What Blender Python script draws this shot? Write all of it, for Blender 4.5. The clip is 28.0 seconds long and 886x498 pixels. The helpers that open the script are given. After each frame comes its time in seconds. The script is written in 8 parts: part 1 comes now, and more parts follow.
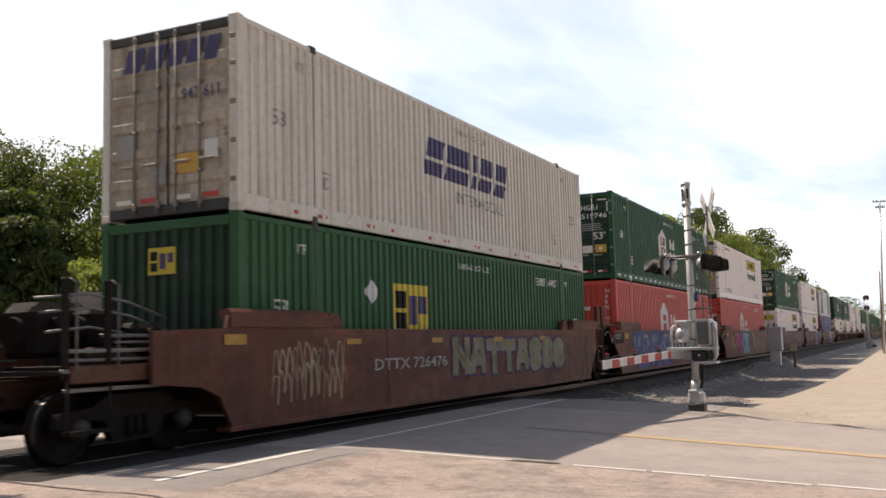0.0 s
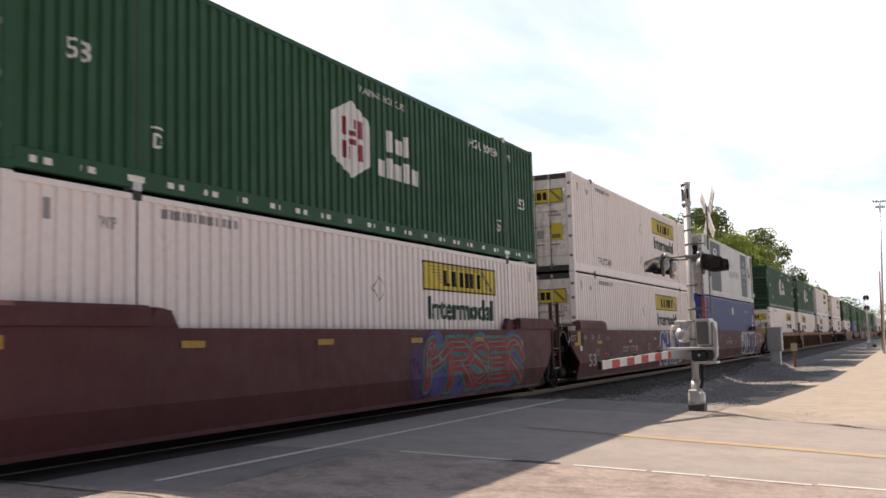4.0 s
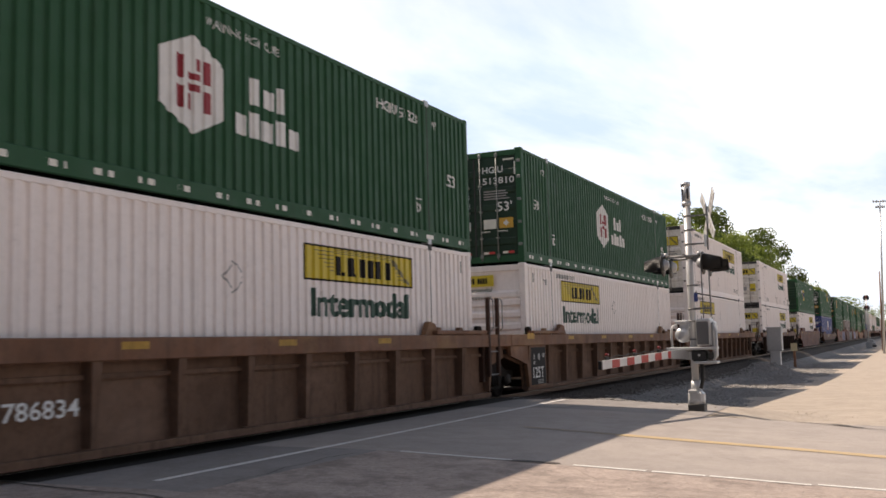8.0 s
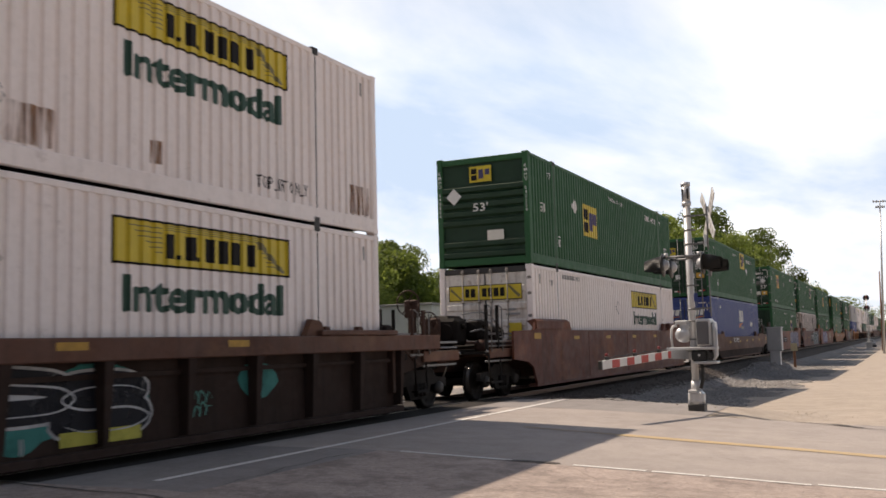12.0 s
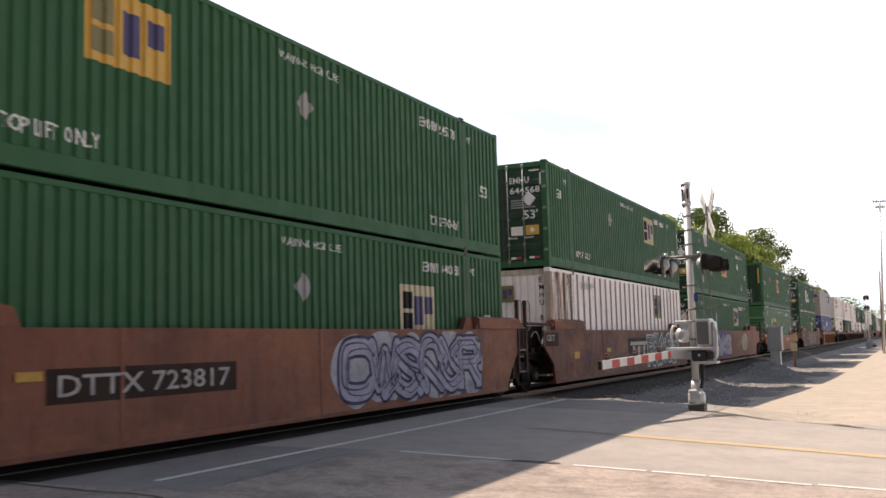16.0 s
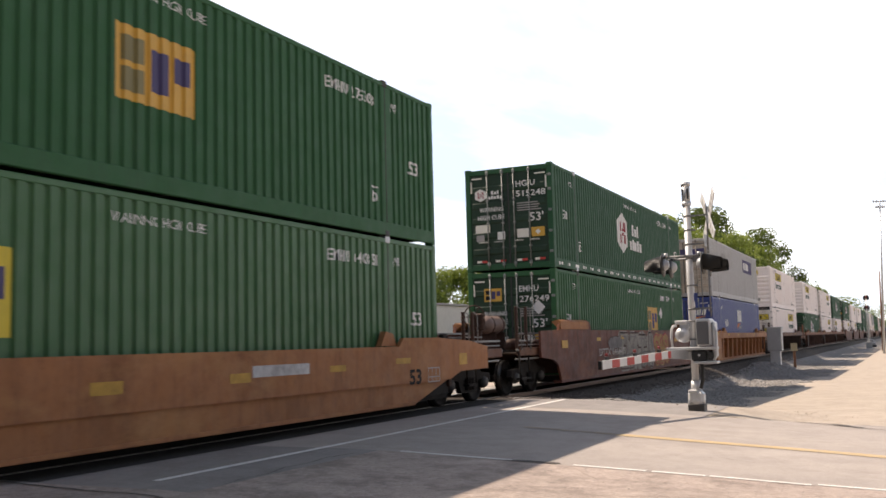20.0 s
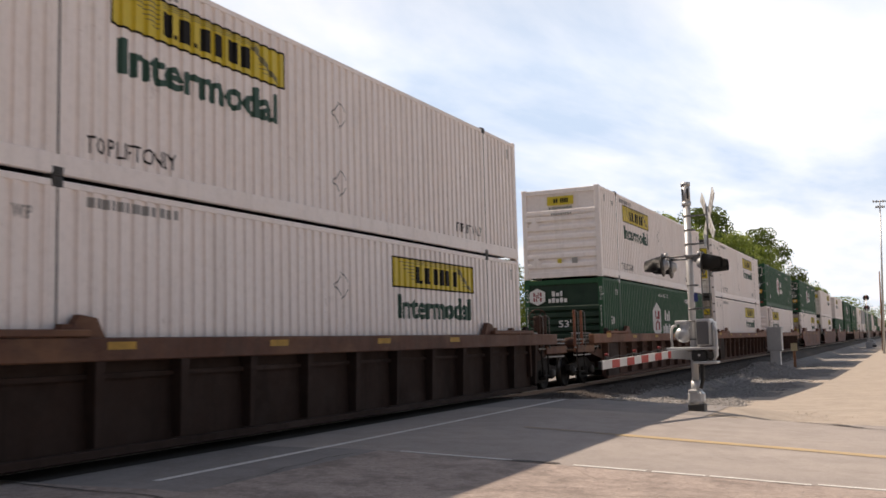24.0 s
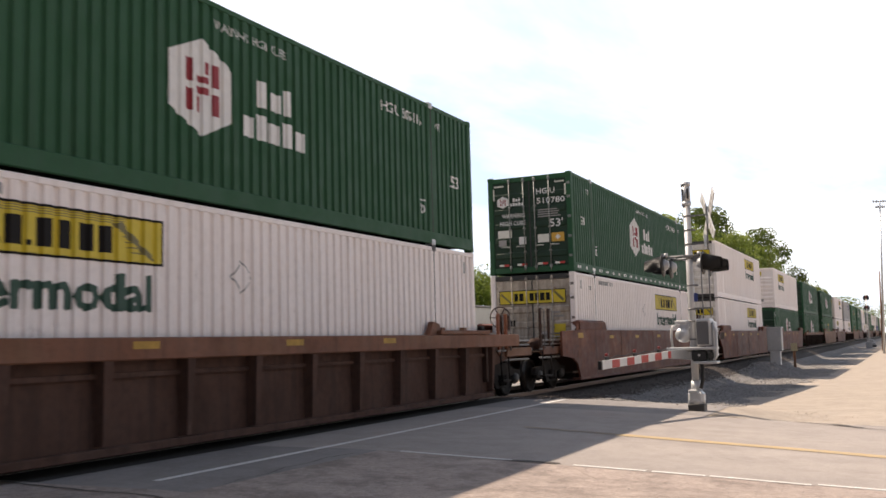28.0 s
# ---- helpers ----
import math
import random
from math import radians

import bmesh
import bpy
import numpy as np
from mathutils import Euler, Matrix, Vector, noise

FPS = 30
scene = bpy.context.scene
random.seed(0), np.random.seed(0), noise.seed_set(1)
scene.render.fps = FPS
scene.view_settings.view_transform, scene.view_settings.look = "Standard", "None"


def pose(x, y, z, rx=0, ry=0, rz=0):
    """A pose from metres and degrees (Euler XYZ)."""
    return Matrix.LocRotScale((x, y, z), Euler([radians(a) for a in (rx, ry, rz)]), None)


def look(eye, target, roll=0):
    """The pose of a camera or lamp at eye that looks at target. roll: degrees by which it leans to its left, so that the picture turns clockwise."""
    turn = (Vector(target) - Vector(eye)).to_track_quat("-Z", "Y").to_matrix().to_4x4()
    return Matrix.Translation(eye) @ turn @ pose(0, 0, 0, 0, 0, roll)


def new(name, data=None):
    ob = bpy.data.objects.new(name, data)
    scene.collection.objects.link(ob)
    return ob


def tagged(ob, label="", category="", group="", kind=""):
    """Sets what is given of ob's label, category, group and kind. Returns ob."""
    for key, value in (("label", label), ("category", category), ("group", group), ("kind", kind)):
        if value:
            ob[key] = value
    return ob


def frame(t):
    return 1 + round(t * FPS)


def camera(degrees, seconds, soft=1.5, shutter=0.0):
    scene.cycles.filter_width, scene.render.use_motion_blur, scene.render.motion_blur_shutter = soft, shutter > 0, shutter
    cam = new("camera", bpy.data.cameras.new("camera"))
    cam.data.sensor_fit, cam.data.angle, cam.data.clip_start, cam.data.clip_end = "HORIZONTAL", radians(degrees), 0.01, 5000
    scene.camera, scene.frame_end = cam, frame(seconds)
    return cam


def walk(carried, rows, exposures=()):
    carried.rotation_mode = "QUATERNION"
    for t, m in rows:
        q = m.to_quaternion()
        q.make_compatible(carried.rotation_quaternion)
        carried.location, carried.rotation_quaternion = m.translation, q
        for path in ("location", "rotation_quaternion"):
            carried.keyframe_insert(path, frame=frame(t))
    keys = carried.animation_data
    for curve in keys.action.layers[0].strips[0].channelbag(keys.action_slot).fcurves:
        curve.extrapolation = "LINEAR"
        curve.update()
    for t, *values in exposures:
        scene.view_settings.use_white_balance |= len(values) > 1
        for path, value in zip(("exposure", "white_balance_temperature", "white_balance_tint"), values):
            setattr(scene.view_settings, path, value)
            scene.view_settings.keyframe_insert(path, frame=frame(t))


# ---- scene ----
STILL = pose(9.711, 0.0, 1.293, 95.644, 1.547, 25.693)
cam = camera(49.48, 28.0, soft=1.6, shutter=0.1)
# the camera opens and closes a little as light and dark boxes pass
OPEN = ((0.0, 0.00), (1.0, 0.22), (2.0, 0.19), (5.0, 0.04), (6.0, 0.00), (7.0, 0.03), (8.0, 0.02), (9.0, 0.08), (10.0, -0.06), (11.0, -0.15), (12.0, -0.15), (15.0, 0.20), (16.0, 0.36), (17.0, 0.25), (18.0, 0.22), (19.0, 0.17), (20.0, 0.30), (21.0, 0.25), (24.0, -0.18), (25.0, -0.12), (26.0, 0.13), (27.0, 0.11), (28.0, 0.20))
walk(cam, [(0.0, STILL), (28.0, STILL)], [(t, s, 7550.0, 17.0) for t, s in OPEN])

# ---- sky and sun ----
SUN_EL, SUN_AZ = radians(54.0), radians(1.0)      # light runs towards +x
world = bpy.data.worlds.new("sky")
scene.world = world
world.use_nodes = True
wn = world.node_tree
wn.nodes.clear()


def wnode(kind, **kw):
    n = wn.nodes.new(kind)
    for k, v in kw.items():
        n.inputs[k].default_value = v
    return n


sky = wn.nodes.new("ShaderNodeTexSky")
sky.sky_type = "NISHITA"
sky.sun_disc = False
sky.sun_elevation = SUN_EL
sky.sun_rotation = radians(262.0)
sky.air_density, sky.dust_density, sky.ozone_density = 1.0, 1.3, 1.8
coord = wn.nodes.new("ShaderNodeTexCoord")
sep = wn.nodes.new("ShaderNodeSeparateXYZ")
wn.links.new(coord.outputs["Generated"], sep.inputs[0])
high = wn.nodes.new("ShaderNodeMath")
high.operation = "ADD"
high.inputs[1].default_value = 0.16
wn.links.new(sep.outputs["Z"], high.inputs[0])
flat = wn.nodes.new("ShaderNodeVectorMath")
flat.operation = "DIVIDE"
comb = wn.nodes.new("ShaderNodeCombineXYZ")
wn.links.new(high.outputs[0], comb.inputs["X"])
wn.links.new(high.outputs[0], comb.inputs["Y"])
comb.inputs["Z"].default_value = 1.0
wn.links.new(coord.outputs["Generated"], flat.inputs[0])
wn.links.new(comb.outputs[0], flat.inputs[1])
stretch = wn.nodes.new("ShaderNodeMapping")
stretch.inputs["Scale"].default_value = (0.75, 0.42, 0.0)
stretch.inputs["Rotation"].default_value = (0.0, 0.0, radians(35))
stretch.inputs["Location"].default_value = (0.4, 0.95, 0.0)
wn.links.new(flat.outputs[0], stretch.inputs["Vector"])
cloud = wnode("ShaderNodeTexNoise", Scale=1.15, Detail=7.0, Roughness=0.55, Distortion=0.35)
wn.links.new(stretch.outputs[0], cloud.inputs["Vector"])
ramp = wn.nodes.new("ShaderNodeValToRGB")
ramp.color_ramp.elements[0].position, ramp.color_ramp.elements[1].position = 0.40, 0.58
ramp.color_ramp.elements[0].color, ramp.color_ramp.elements[1].color = (0.0, 0.0, 0.0, 1), (1.0, 1.0, 1.0, 1)
wn.links.new(cloud.outputs["Fac"], ramp.inputs[0])
mix = wn.nodes.new("ShaderNodeMix")
mix.data_type = "RGBA"
# the veil is thick low down and thins towards the zenith
thin = wnode("ShaderNodeMapRange", **{"From Min": 0.28, "From Max": 0.70, "To Min": 0.92, "To Max": 0.10})
wn.links.new(sep.outputs["Z"], thin.inputs["Value"])
wn.links.new(thin.outputs[0], mix.inputs[0])
# pale blue haze between white veils of cloud
haze = wn.nodes.new("ShaderNodeMix")
haze.data_type = "RGBA"
haze.inputs[6].default_value, haze.inputs[7].default_value = (5.0, 6.9, 9.5, 1), (9.4, 10.5, 11.8, 1)
wn.links.new(ramp.outputs[0], haze.inputs[0])
# thin cloud is brighter towards the sun
SUN_AT = (-math.cos(SUN_AZ) * math.cos(SUN_EL), -math.sin(SUN_AZ) * math.cos(SUN_EL), math.sin(SUN_EL))
dot = wn.nodes.new("ShaderNodeVectorMath")
dot.operation = "DOT_PRODUCT"
BRIGHT = Vector(SUN_AT) + Vector((0.0, 0.90, 0.0))          # the veil thins to the south
dot.inputs[1].default_value = BRIGHT.normalized()
wn.links.new(coord.outputs["Generated"], dot.inputs[0])
glow = wnode("ShaderNodeMapRange", **{"From Min": -0.6, "From Max": 0.80, "To Min": 0.17, "To Max": 1.36})
wn.links.new(dot.outputs["Value"], glow.inputs["Value"])
veil = wn.nodes.new("ShaderNodeVectorMath")
veil.operation = "SCALE"
wn.links.new(haze.outputs[2], veil.inputs[0])
wn.links.new(glow.outputs[0], veil.inputs["Scale"])
wn.links.new(veil.outputs[0], mix.inputs[7])
wn.links.new(sky.outputs[0], mix.inputs[6])
back = wn.nodes.new("ShaderNodeBackground")
back.inputs["Strength"].default_value = 0.10
wn.links.new(mix.outputs[2], back.inputs["Color"])
out = wn.nodes.new("ShaderNodeOutputWorld")
wn.links.new(back.outputs[0], out.inputs[0])

sun = new("sun", bpy.data.lights.new("sun", "SUN"))
sun.data.energy, sun.data.angle, sun.data.color = 5.0, radians(0.6), (1.0, 0.94, 0.85)
sun.matrix_world = look((0, 0, 0), (math.cos(SUN_AZ) * math.cos(SUN_EL), math.sin(SUN_AZ) * math.cos(SUN_EL), -math.sin(SUN_EL)))

# ---- materials ----
MATS = {}


def material(name):
    m = bpy.data.materials.new(name)
    m.use_nodes = True
    nt = m.node_tree
    b = nt.nodes["Principled BSDF"]
    MATS[name] = m
    return m, nt, b


def noise_node(nt, scale, detail=5.0, rough=0.6, stretch_by=(1, 1, 1), space="Object"):
    tc = nt.nodes.new("ShaderNodeTexCoord")
    mp = nt.nodes.new("ShaderNodeMapping")
    mp.inputs["Scale"].default_value = stretch_by
    nt.links.new(tc.outputs[space], mp.inputs["Vector"])
    oi = nt.nodes.new("ShaderNodeObjectInfo")
    add = nt.nodes.new("ShaderNodeVectorMath")
    add.operation = "ADD"
    mul = nt.nodes.new("ShaderNodeMath")
    mul.operation = "MULTIPLY"
    mul.inputs[1].default_value = 37.0
    nt.links.new(oi.outputs["Random"], mul.inputs[0])
    nt.links.new(mp.outputs[0], add.inputs[0])
    nt.links.new(mul.outputs[0], add.inputs[1])
    n = nt.nodes.new("ShaderNodeTexNoise")
    n.inputs["Scale"].default_value, n.inputs["Detail"].default_value, n.inputs["Roughness"].default_value = scale, detail, rough
    nt.links.new(add.outputs[0], n.inputs["Vector"])
    return n.outputs["Fac"]


def ranged(nt, fac, lo, hi, a=0.0, b=1.0):
    r = nt.nodes.new("ShaderNodeMapRange")
    r.inputs["From Min"].default_value, r.inputs["From Max"].default_value = lo, hi
    r.inputs["To Min"].default_value, r.inputs["To Max"].default_value = a, b
    nt.links.new(fac, r.inputs["Value"])
    return r.outputs[0]


def blend(nt, fac, a, b, how="MIX"):
    m = nt.nodes.new("ShaderNodeMix")
    m.data_type, m.blend_type = "RGBA", how
    if isinstance(fac, float):
        m.inputs[0].default_value = fac
    else:
        nt.links.new(fac, m.inputs[0])
    for i, v in ((6, a), (7, b)):
        if isinstance(v, tuple):
            m.inputs[i].default_value = (*v, 1)
        else:
            nt.links.new(v, m.inputs[i])
    return m.outputs[2]


def bump(nt, b, fac, strength, dist):
    n = nt.nodes.new("ShaderNodeBump")
    n.inputs["Strength"].default_value, n.inputs["Distance"].default_value = strength, dist
    nt.links.new(fac, n.inputs["Height"])
    nt.links.new(n.outputs[0], b.inputs["Normal"])


def paint(name, col, dirt=0.45, dirt_col=(0.10, 0.075, 0.055), rough=0.5, metal=0.0, patch=0.25, rust=0.0, blotch=0.0, shine=0.5, stain=None):
    """Weathered paint: vertical streaks of grime, broad fading, specks of rust."""
    m, nt, b = material(name)
    fade = blend(nt, ranged(nt, noise_node(nt, 0.55, 4), 0.3, 0.75, 0.0, patch), col, tuple(min(1.0, c * 1.25 + 0.02) for c in col))
    streak = ranged(nt, noise_node(nt, 1.0, 6, 0.65, (5.0, 5.0, 0.35)), 0.50, 0.80, 0.0, dirt)
    c = blend(nt, streak, fade, dirt_col)
    grain = ranged(nt, noise_node(nt, 9.0, 6, 0.7), 0.45, 0.8, 0.0, dirt * 0.6)
    c = blend(nt, grain, c, dirt_col)
    if blotch:
        big = ranged(nt, noise_node(nt, 0.8, 7, 0.62, (1, 1, 0.7)), 0.50, 0.72, 0.0, blotch)
        c = blend(nt, big, c, tuple(x * 0.45 for x in col))
        pale = ranged(nt, noise_node(nt, 0.6, 7, 0.65, (1, 0.6, 1.4)), 0.56, 0.74, 0.0, blotch * 0.6)
        c = blend(nt, pale, c, tuple(min(1.0, x * 1.5 + 0.03) for x in col))
    if stain:                                     # long rusty stains where the paint has gone
        c = blend(nt, ranged(nt, noise_node(nt, 0.9, 8, 0.7, (1, 0.5, 1.1)), 0.50, 0.66, 0.0, 0.75), c, stain)
        c = blend(nt, ranged(nt, noise_node(nt, 5.0, 8, 0.8), 0.58, 0.70, 0.0, 0.5), c, tuple(x * 0.35 for x in col))
    if rust:
        spot = ranged(nt, noise_node(nt, 2.2, 8, 0.75), 0.62, 0.68, 0.0, rust)
        c = blend(nt, spot, c, (0.16, 0.06, 0.025))
    nt.links.new(c, b.inputs["Base Color"])
    nt.links.new(ranged(nt, noise_node(nt, 3.0), 0.3, 0.7, rough - 0.08, rough + 0.18), b.inputs["Roughness"])
    b.inputs["Metallic"].default_value, b.inputs["Specular IOR Level"].default_value = metal, shine
    bump(nt, b, noise_node(nt, 14.0, 4), 0.25, 0.004)
    return m


def plain(name, col, rough=0.6, metal=0.0, vary=0.25):
    m, nt, b = material(name)
    c = blend(nt, ranged(nt, noise_node(nt, 6.0, 6), 0.3, 0.75, 0.0, vary), col, tuple(x * 0.45 for x in col))
    nt.links.new(c, b.inputs["Base Color"])
    b.inputs["Roughness"].default_value, b.inputs["Metallic"].default_value = rough, metal
    return m


WHITE = paint("white_paint", (0.93, 0.84, 0.80), 0.26, (0.30, 0.25, 0.20), 0.45, rust=0.22)
SWIFT = paint("cream_white_paint", (0.70, 0.67, 0.60), 0.60, (0.26, 0.20, 0.14), 0.5)
DIRTY = paint("grimy_white_paint", (0.50, 0.43, 0.35), 0.95, (0.11, 0.06, 0.035), 0.6, rust=0.85, blotch=0.75)
DOORW = paint("dingy_white_door", (0.80, 0.75, 0.69), 0.70, (0.24, 0.16, 0.10), 0.55, rust=0.5, blotch=0.2)
BAR = paint("grimy_lock_bar", (0.22, 0.20, 0.18), 0.6, (0.08, 0.06, 0.05), 0.55)
REEFER = paint("smooth_white_panel", (0.52, 0.505, 0.49), 0.60, (0.22, 0.185, 0.15), 0.40, blotch=0.25)
GREEN = paint("green_paint", (0.021, 0.089, 0.042), 0.30, (0.03, 0.05, 0.03), 0.55, shine=0.22)
EGREEN = paint("leaf_green_paint", (0.029, 0.113, 0.047), 0.30, (0.03, 0.05, 0.03), 0.55, shine=0.22)
BGREEN = paint("bright_green_paint", (0.035, 0.128, 0.044), 0.25, (0.04, 0.07, 0.04), 0.45)
RED = paint("red_paint", (0.58, 0.072, 0.048), 0.35, (0.16, 0.03, 0.02), 0.5)
BLUE = paint("blue_paint", (0.032, 0.058, 0.235), 0.40, (0.03, 0.04, 0.10), 0.45)
GREY = paint("grey_paint", (0.42, 0.42, 0.42), 0.55, (0.18, 0.15, 0.12), 0.5)
BROWN = paint("brown_car_paint", (0.132, 0.045, 0.030), 0.75, (0.035, 0.022, 0.017), 0.62, rust=0.5, blotch=0.85, shine=0.3, stain=(0.24, 0.085, 0.04))
RUSSET = paint("russet_car_paint", (0.215, 0.078, 0.046), 0.55, (0.06, 0.032, 0.022), 0.62, rust=0.45, blotch=0.75, shine=0.3, stain=(0.31, 0.12, 0.055))
ORANGE = paint("orange_brown_car_paint", (0.34, 0.140, 0.056), 0.55, (0.12, 0.052, 0.03), 0.62, rust=0.4, blotch=0.8, shine=0.3, stain=(0.43, 0.21, 0.085))
POST = paint("dark_rusty_post", (0.055, 0.028, 0.02), 0.5, (0.03, 0.02, 0.015), 0.65, shine=0.2)
TAN = paint("tan_brown_car_paint", (0.205, 0.098, 0.056), 0.6, (0.07, 0.04, 0.03), 0.65, rust=0.5, blotch=0.8, shine=0.3, stain=(0.30, 0.17, 0.08))
# the _SHEET browns: grime plus the shade of recessed sides put into colour
TAN_SHEET = paint("grimy_shaded_tan_sheet", (0.185, 0.108, 0.073), 0.85, (0.045, 0.032, 0.025), 0.8, blotch=0.9, shine=0.15)
DARK = paint("dark_brown_car_paint", (0.128, 0.058, 0.038), 0.6, (0.05, 0.03, 0.022), 0.65, rust=0.6, blotch=0.8, shine=0.3, stain=(0.22, 0.11, 0.06))
WORN = paint("worn_brown_car_paint", (0.215, 0.090, 0.052), 0.6, (0.06, 0.036, 0.027), 0.65, rust=0.6, blotch=0.8, shine=0.3, stain=(0.23, 0.115, 0.065))
WORN_SHEET = paint("grimy_shaded_worn_sheet", (0.108, 0.058, 0.043), 0.8, (0.036, 0.026, 0.022), 0.8, blotch=0.9, shine=0.15)
DARK_SHEET = paint("dark_field_and_shaded_sheet", (0.046, 0.028, 0.022), 0.85, (0.025, 0.019, 0.016), 0.8, blotch=0.9, shine=0.15)
MAROON = paint("maroon_car_paint", (0.108, 0.034, 0.034), 0.4, (0.03, 0.018, 0.018), 0.6, blotch=0.4, shine=0.25)
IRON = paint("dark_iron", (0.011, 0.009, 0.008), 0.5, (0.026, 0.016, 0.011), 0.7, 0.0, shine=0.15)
# grimy box-end greens, darkened to put the fronts' shade into the colour
GDOOR = paint("grimy_shaded_green_end", (0.011, 0.038, 0.020), 0.6, (0.016, 0.028, 0.02), 0.5, blotch=0.5, shine=0.35)
GDOOR_E = paint("grimy_shaded_leaf_green_end", (0.012, 0.043, 0.020), 0.6, (0.016, 0.03, 0.02), 0.5, blotch=0.5, shine=0.35)
LROD = plain("zinc_lock_rod", (0.24, 0.26, 0.25), 0.5, 0.3, 0.6)
GRAB = plain("dull_grab_iron", (0.20, 0.20, 0.20), 0.5, 0.3, 0.4)
OUTPOST = paint("brownish_grey_post", (0.185, 0.16, 0.145), 0.6, (0.07, 0.05, 0.04), 0.55)
FRAME = paint("frame_black", (0.03, 0.03, 0.03), 0.4, (0.08, 0.06, 0.04), 0.55)
GROOVE_DARK = plain("dark_groove_line", (0.05, 0.045, 0.04), 0.7, 0.0, 0.7)
STEEL = plain("worn_steel", (0.30, 0.28, 0.26), 0.40, 0.8, 0.35)
TREAD = plain("polished_tread", (0.10, 0.095, 0.09), 0.32, 0.9, 0.6)
GALV = plain("galvanised_steel", (0.55, 0.56, 0.57), 0.42, 0.55, 0.25)
ALU = plain("silver_paint", (0.60, 0.60, 0.60), 0.40, 0.35, 0.3)
L_WHITE = plain("white_lettering", (0.78, 0.78, 0.76), 0.6)
L_STENCIL = plain("worn_white_stencil", (0.46, 0.42, 0.40), 0.7, 0.0, 0.8)
L_BLACK = plain("black_lettering", (0.014, 0.012, 0.012), 0.7)
MATS["black_lettering"].node_tree.nodes["Principled BSDF"].inputs["Specular IOR Level"].default_value = 0.2
L_GREEN = plain("green_lettering", (0.020, 0.075, 0.050), 0.6)
L_YELLOW = plain("yellow_panel", (0.68, 0.52, 0.035), 0.5)
L_AMBER = plain("amber_panel", (0.66, 0.38, 0.06), 0.5)
L_WORNY = plain("worn_yellow_reflector", (0.56, 0.31, 0.04), 0.6, 0.0, 0.8)
L_PURPLE = plain("purple_lettering", (0.062, 0.052, 0.145), 0.6)
L_DARKRED = plain("dark_red_lettering", (0.30, 0.02, 0.03), 0.6)
L_RED = plain("red_marking", (0.55, 0.05, 0.04), 0.5)
L_ORANGE = plain("orange_marking", (0.75, 0.22, 0.03), 0.5)
L_TEAL = plain("pale_teal_lettering", (0.33, 0.50, 0.55), 0.6)
L_NAVY = plain("navy_panel", (0.006, 0.008, 0.012), 0.45, 0.0, 0.5)
MATS["navy_panel"].node_tree.nodes["Principled BSDF"].inputs["Specular IOR Level"].default_value = 0.15
L_GREY = plain("faded_lettering", (0.33, 0.32, 0.31), 0.6)
L_FAINT = plain("faint_small_print", (0.20, 0.15, 0.145), 0.7)
L_BEIGE = plain("beige_panel", (0.55, 0.47, 0.30), 0.5)
L_OLIVE = plain("olive_panel", (0.20, 0.17, 0.06), 0.5)
REFLECT = plain("reflective_strip", (0.80, 0.78, 0.70), 0.35)


def sprayed(name, col):
    """Thin spray paint, worn through in flakes and uneven in strength."""
    m, nt, b = material(name)
    c = blend(nt, ranged(nt, noise_node(nt, 2.2, 5), 0.35, 0.72, 0.0, 0.65), col, tuple(x * 0.5 for x in col))
    nt.links.new(c, b.inputs["Base Color"])
    b.inputs["Roughness"].default_value, b.inputs["Specular IOR Level"].default_value = 0.65, 0.2
    clear = nt.nodes.new("ShaderNodeBsdfTransparent")
    mx = nt.nodes.new("ShaderNodeMixShader")
    nt.links.new(ranged(nt, noise_node(nt, 3.2, 8, 0.72), 0.48, 0.74, 0.02, 0.55), mx.inputs[0])
    nt.links.new(b.outputs[0], mx.inputs[1])
    nt.links.new(clear.outputs[0], mx.inputs[2])
    nt.links.new(mx.outputs[0], nt.nodes["Material Output"].inputs[0])
    return m


SPRAY = {n: sprayed("spray_" + n, c) for n, c in {
    "blue": (0.065, 0.095, 0.235), "violet": (0.12, 0.10, 0.30), "mint": (0.12, 0.34, 0.28), "pink": (0.50, 0.10, 0.24), "sky": (0.17, 0.42, 0.52), "silver": (0.46, 0.45, 0.50), "ash": (0.20, 0.185, 0.185), "chalk": (0.29, 0.265, 0.235), "umber": (0.075, 0.036, 0.027),
    "ochre": (0.40, 0.24, 0.09), "red": (0.40, 0.06, 0.07), "teal": (0.05, 0.26, 0.23), "cream": (0.50, 0.42, 0.30), "white": (0.62, 0.62, 0.62), "black": (0.02, 0.02, 0.025),
    "navy": (0.05, 0.06, 0.12), "plum": (0.10, 0.05, 0.13), "indigo": (0.10, 0.085, 0.18), "slate": (0.035, 0.075, 0.08), "sage": (0.27, 0.27, 0.20), "azure": (0.085, 0.125, 0.30), "lilac": (0.42, 0.40, 0.52), "lemon": (0.55, 0.50, 0.10)}.items()}

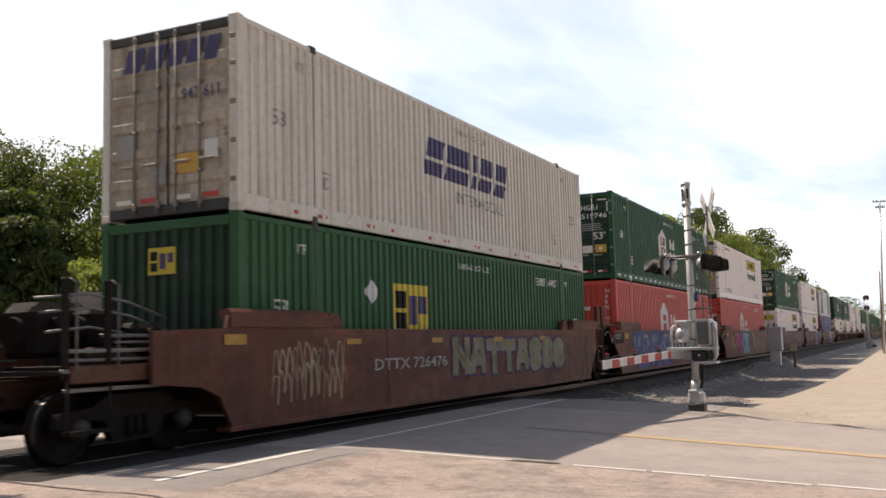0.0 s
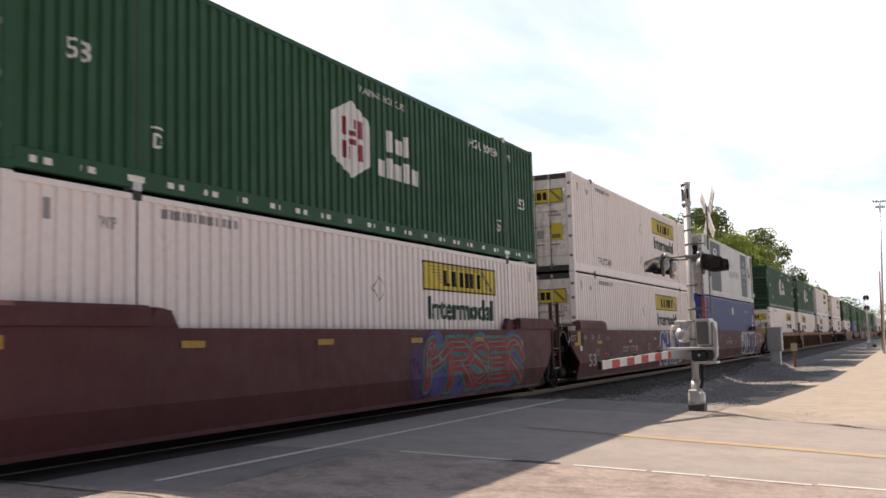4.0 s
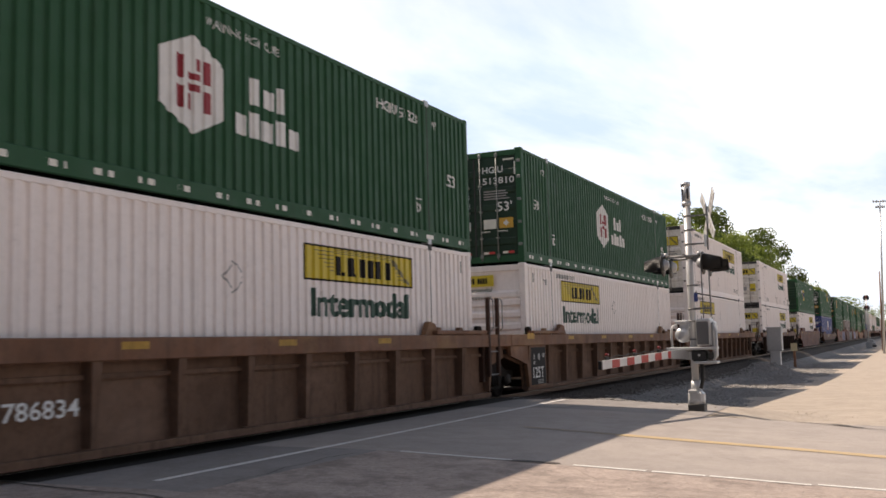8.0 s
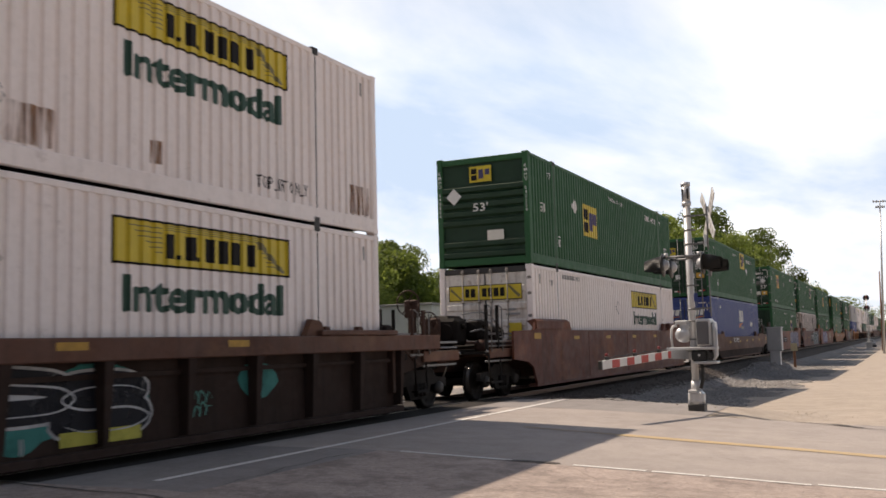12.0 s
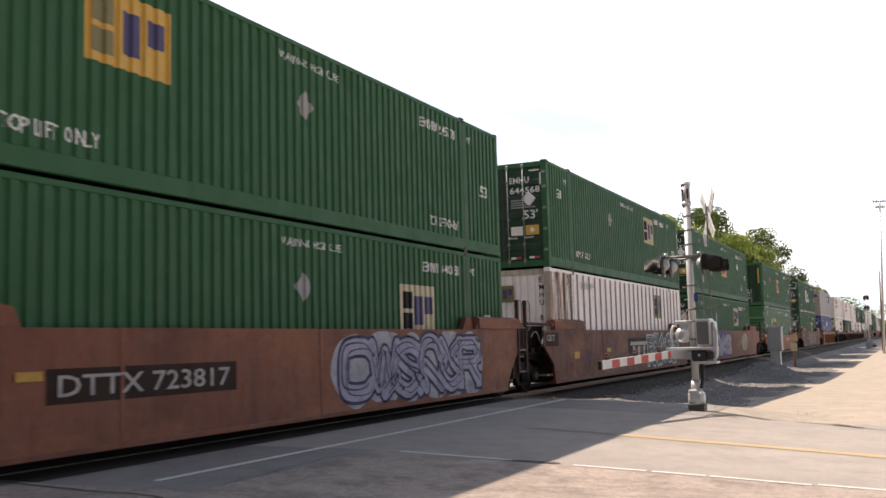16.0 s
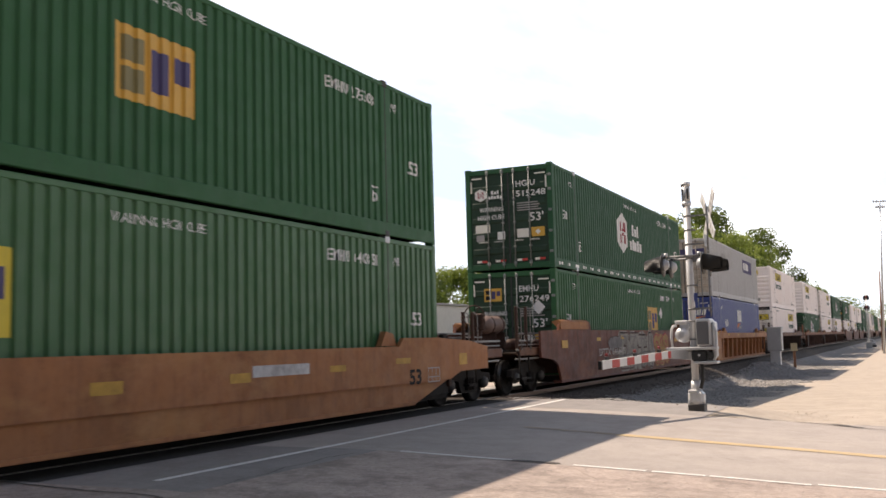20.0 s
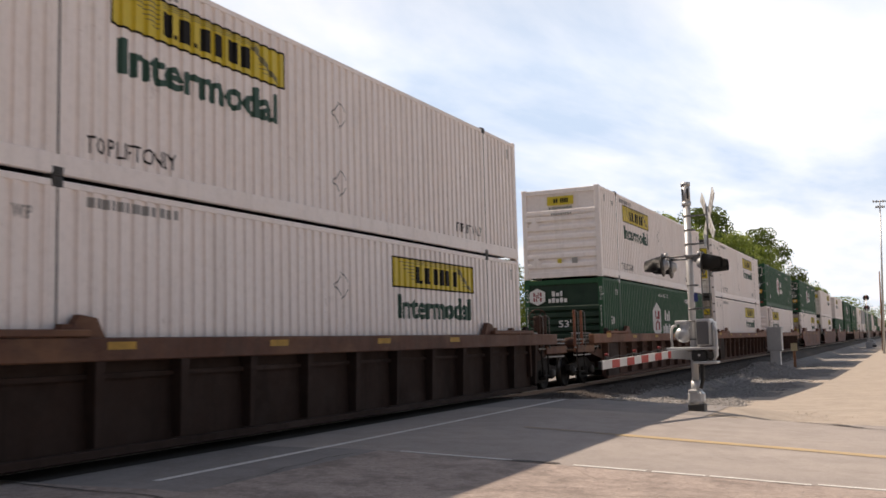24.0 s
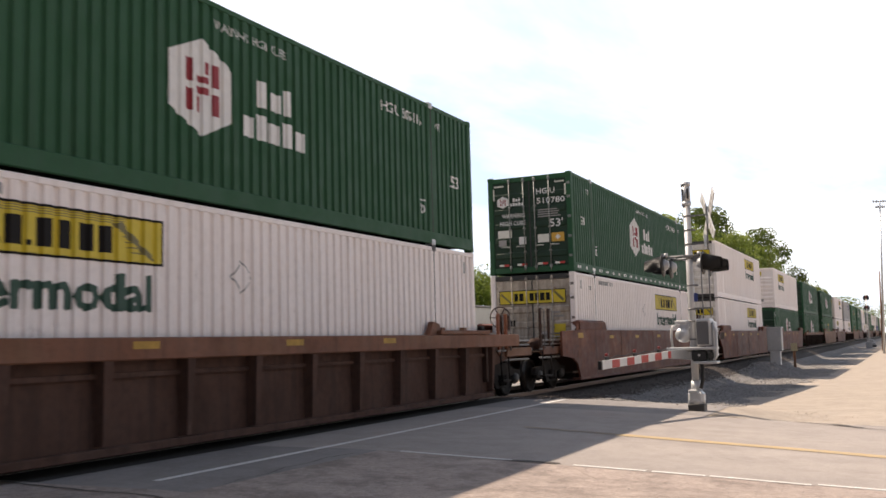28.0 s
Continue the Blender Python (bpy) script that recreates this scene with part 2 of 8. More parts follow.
def rust_streaks(name):
    """Rust run down from above: upright streaks, bare wall between."""
    m, nt, b = material(name)
    nt.links.new(blend(nt, ranged(nt, noise_node(nt, 7.0, 6), 0.35, 0.7), (0.38, 0.20, 0.10), (0.18, 0.08, 0.04)), b.inputs["Base Color"])
    b.inputs["Roughness"].default_value = 0.85
    mx = nt.nodes.new("ShaderNodeMixShader")
    nt.links.new(ranged(nt, noise_node(nt, 1.6, 8, 0.7, (6.0, 6.0, 0.5)), 0.43, 0.60, 1.0, 0.15), mx.inputs[0])
    nt.links.new(b.outputs[0], mx.inputs[1])
    nt.links.new(nt.nodes.new("ShaderNodeBsdfTransparent").outputs[0], mx.inputs[2])
    nt.links.new(mx.outputs[0], nt.nodes["Material Output"].inputs[0])
    return m


RUSTRUN = rust_streaks("rust_streaks")

# ---- mesh helpers ----
MESHES, FONT2D = {}, {}


def to_mesh(key, bm, mat):
    me = bpy.data.meshes.new(key)
    bm.to_mesh(me)
    bm.free()
    me.materials.append(mat)
    return me


def shared(key, mat, build):
    """One mesh for all alike pieces."""
    k = (key, mat.name)
    if k not in MESHES:
        bm = bmesh.new()
        build(bm)
        MESHES[k] = to_mesh(str(key), bm, mat)
    return MESHES[k]


JOINED = ("data_block", "name_mark", "spray_outline", "spray_fill", "spray_highlight", "stripe_mark", "panel_rim", "emblem_mark", "emblem_mark", "deck", "lettering", "graffiti")


def put(name, mesh, parent=None, label="", m=None):
    ob = new(name, mesh)
    if name in JOINED:
        tagged(ob, kind="stuff")
    if parent is not None:
        ob.parent = parent
    if m is not None:
        ob.matrix_basis = m
    return tagged(ob, label)


def part(name, bm, mat, parent, label=""):
    return put(name, to_mesh(name, bm, mat), parent, label)


def box(bm, x0, x1, y0, y1, z0, z1, bevel=0.0):
    vs = [bm.verts.new(p) for p in ((x0, y0, z0), (x1, y0, z0), (x1, y1, z0), (x0, y1, z0), (x0, y0, z1), (x1, y0, z1), (x1, y1, z1), (x0, y1, z1))]
    fs = [bm.faces.new([vs[i] for i in f]) for f in ((3, 2, 1, 0), (4, 5, 6, 7), (0, 1, 5, 4), (1, 2, 6, 5), (2, 3, 7, 6), (3, 0, 4, 7))]
    if bevel:
        bmesh.ops.bevel(bm, geom=list({e for f in fs for e in f.edges}), offset=bevel, segments=1, affect="EDGES")


def prism(bm, pts, a, b, axis="x"):
    """Extrudes a polygon from a to b: along x its points are (y, z), along y (x, z), along z (x, y)."""
    def at(p, v):
        return {"x": (v, p[0], p[1]), "y": (p[0], v, p[1]), "z": (p[0], p[1], v)}[axis]
    lo, hi = [bm.verts.new(at(p, a)) for p in pts], [bm.verts.new(at(p, b)) for p in pts]
    n = len(pts)
    for i in range(n):
        bm.faces.new((lo[i], lo[(i + 1) % n], hi[(i + 1) % n], hi[i]))
    bm.faces.new(list(reversed(lo)))
    bm.faces.new(hi)
    bmesh.ops.recalc_face_normals(bm, faces=bm.faces)


def rod(bm, p, q, r, seg=8, r2=None, caps=True):
    p, q = Vector(p), Vector(q)
    turn = (q - p).to_track_quat("Z", "Y").to_matrix()
    rings = []
    for c, rad in ((p, r), (q, r if r2 is None else r2)):
        rings.append([bm.verts.new(c + turn @ Vector((math.cos(i * math.tau / seg) * rad, math.sin(i * math.tau / seg) * rad, 0))) for i in range(seg)])
    for i in range(seg):
        f = bm.faces.new((rings[0][i], rings[0][(i + 1) % seg], rings[1][(i + 1) % seg], rings[1][i]))
        f.smooth = seg > 6
    if caps:
        bm.faces.new(list(reversed(rings[0])))
        bm.faces.new(rings[1])


def pipe(bm, pts, r, seg=6):
    """One bent tube through the points."""
    P = [Vector(p) for p in pts]
    rings = []
    for i, p in enumerate(P):
        turn = (P[min(len(P) - 1, i + 1)] - P[max(0, i - 1)]).to_track_quat("Z", "Y").to_matrix()
        rings.append([bm.verts.new(p + turn @ Vector((math.cos(k * math.tau / seg) * r, math.sin(k * math.tau / seg) * r, 0))) for k in range(seg)])
    for A, B in zip(rings, rings[1:]):
        gap = min(range(seg), key=lambda k: (A[0].co - B[k].co).length)
        for k in range(seg):
            bm.faces.new((A[k], A[(k + 1) % seg], B[(k + 1 + gap) % seg], B[(k + gap) % seg])).smooth = True
    bm.faces.new(rings[0][::-1])
    bm.faces.new(rings[-1])


def lathe(bm, prof, centre, axis="x", seg=20):
    """Turns (radius, along) about an axis through the centre."""
    c = Vector(centre)
    rings = []
    for r, a in prof:
        ring = []
        for i in range(seg):
            u, v = math.cos(i * math.tau / seg) * r, math.sin(i * math.tau / seg) * r
            ring.append(bm.verts.new(c + Vector({"x": (a, u, v), "y": (u, a, v), "z": (u, v, a)}[axis])))
        rings.append(ring)
    for A, B in zip(rings, rings[1:]):
        for i in range(seg):
            bm.faces.new((A[i], A[(i + 1) % seg], B[(i + 1) % seg], B[i])).smooth = True
    bm.faces.new(rings[0])
    bm.faces.new(rings[-1])
    bmesh.ops.recalc_face_normals(bm, faces=bm.faces)


# ---- flat shapes for lettering and panels: (points, faces) in (u, v) ----
def words(text, u, v, h, w=None, bold=0.012):
    """Lettering with its left foot at (u, v), capitals h high, squeezed to the width w."""
    key = (text, bold)
    if key not in FONT2D:
        c = bpy.data.curves.new("lettering", "FONT")
        c.body, c.offset, c.resolution_u = text, bold, 2
        me = bpy.data.meshes.new_from_object(bpy.data.objects.new("lettering", c))
        FONT2D[key] = ([(p.co.x, p.co.y) for p in me.vertices], [tuple(f.vertices) for f in me.polygons])
        bpy.data.meshes.remove(me)
    pts, faces = FONT2D[key]
    x0, x1 = min(p[0] for p in pts), max(p[0] for p in pts)
    k = h / 0.73
    kx = k if w is None else w / (x1 - x0)
    return [(u + (p[0] - x0) * kx, v + p[1] * k) for p in pts], faces


def column(text, u, v, h):
    """Lettering stacked downwards, one character under the other."""
    shapes = [words(ch, u, v - i * h * 1.35, h) for i, ch in enumerate(text) if ch != " "]
    return joined(shapes)


def joined(shapes):
    pts, faces = [], []
    for p, f in shapes:
        k = len(pts)
        pts += p
        faces += [tuple(i + k for i in q) for q in f]
    return pts, faces


def rect(u0, u1, v0, v1, lean=0.0):
    return [(u0, v0), (u1, v0), (u1 + lean, v1), (u0 + lean, v1)], [(0, 1, 2, 3)]


def ring(u0, u1, v0, v1, t):
    return joined([rect(u0, u1, v0, v0 + t), rect(u0, u1, v1 - t, v1), rect(u0, u0 + t, v0 + t, v1 - t), rect(u1 - t, u1, v0 + t, v1 - t)])


def poly(pts):
    return list(pts), [tuple(range(len(pts)))]


def diamond(u, v, r):
    return poly([(u - r, v), (u, v - r), (u + r, v), (u, v + r)])


def blocks(u0, u1, v0, v1, n, lean=0.0, gap=0.22, seed=1, rag=0.0):
    """A row of n plain blocks of a word's size; ragged ones differ in height."""
    rnd = random.Random(seed)
    ws = [rnd.uniform(0.75, 1.15) for _ in range(n)]
    k = (u1 - u0) / sum(ws)
    shapes, u = [], u0
    for w in ws:
        hi, wide = v1 - rnd.choice((0.0, rag, rag)) * (v1 - v0), w * k * (1 - gap)
        shapes.append(rect(u, u + wide, v0, hi, lean))
        u += w * k
    return joined(shapes)


def small_print(u0, u1, v0, v1, rows, seed=1):
    rnd = random.Random(seed)
    dv = (v1 - v0) / rows
    return joined([rect(u0, u1 - rnd.uniform(0, 0.35) * (u1 - u0), v0 + i * dv, v0 + i * dv + dv * 0.5) for i in range(rows)])


# ---- containers ----
LEN, WID, HIG = 16.15, 1.295, 2.896
BAYS = ((0.15, 1.84, 8), (2.10, 14.05, 54), (14.31, 16.0, 8))
FOLDS = []                                     # the folds of a side wall: (y, how far it stands back)
for a_, b_, n_ in BAYS:
    p_ = (b_ - a_) / n_
    FOLDS.append((a_, 0.0))
    for i_ in range(n_):
        FOLDS += [(a_ + (i_ + f_) * p_, d_) for f_, d_ in ((0.40, 0.0), (0.51, 0.036), (0.78, 0.036), (0.89, 0.0))]
    FOLDS.append((b_, 0.0))
POST_FOLDS = [(0.15, 0.0)]                      # a smooth wall with outside posts
for i_ in range(27):
    y_ = 0.55 + i_ * 0.573
    POST_FOLDS += [(y_, 0.0), (y_ + 0.01, -0.022), (y_ + 0.09, -0.022), (y_ + 0.10, 0.0)]
POST_FOLDS.append((16.0, 0.0))
FLAT_FOLDS = [(0.15, 0.0)] + [q_ for y_ in (1.2, 3.6, 5.1, 6.4, 7.7, 9.0, 10.3, 11.6, 12.9, 15.0) for q_ in ((y_ - 0.008, 0.0), (y_, 0.008), (y_ + 0.008, 0.0))] + [(15.42, 0.0)]
WALLS = {"ribbed": FOLDS, "posts": POST_FOLDS, "flat": FLAT_FOLDS}
SKIN = WID - 0.012


def back_at(folds, y):
    return float(np.interp(y, [f[0] for f in folds], [f[1] for f in folds]))


def side_mesh(folds, sign, z0, z1):
    def build(bm):
        prev = None
        for y, d in folds:
            pair = [bm.verts.new((sign * (SKIN - d), y, z)) for z in (z0, z1)]
            if prev:
                q = (prev[0], pair[0], pair[1], prev[1])
                bm.faces.new(q if sign > 0 else q[::-1])
            prev = pair
    return build


def on_side(name, key, shape, mat, parent, wall="ribbed", lift=0.004, label=""):
    """Paint on the near side wall: the shape, or several coats of it, is laid into the folds."""
    def coat(bm, layer, up):
        pts, faces = layer
        vs = [bm.verts.new((0, u, v)) for u, v in pts]
        for f in faces:
            if len(set(f)) > 2:
                try:
                    bm.faces.new([vs[i] for i in f])
                except ValueError:
                    pass
        u0, u1 = min(p[0] for p in pts), max(p[0] for p in pts)
        for y, _ in WALLS[wall]:
            if u0 < y < u1:
                bmesh.ops.bisect_plane(bm, geom=bm.verts[:] + bm.edges[:] + bm.faces[:], plane_co=(0, y, 0), plane_no=(0, 1, 0), dist=1e-5)
        for v in bm.verts:
            v.co.x = SKIN - back_at(WALLS[wall], v.co.y) + up
        for f in bm.faces:
            f.normal_update()
            if f.normal.x < 0:
                f.normal_flip()

    def build(bm):
        if isinstance(shape, tuple):
            coat(bm, shape, lift)
            return
        for k, layer in enumerate(shape):
            one, me = bmesh.new(), bpy.data.meshes.new("coat")
            coat(one, layer, lift + 0.0007 * k)
            one.to_mesh(me)
            one.free()
            bm.from_mesh(me)
            bpy.data.meshes.remove(me)
    return put(name, shared(("side", key, wall, lift), mat, build), parent, label)


def on_plane(name, key, shape, mat, parent, axis, at, label=""):
    """Paint on a flat face: axis 'y' is a face towards -y (u is x), 'x' a face towards +x (u is y)."""
    def build(bm):
        pts, faces = shape
        vs = [bm.verts.new((u, at, v) if axis == "y" else (at, u, v)) for u, v in pts]
        for f in faces:
            try:
                bm.faces.new([vs[i] for i in f])
            except ValueError:
                pass
        for f in bm.faces:
            f.normal_update()
            if (f.normal.y > 0) if axis == "y" else (f.normal.x < 0):
                f.normal_flip()
    return put(name, shared(("plane", key, axis, round(at, 4)), mat, build), parent, label)


def ridged_end(bm, z_list, half, y_out, y_in):
    """An end wall pressed into level ridges."""
    prof, n = [], len(z_list)
    for z, w in z_list:
        prof += [(z - w, y_in), (z - w * 0.55, y_out), (z + w * 0.45, y_out), (z + w, y_in)]
    prof = [(0.2, y_in)] + prof + [(2.72, y_in)]
    prev = None
    for z, y in prof:
        pair = [bm.verts.new((x, y, z)) for x in (-half, half)]
        if prev:
            bm.faces.new((prev[0], prev[1], pair[1], pair[0]))
        prev = pair


def build_frame(c, body, trim, mid_dark=True):
    for s in (-1, 1):
        put("side_panel", shared(("side_wall", c["wall"], s), body, side_mesh(WALLS[c["wall"]], s, 0.24, 2.82)), c["ob"])
        put("bottom_rail", shared(("bottom_rail", s), trim, lambda bm: box(bm, *sorted((s * (WID - 0.09), s * WID)), 0.14, LEN - 0.14, 0.03, 0.27, 0.012)), c["ob"])
        put("top_rail", shared(("top_rail", s), trim, lambda bm: box(bm, *sorted((s * (WID - 0.09), s * (WID - 0.004))), 0.14, LEN - 0.14, 2.79, 2.875, 0.012)), c["ob"])
        for k, y in (("f", 0.0), ("r", LEN - 0.155)):
            put("corner_post", shared(("corner_post", s, k), trim, lambda bm: box(bm, *sorted((s * (WID - 0.16), s * (WID - 0.003))), y, y + 0.155, 0.10, 2.80, 0.015)), c["ob"])
            for z in (0.0, 2.776):
                if (c["plain_far"] and (z or k == "r")) or (s < 0 and k == "r"):
                    continue
                put("corner_casting", shared(("casting", s, k, z), trim, lambda bm: box(bm, *sorted((s * (WID - 0.17), s * WID)), y - (0.004 if k == "f" else 0), y + (0.165 if k == "f" else 0.159), z, z + 0.12, 0.014)), c["ob"])
        for k, y in (("f", 1.98), ("r", LEN - 1.98)):
            if s < 0 or c["plain_far"]:
                continue
            put("lift_post", shared(("lift_post", s, k), trim, lambda bm: box(bm, *sorted((s * (WID - 0.08), s * (WID - 0.006))), y - 0.13, y + 0.13, 0.26, 2.80, 0.01)), c["ob"])
            # thin dark strip painted for the shade in the groove at the post
            put("joint_seal", shared(("joint_seal", s, k), GROOVE_DARK, lambda bm: box(bm, *sorted((s * (WID - 0.012), s * (WID - 0.002))), y - 0.013, y + 0.013, 0.13, 2.79)), c["ob"])
            for z in (0.0, 2.79):
                put("lift_casting", shared(("lift_casting", s, k, z), FRAME if mid_dark else GALV,
                    lambda bm: (box(bm, *sorted((s * (WID - 0.15), s * (WID + 0.004))), y - 0.085, y + 0.085, z, z + 0.125, 0.012),
                                box(bm, *sorted((s * WID, s * (WID + 0.012))), y - 0.03, y + 0.03, z + 0.03, z + 0.09, 0.004))), c["ob"])
    put("roof", shared("roof", body, roof_build), c["ob"])
    put("underframe", shared("underframe", IRON, underframe_build), c["ob"])
    put("rear_wall", shared("rear_wall", body, lambda bm: box(bm, -WID + 0.15, WID - 0.15, LEN - 0.06, LEN - 0.02, 0.1, 2.8)) if c["wall"] != "flat" else shared("set_back_wall", body, lambda bm: box(bm, -WID + 0.02, WID - 0.02, 15.36, 15.40, 0.1, 2.8)), c["ob"])
    for z in (1.28, 2.05) if c["wall"] == "flat" else ():
        for s in (-1, 1):
            put("cross_bar", shared(("end_bar", s, z), trim, lambda bm: box(bm, *sorted((s * (WID - 0.08), s * (WID - 0.02))), 15.4, LEN - 0.14, z, z + 0.07, 0.008)), c["ob"])


def roof_build(bm):
    prev = None
    for i in range(41):
        y = 0.05 + i * (LEN - 0.1) / 40
        for dy, z in ((0.0, 2.845), (0.1, 2.865), (0.2, 2.865), (0.3, 2.845)):
            pair = [bm.verts.new((x, min(LEN - 0.05, y + dy), z)) for x in (-WID + 0.08, WID - 0.08)]
            if prev:
                bm.faces.new((prev[0], prev[1], pair[1], pair[0]))
            prev = pair


def underframe_build(bm):
    box(bm, -WID + 0.1, WID - 0.1, 0.1, LEN - 0.1, 0.10, 0.16)
    for i in range(16):
        box(bm, -WID + 0.1, WID - 0.1, 0.4 + i * 1.0, 0.48 + i * 1.0, 0.03, 0.10)


def doors(c, body, trim, rods):
    """A door end: two leaves with pressed ridges, lock rods, cams, handles and hinges."""
    put("door_sill", shared("door_sill", trim, lambda bm: box(bm, -WID + 0.16, WID - 0.16, 0.0, 0.10, 0.03, 0.19, 0.01)), c["ob"])
    put("door_header", shared("door_header", trim, lambda bm: box(bm, -WID + 0.16, WID - 0.16, 0.0, 0.10, 2.72, 2.86, 0.01)), c["ob"])
    for s in (-1, 1):
        def leaf(bm):
            x0, x1 = sorted((s * 0.02, s * (WID - 0.17)))
            prof = [(0.20, 0.0)]
            for z in (0.55, 1.0, 1.42, 1.85, 2.3):
                prof += [(z - 0.10, 0.0), (z - 0.06, 0.03), (z + 0.06, 0.03), (z + 0.10, 0.0)]
            prof += [(2.71, 0.0)]
            prev = None
            for z, d in prof:
                row = [bm.verts.new((x, 0.026 - d, z)) for x in (x0, x0 + 0.06, x1 - 0.06, x1)]
                row[0].co.y = row[3].co.y = 0.026
                if prev:
                    for i in range(3):
                        bm.faces.new((prev[i], prev[i + 1], row[i + 1], row[i]))
                prev = row
            box(bm, x0, x1, 0.075, 0.085, 0.2, 2.71)
        d = put("door", shared(("door", s), body, leaf), c["ob"])
        put("gasket", shared(("gasket", s), FRAME, lambda bm: box(bm, *sorted((s * 0.002, s * 0.02)), 0.015, 0.06, 0.2, 2.71)), d)
        for x in () if c["plain_far"] else (0.17, 0.62):
            def lock(bm):
                rod(bm, (s * x, -0.014, 0.08), (s * x, -0.014, 2.82), 0.0165, 8)
                for z in (0.14, 2.70):
                    box(bm, s * x - 0.04, s * x + 0.04, -0.035, 0.02, z, z + 0.10, 0.01)
                for z in (0.62, 1.30, 1.95):
                    box(bm, s * x - 0.04, s * x + 0.04, -0.033, 0.026, z, z + 0.045, 0.008)
                box(bm, *sorted((s * x, s * (x + (0.28 if x > 0.3 else 0.26)))), -0.05, -0.03, 0.78, 0.82, 0.006)
            put("lock_rod", shared(("lock_rod", s, x), rods, lock), d)
        for z in () if c["plain_far"] or s < 0 else (0.42, 0.98, 1.55, 2.12, 2.52):
            put("hinge", shared(("hinge", s, z), rods, lambda bm: box(bm, *sorted((s * (WID - 0.13), s * (WID - 0.03))), -0.012, 0.02, z, z + 0.075, 0.008)), d)
    return -0.008


def ridged(c, body, trim, zs):
    put("front_wall", shared(("ridged_wall", len(zs)), body, lambda bm: ridged_end(bm, [(z, 0.105) for z in zs], WID - 0.15, -0.006, 0.06)), c["ob"])
    put("front_sill", shared("front_sill", trim, lambda bm: box(bm, -WID + 0.16, WID - 0.16, 0.004, 0.11, 0.03, 0.21, 0.012)), c["ob"])
    put("front_header", shared("front_header", trim, lambda bm: box(bm, -WID + 0.16, WID - 0.16, 0.004, 0.11, 2.71, 2.86, 0.012)), c["ob"])
    return -0.010


def upright(c, body, trim):
    def build(bm):
        prev, n = None, 11
        p = 2 * (WID - 0.15) / n
        for i in range(n):
            for f, y in ((0.0, 0.02), (0.34, 0.02), (0.46, 0.06), (0.86, 0.06), (0.98, 0.02)):
                pair = [bm.verts.new((-WID + 0.15 + (i + f) * p, y, z)) for z in (0.2, 2.72)]
                if prev:
                    bm.faces.new((prev[0], pair[0], pair[1], prev[1]))
                prev = pair
    put("front_wall", shared("upright_wall", body, build), c["ob"])
    put("front_sill", shared("front_sill", trim, lambda bm: box(bm, -WID + 0.16, WID - 0.16, 0.004, 0.11, 0.03, 0.21, 0.012)), c["ob"])
    put("front_header", shared("front_header", trim, lambda bm: box(bm, -WID + 0.16, WID - 0.16, 0.004, 0.11, 2.71, 2.86, 0.012)), c["ob"])
    return 0.014


# emblems, each drawn as plain shapes in its colours
def yellow_emblem(c, u0, wall="ribbed"):
    """A yellow name panel with a dark rim, plain dark blocks and sloping stripes, a green word below."""
    o, u1 = c["ob"], u0 + 3.62
    p = on_side("name_panel", ("yp", u0), rect(u0, u1, 2.0, 2.58), L_YELLOW, o, wall, 0.004, "yellow name panel")
    on_side("panel_rim", ("yr", u0), ring(u0, u1, 2.0, 2.58, 0.03), L_BLACK, p, wall, 0.007)
    on_side("name_mark", ("yb", u0), joined([blocks(u0 + 0.92, u0 + 1.16, 2.11, 2.43, 1, 0, 0.3, 3, 0.01), blocks(u0 + 1.26, u0 + 1.54, 2.11, 2.43, 1, 0, 0.2, 3, 0.01), blocks(u0 + 1.66, u0 + 2.86, 2.11, 2.43, 4, 0, 0.34, 4, 0.01), rect(u0 + 1.12, u0 + 1.18, 2.11, 2.17), rect(u0 + 1.52, u0 + 1.58, 2.11, 2.17)]), L_BLACK, p, wall, 0.007)
    on_side("stripe_mark", ("ys", u0), joined([rect(u0 + 0.26 + 0.09 * i, u0 + 0.86, 2.48 - 0.062 * i, 2.495 - 0.062 * i) for i in range(6)] + [rect(u0 + 0.9, u1 - 0.66, 2.47 + 0.028 * i, 2.48 + 0.028 * i) for i in range(3)]
            + [rect(u1 - 0.80 + 0.05 * i, u1 - 0.70 + 0.10 * i, 2.44 - 0.062 * i, 2.455 - 0.062 * i) for i in range(6)] + [poly([(u1 - 0.84, 2.46), (u1 - 0.72, 2.50), (u1 - 0.12, 2.07), (u1 - 0.20, 2.05)])]), L_OLIVE, p, wall, 0.007)
    on_side("lettering", ("yw", u0), [words("Intermodal", u0 + 0.17 + a, 1.44 + b, 0.45, 3.26, 0.012) for a, b in ((0.0, 0.0), (0.026, 0.0), (-0.026, 0.0), (0.013, 0.012), (-0.013, -0.012))], L_GREEN, o, wall, 0.004, "green word")


def hexagon(u, v, w, h):
    return poly([(u - w, v - h * 0.55), (u, v - h), (u + w, v - h * 0.55), (u + w, v + h * 0.55), (u, v + h), (u - w, v + h * 0.55)])


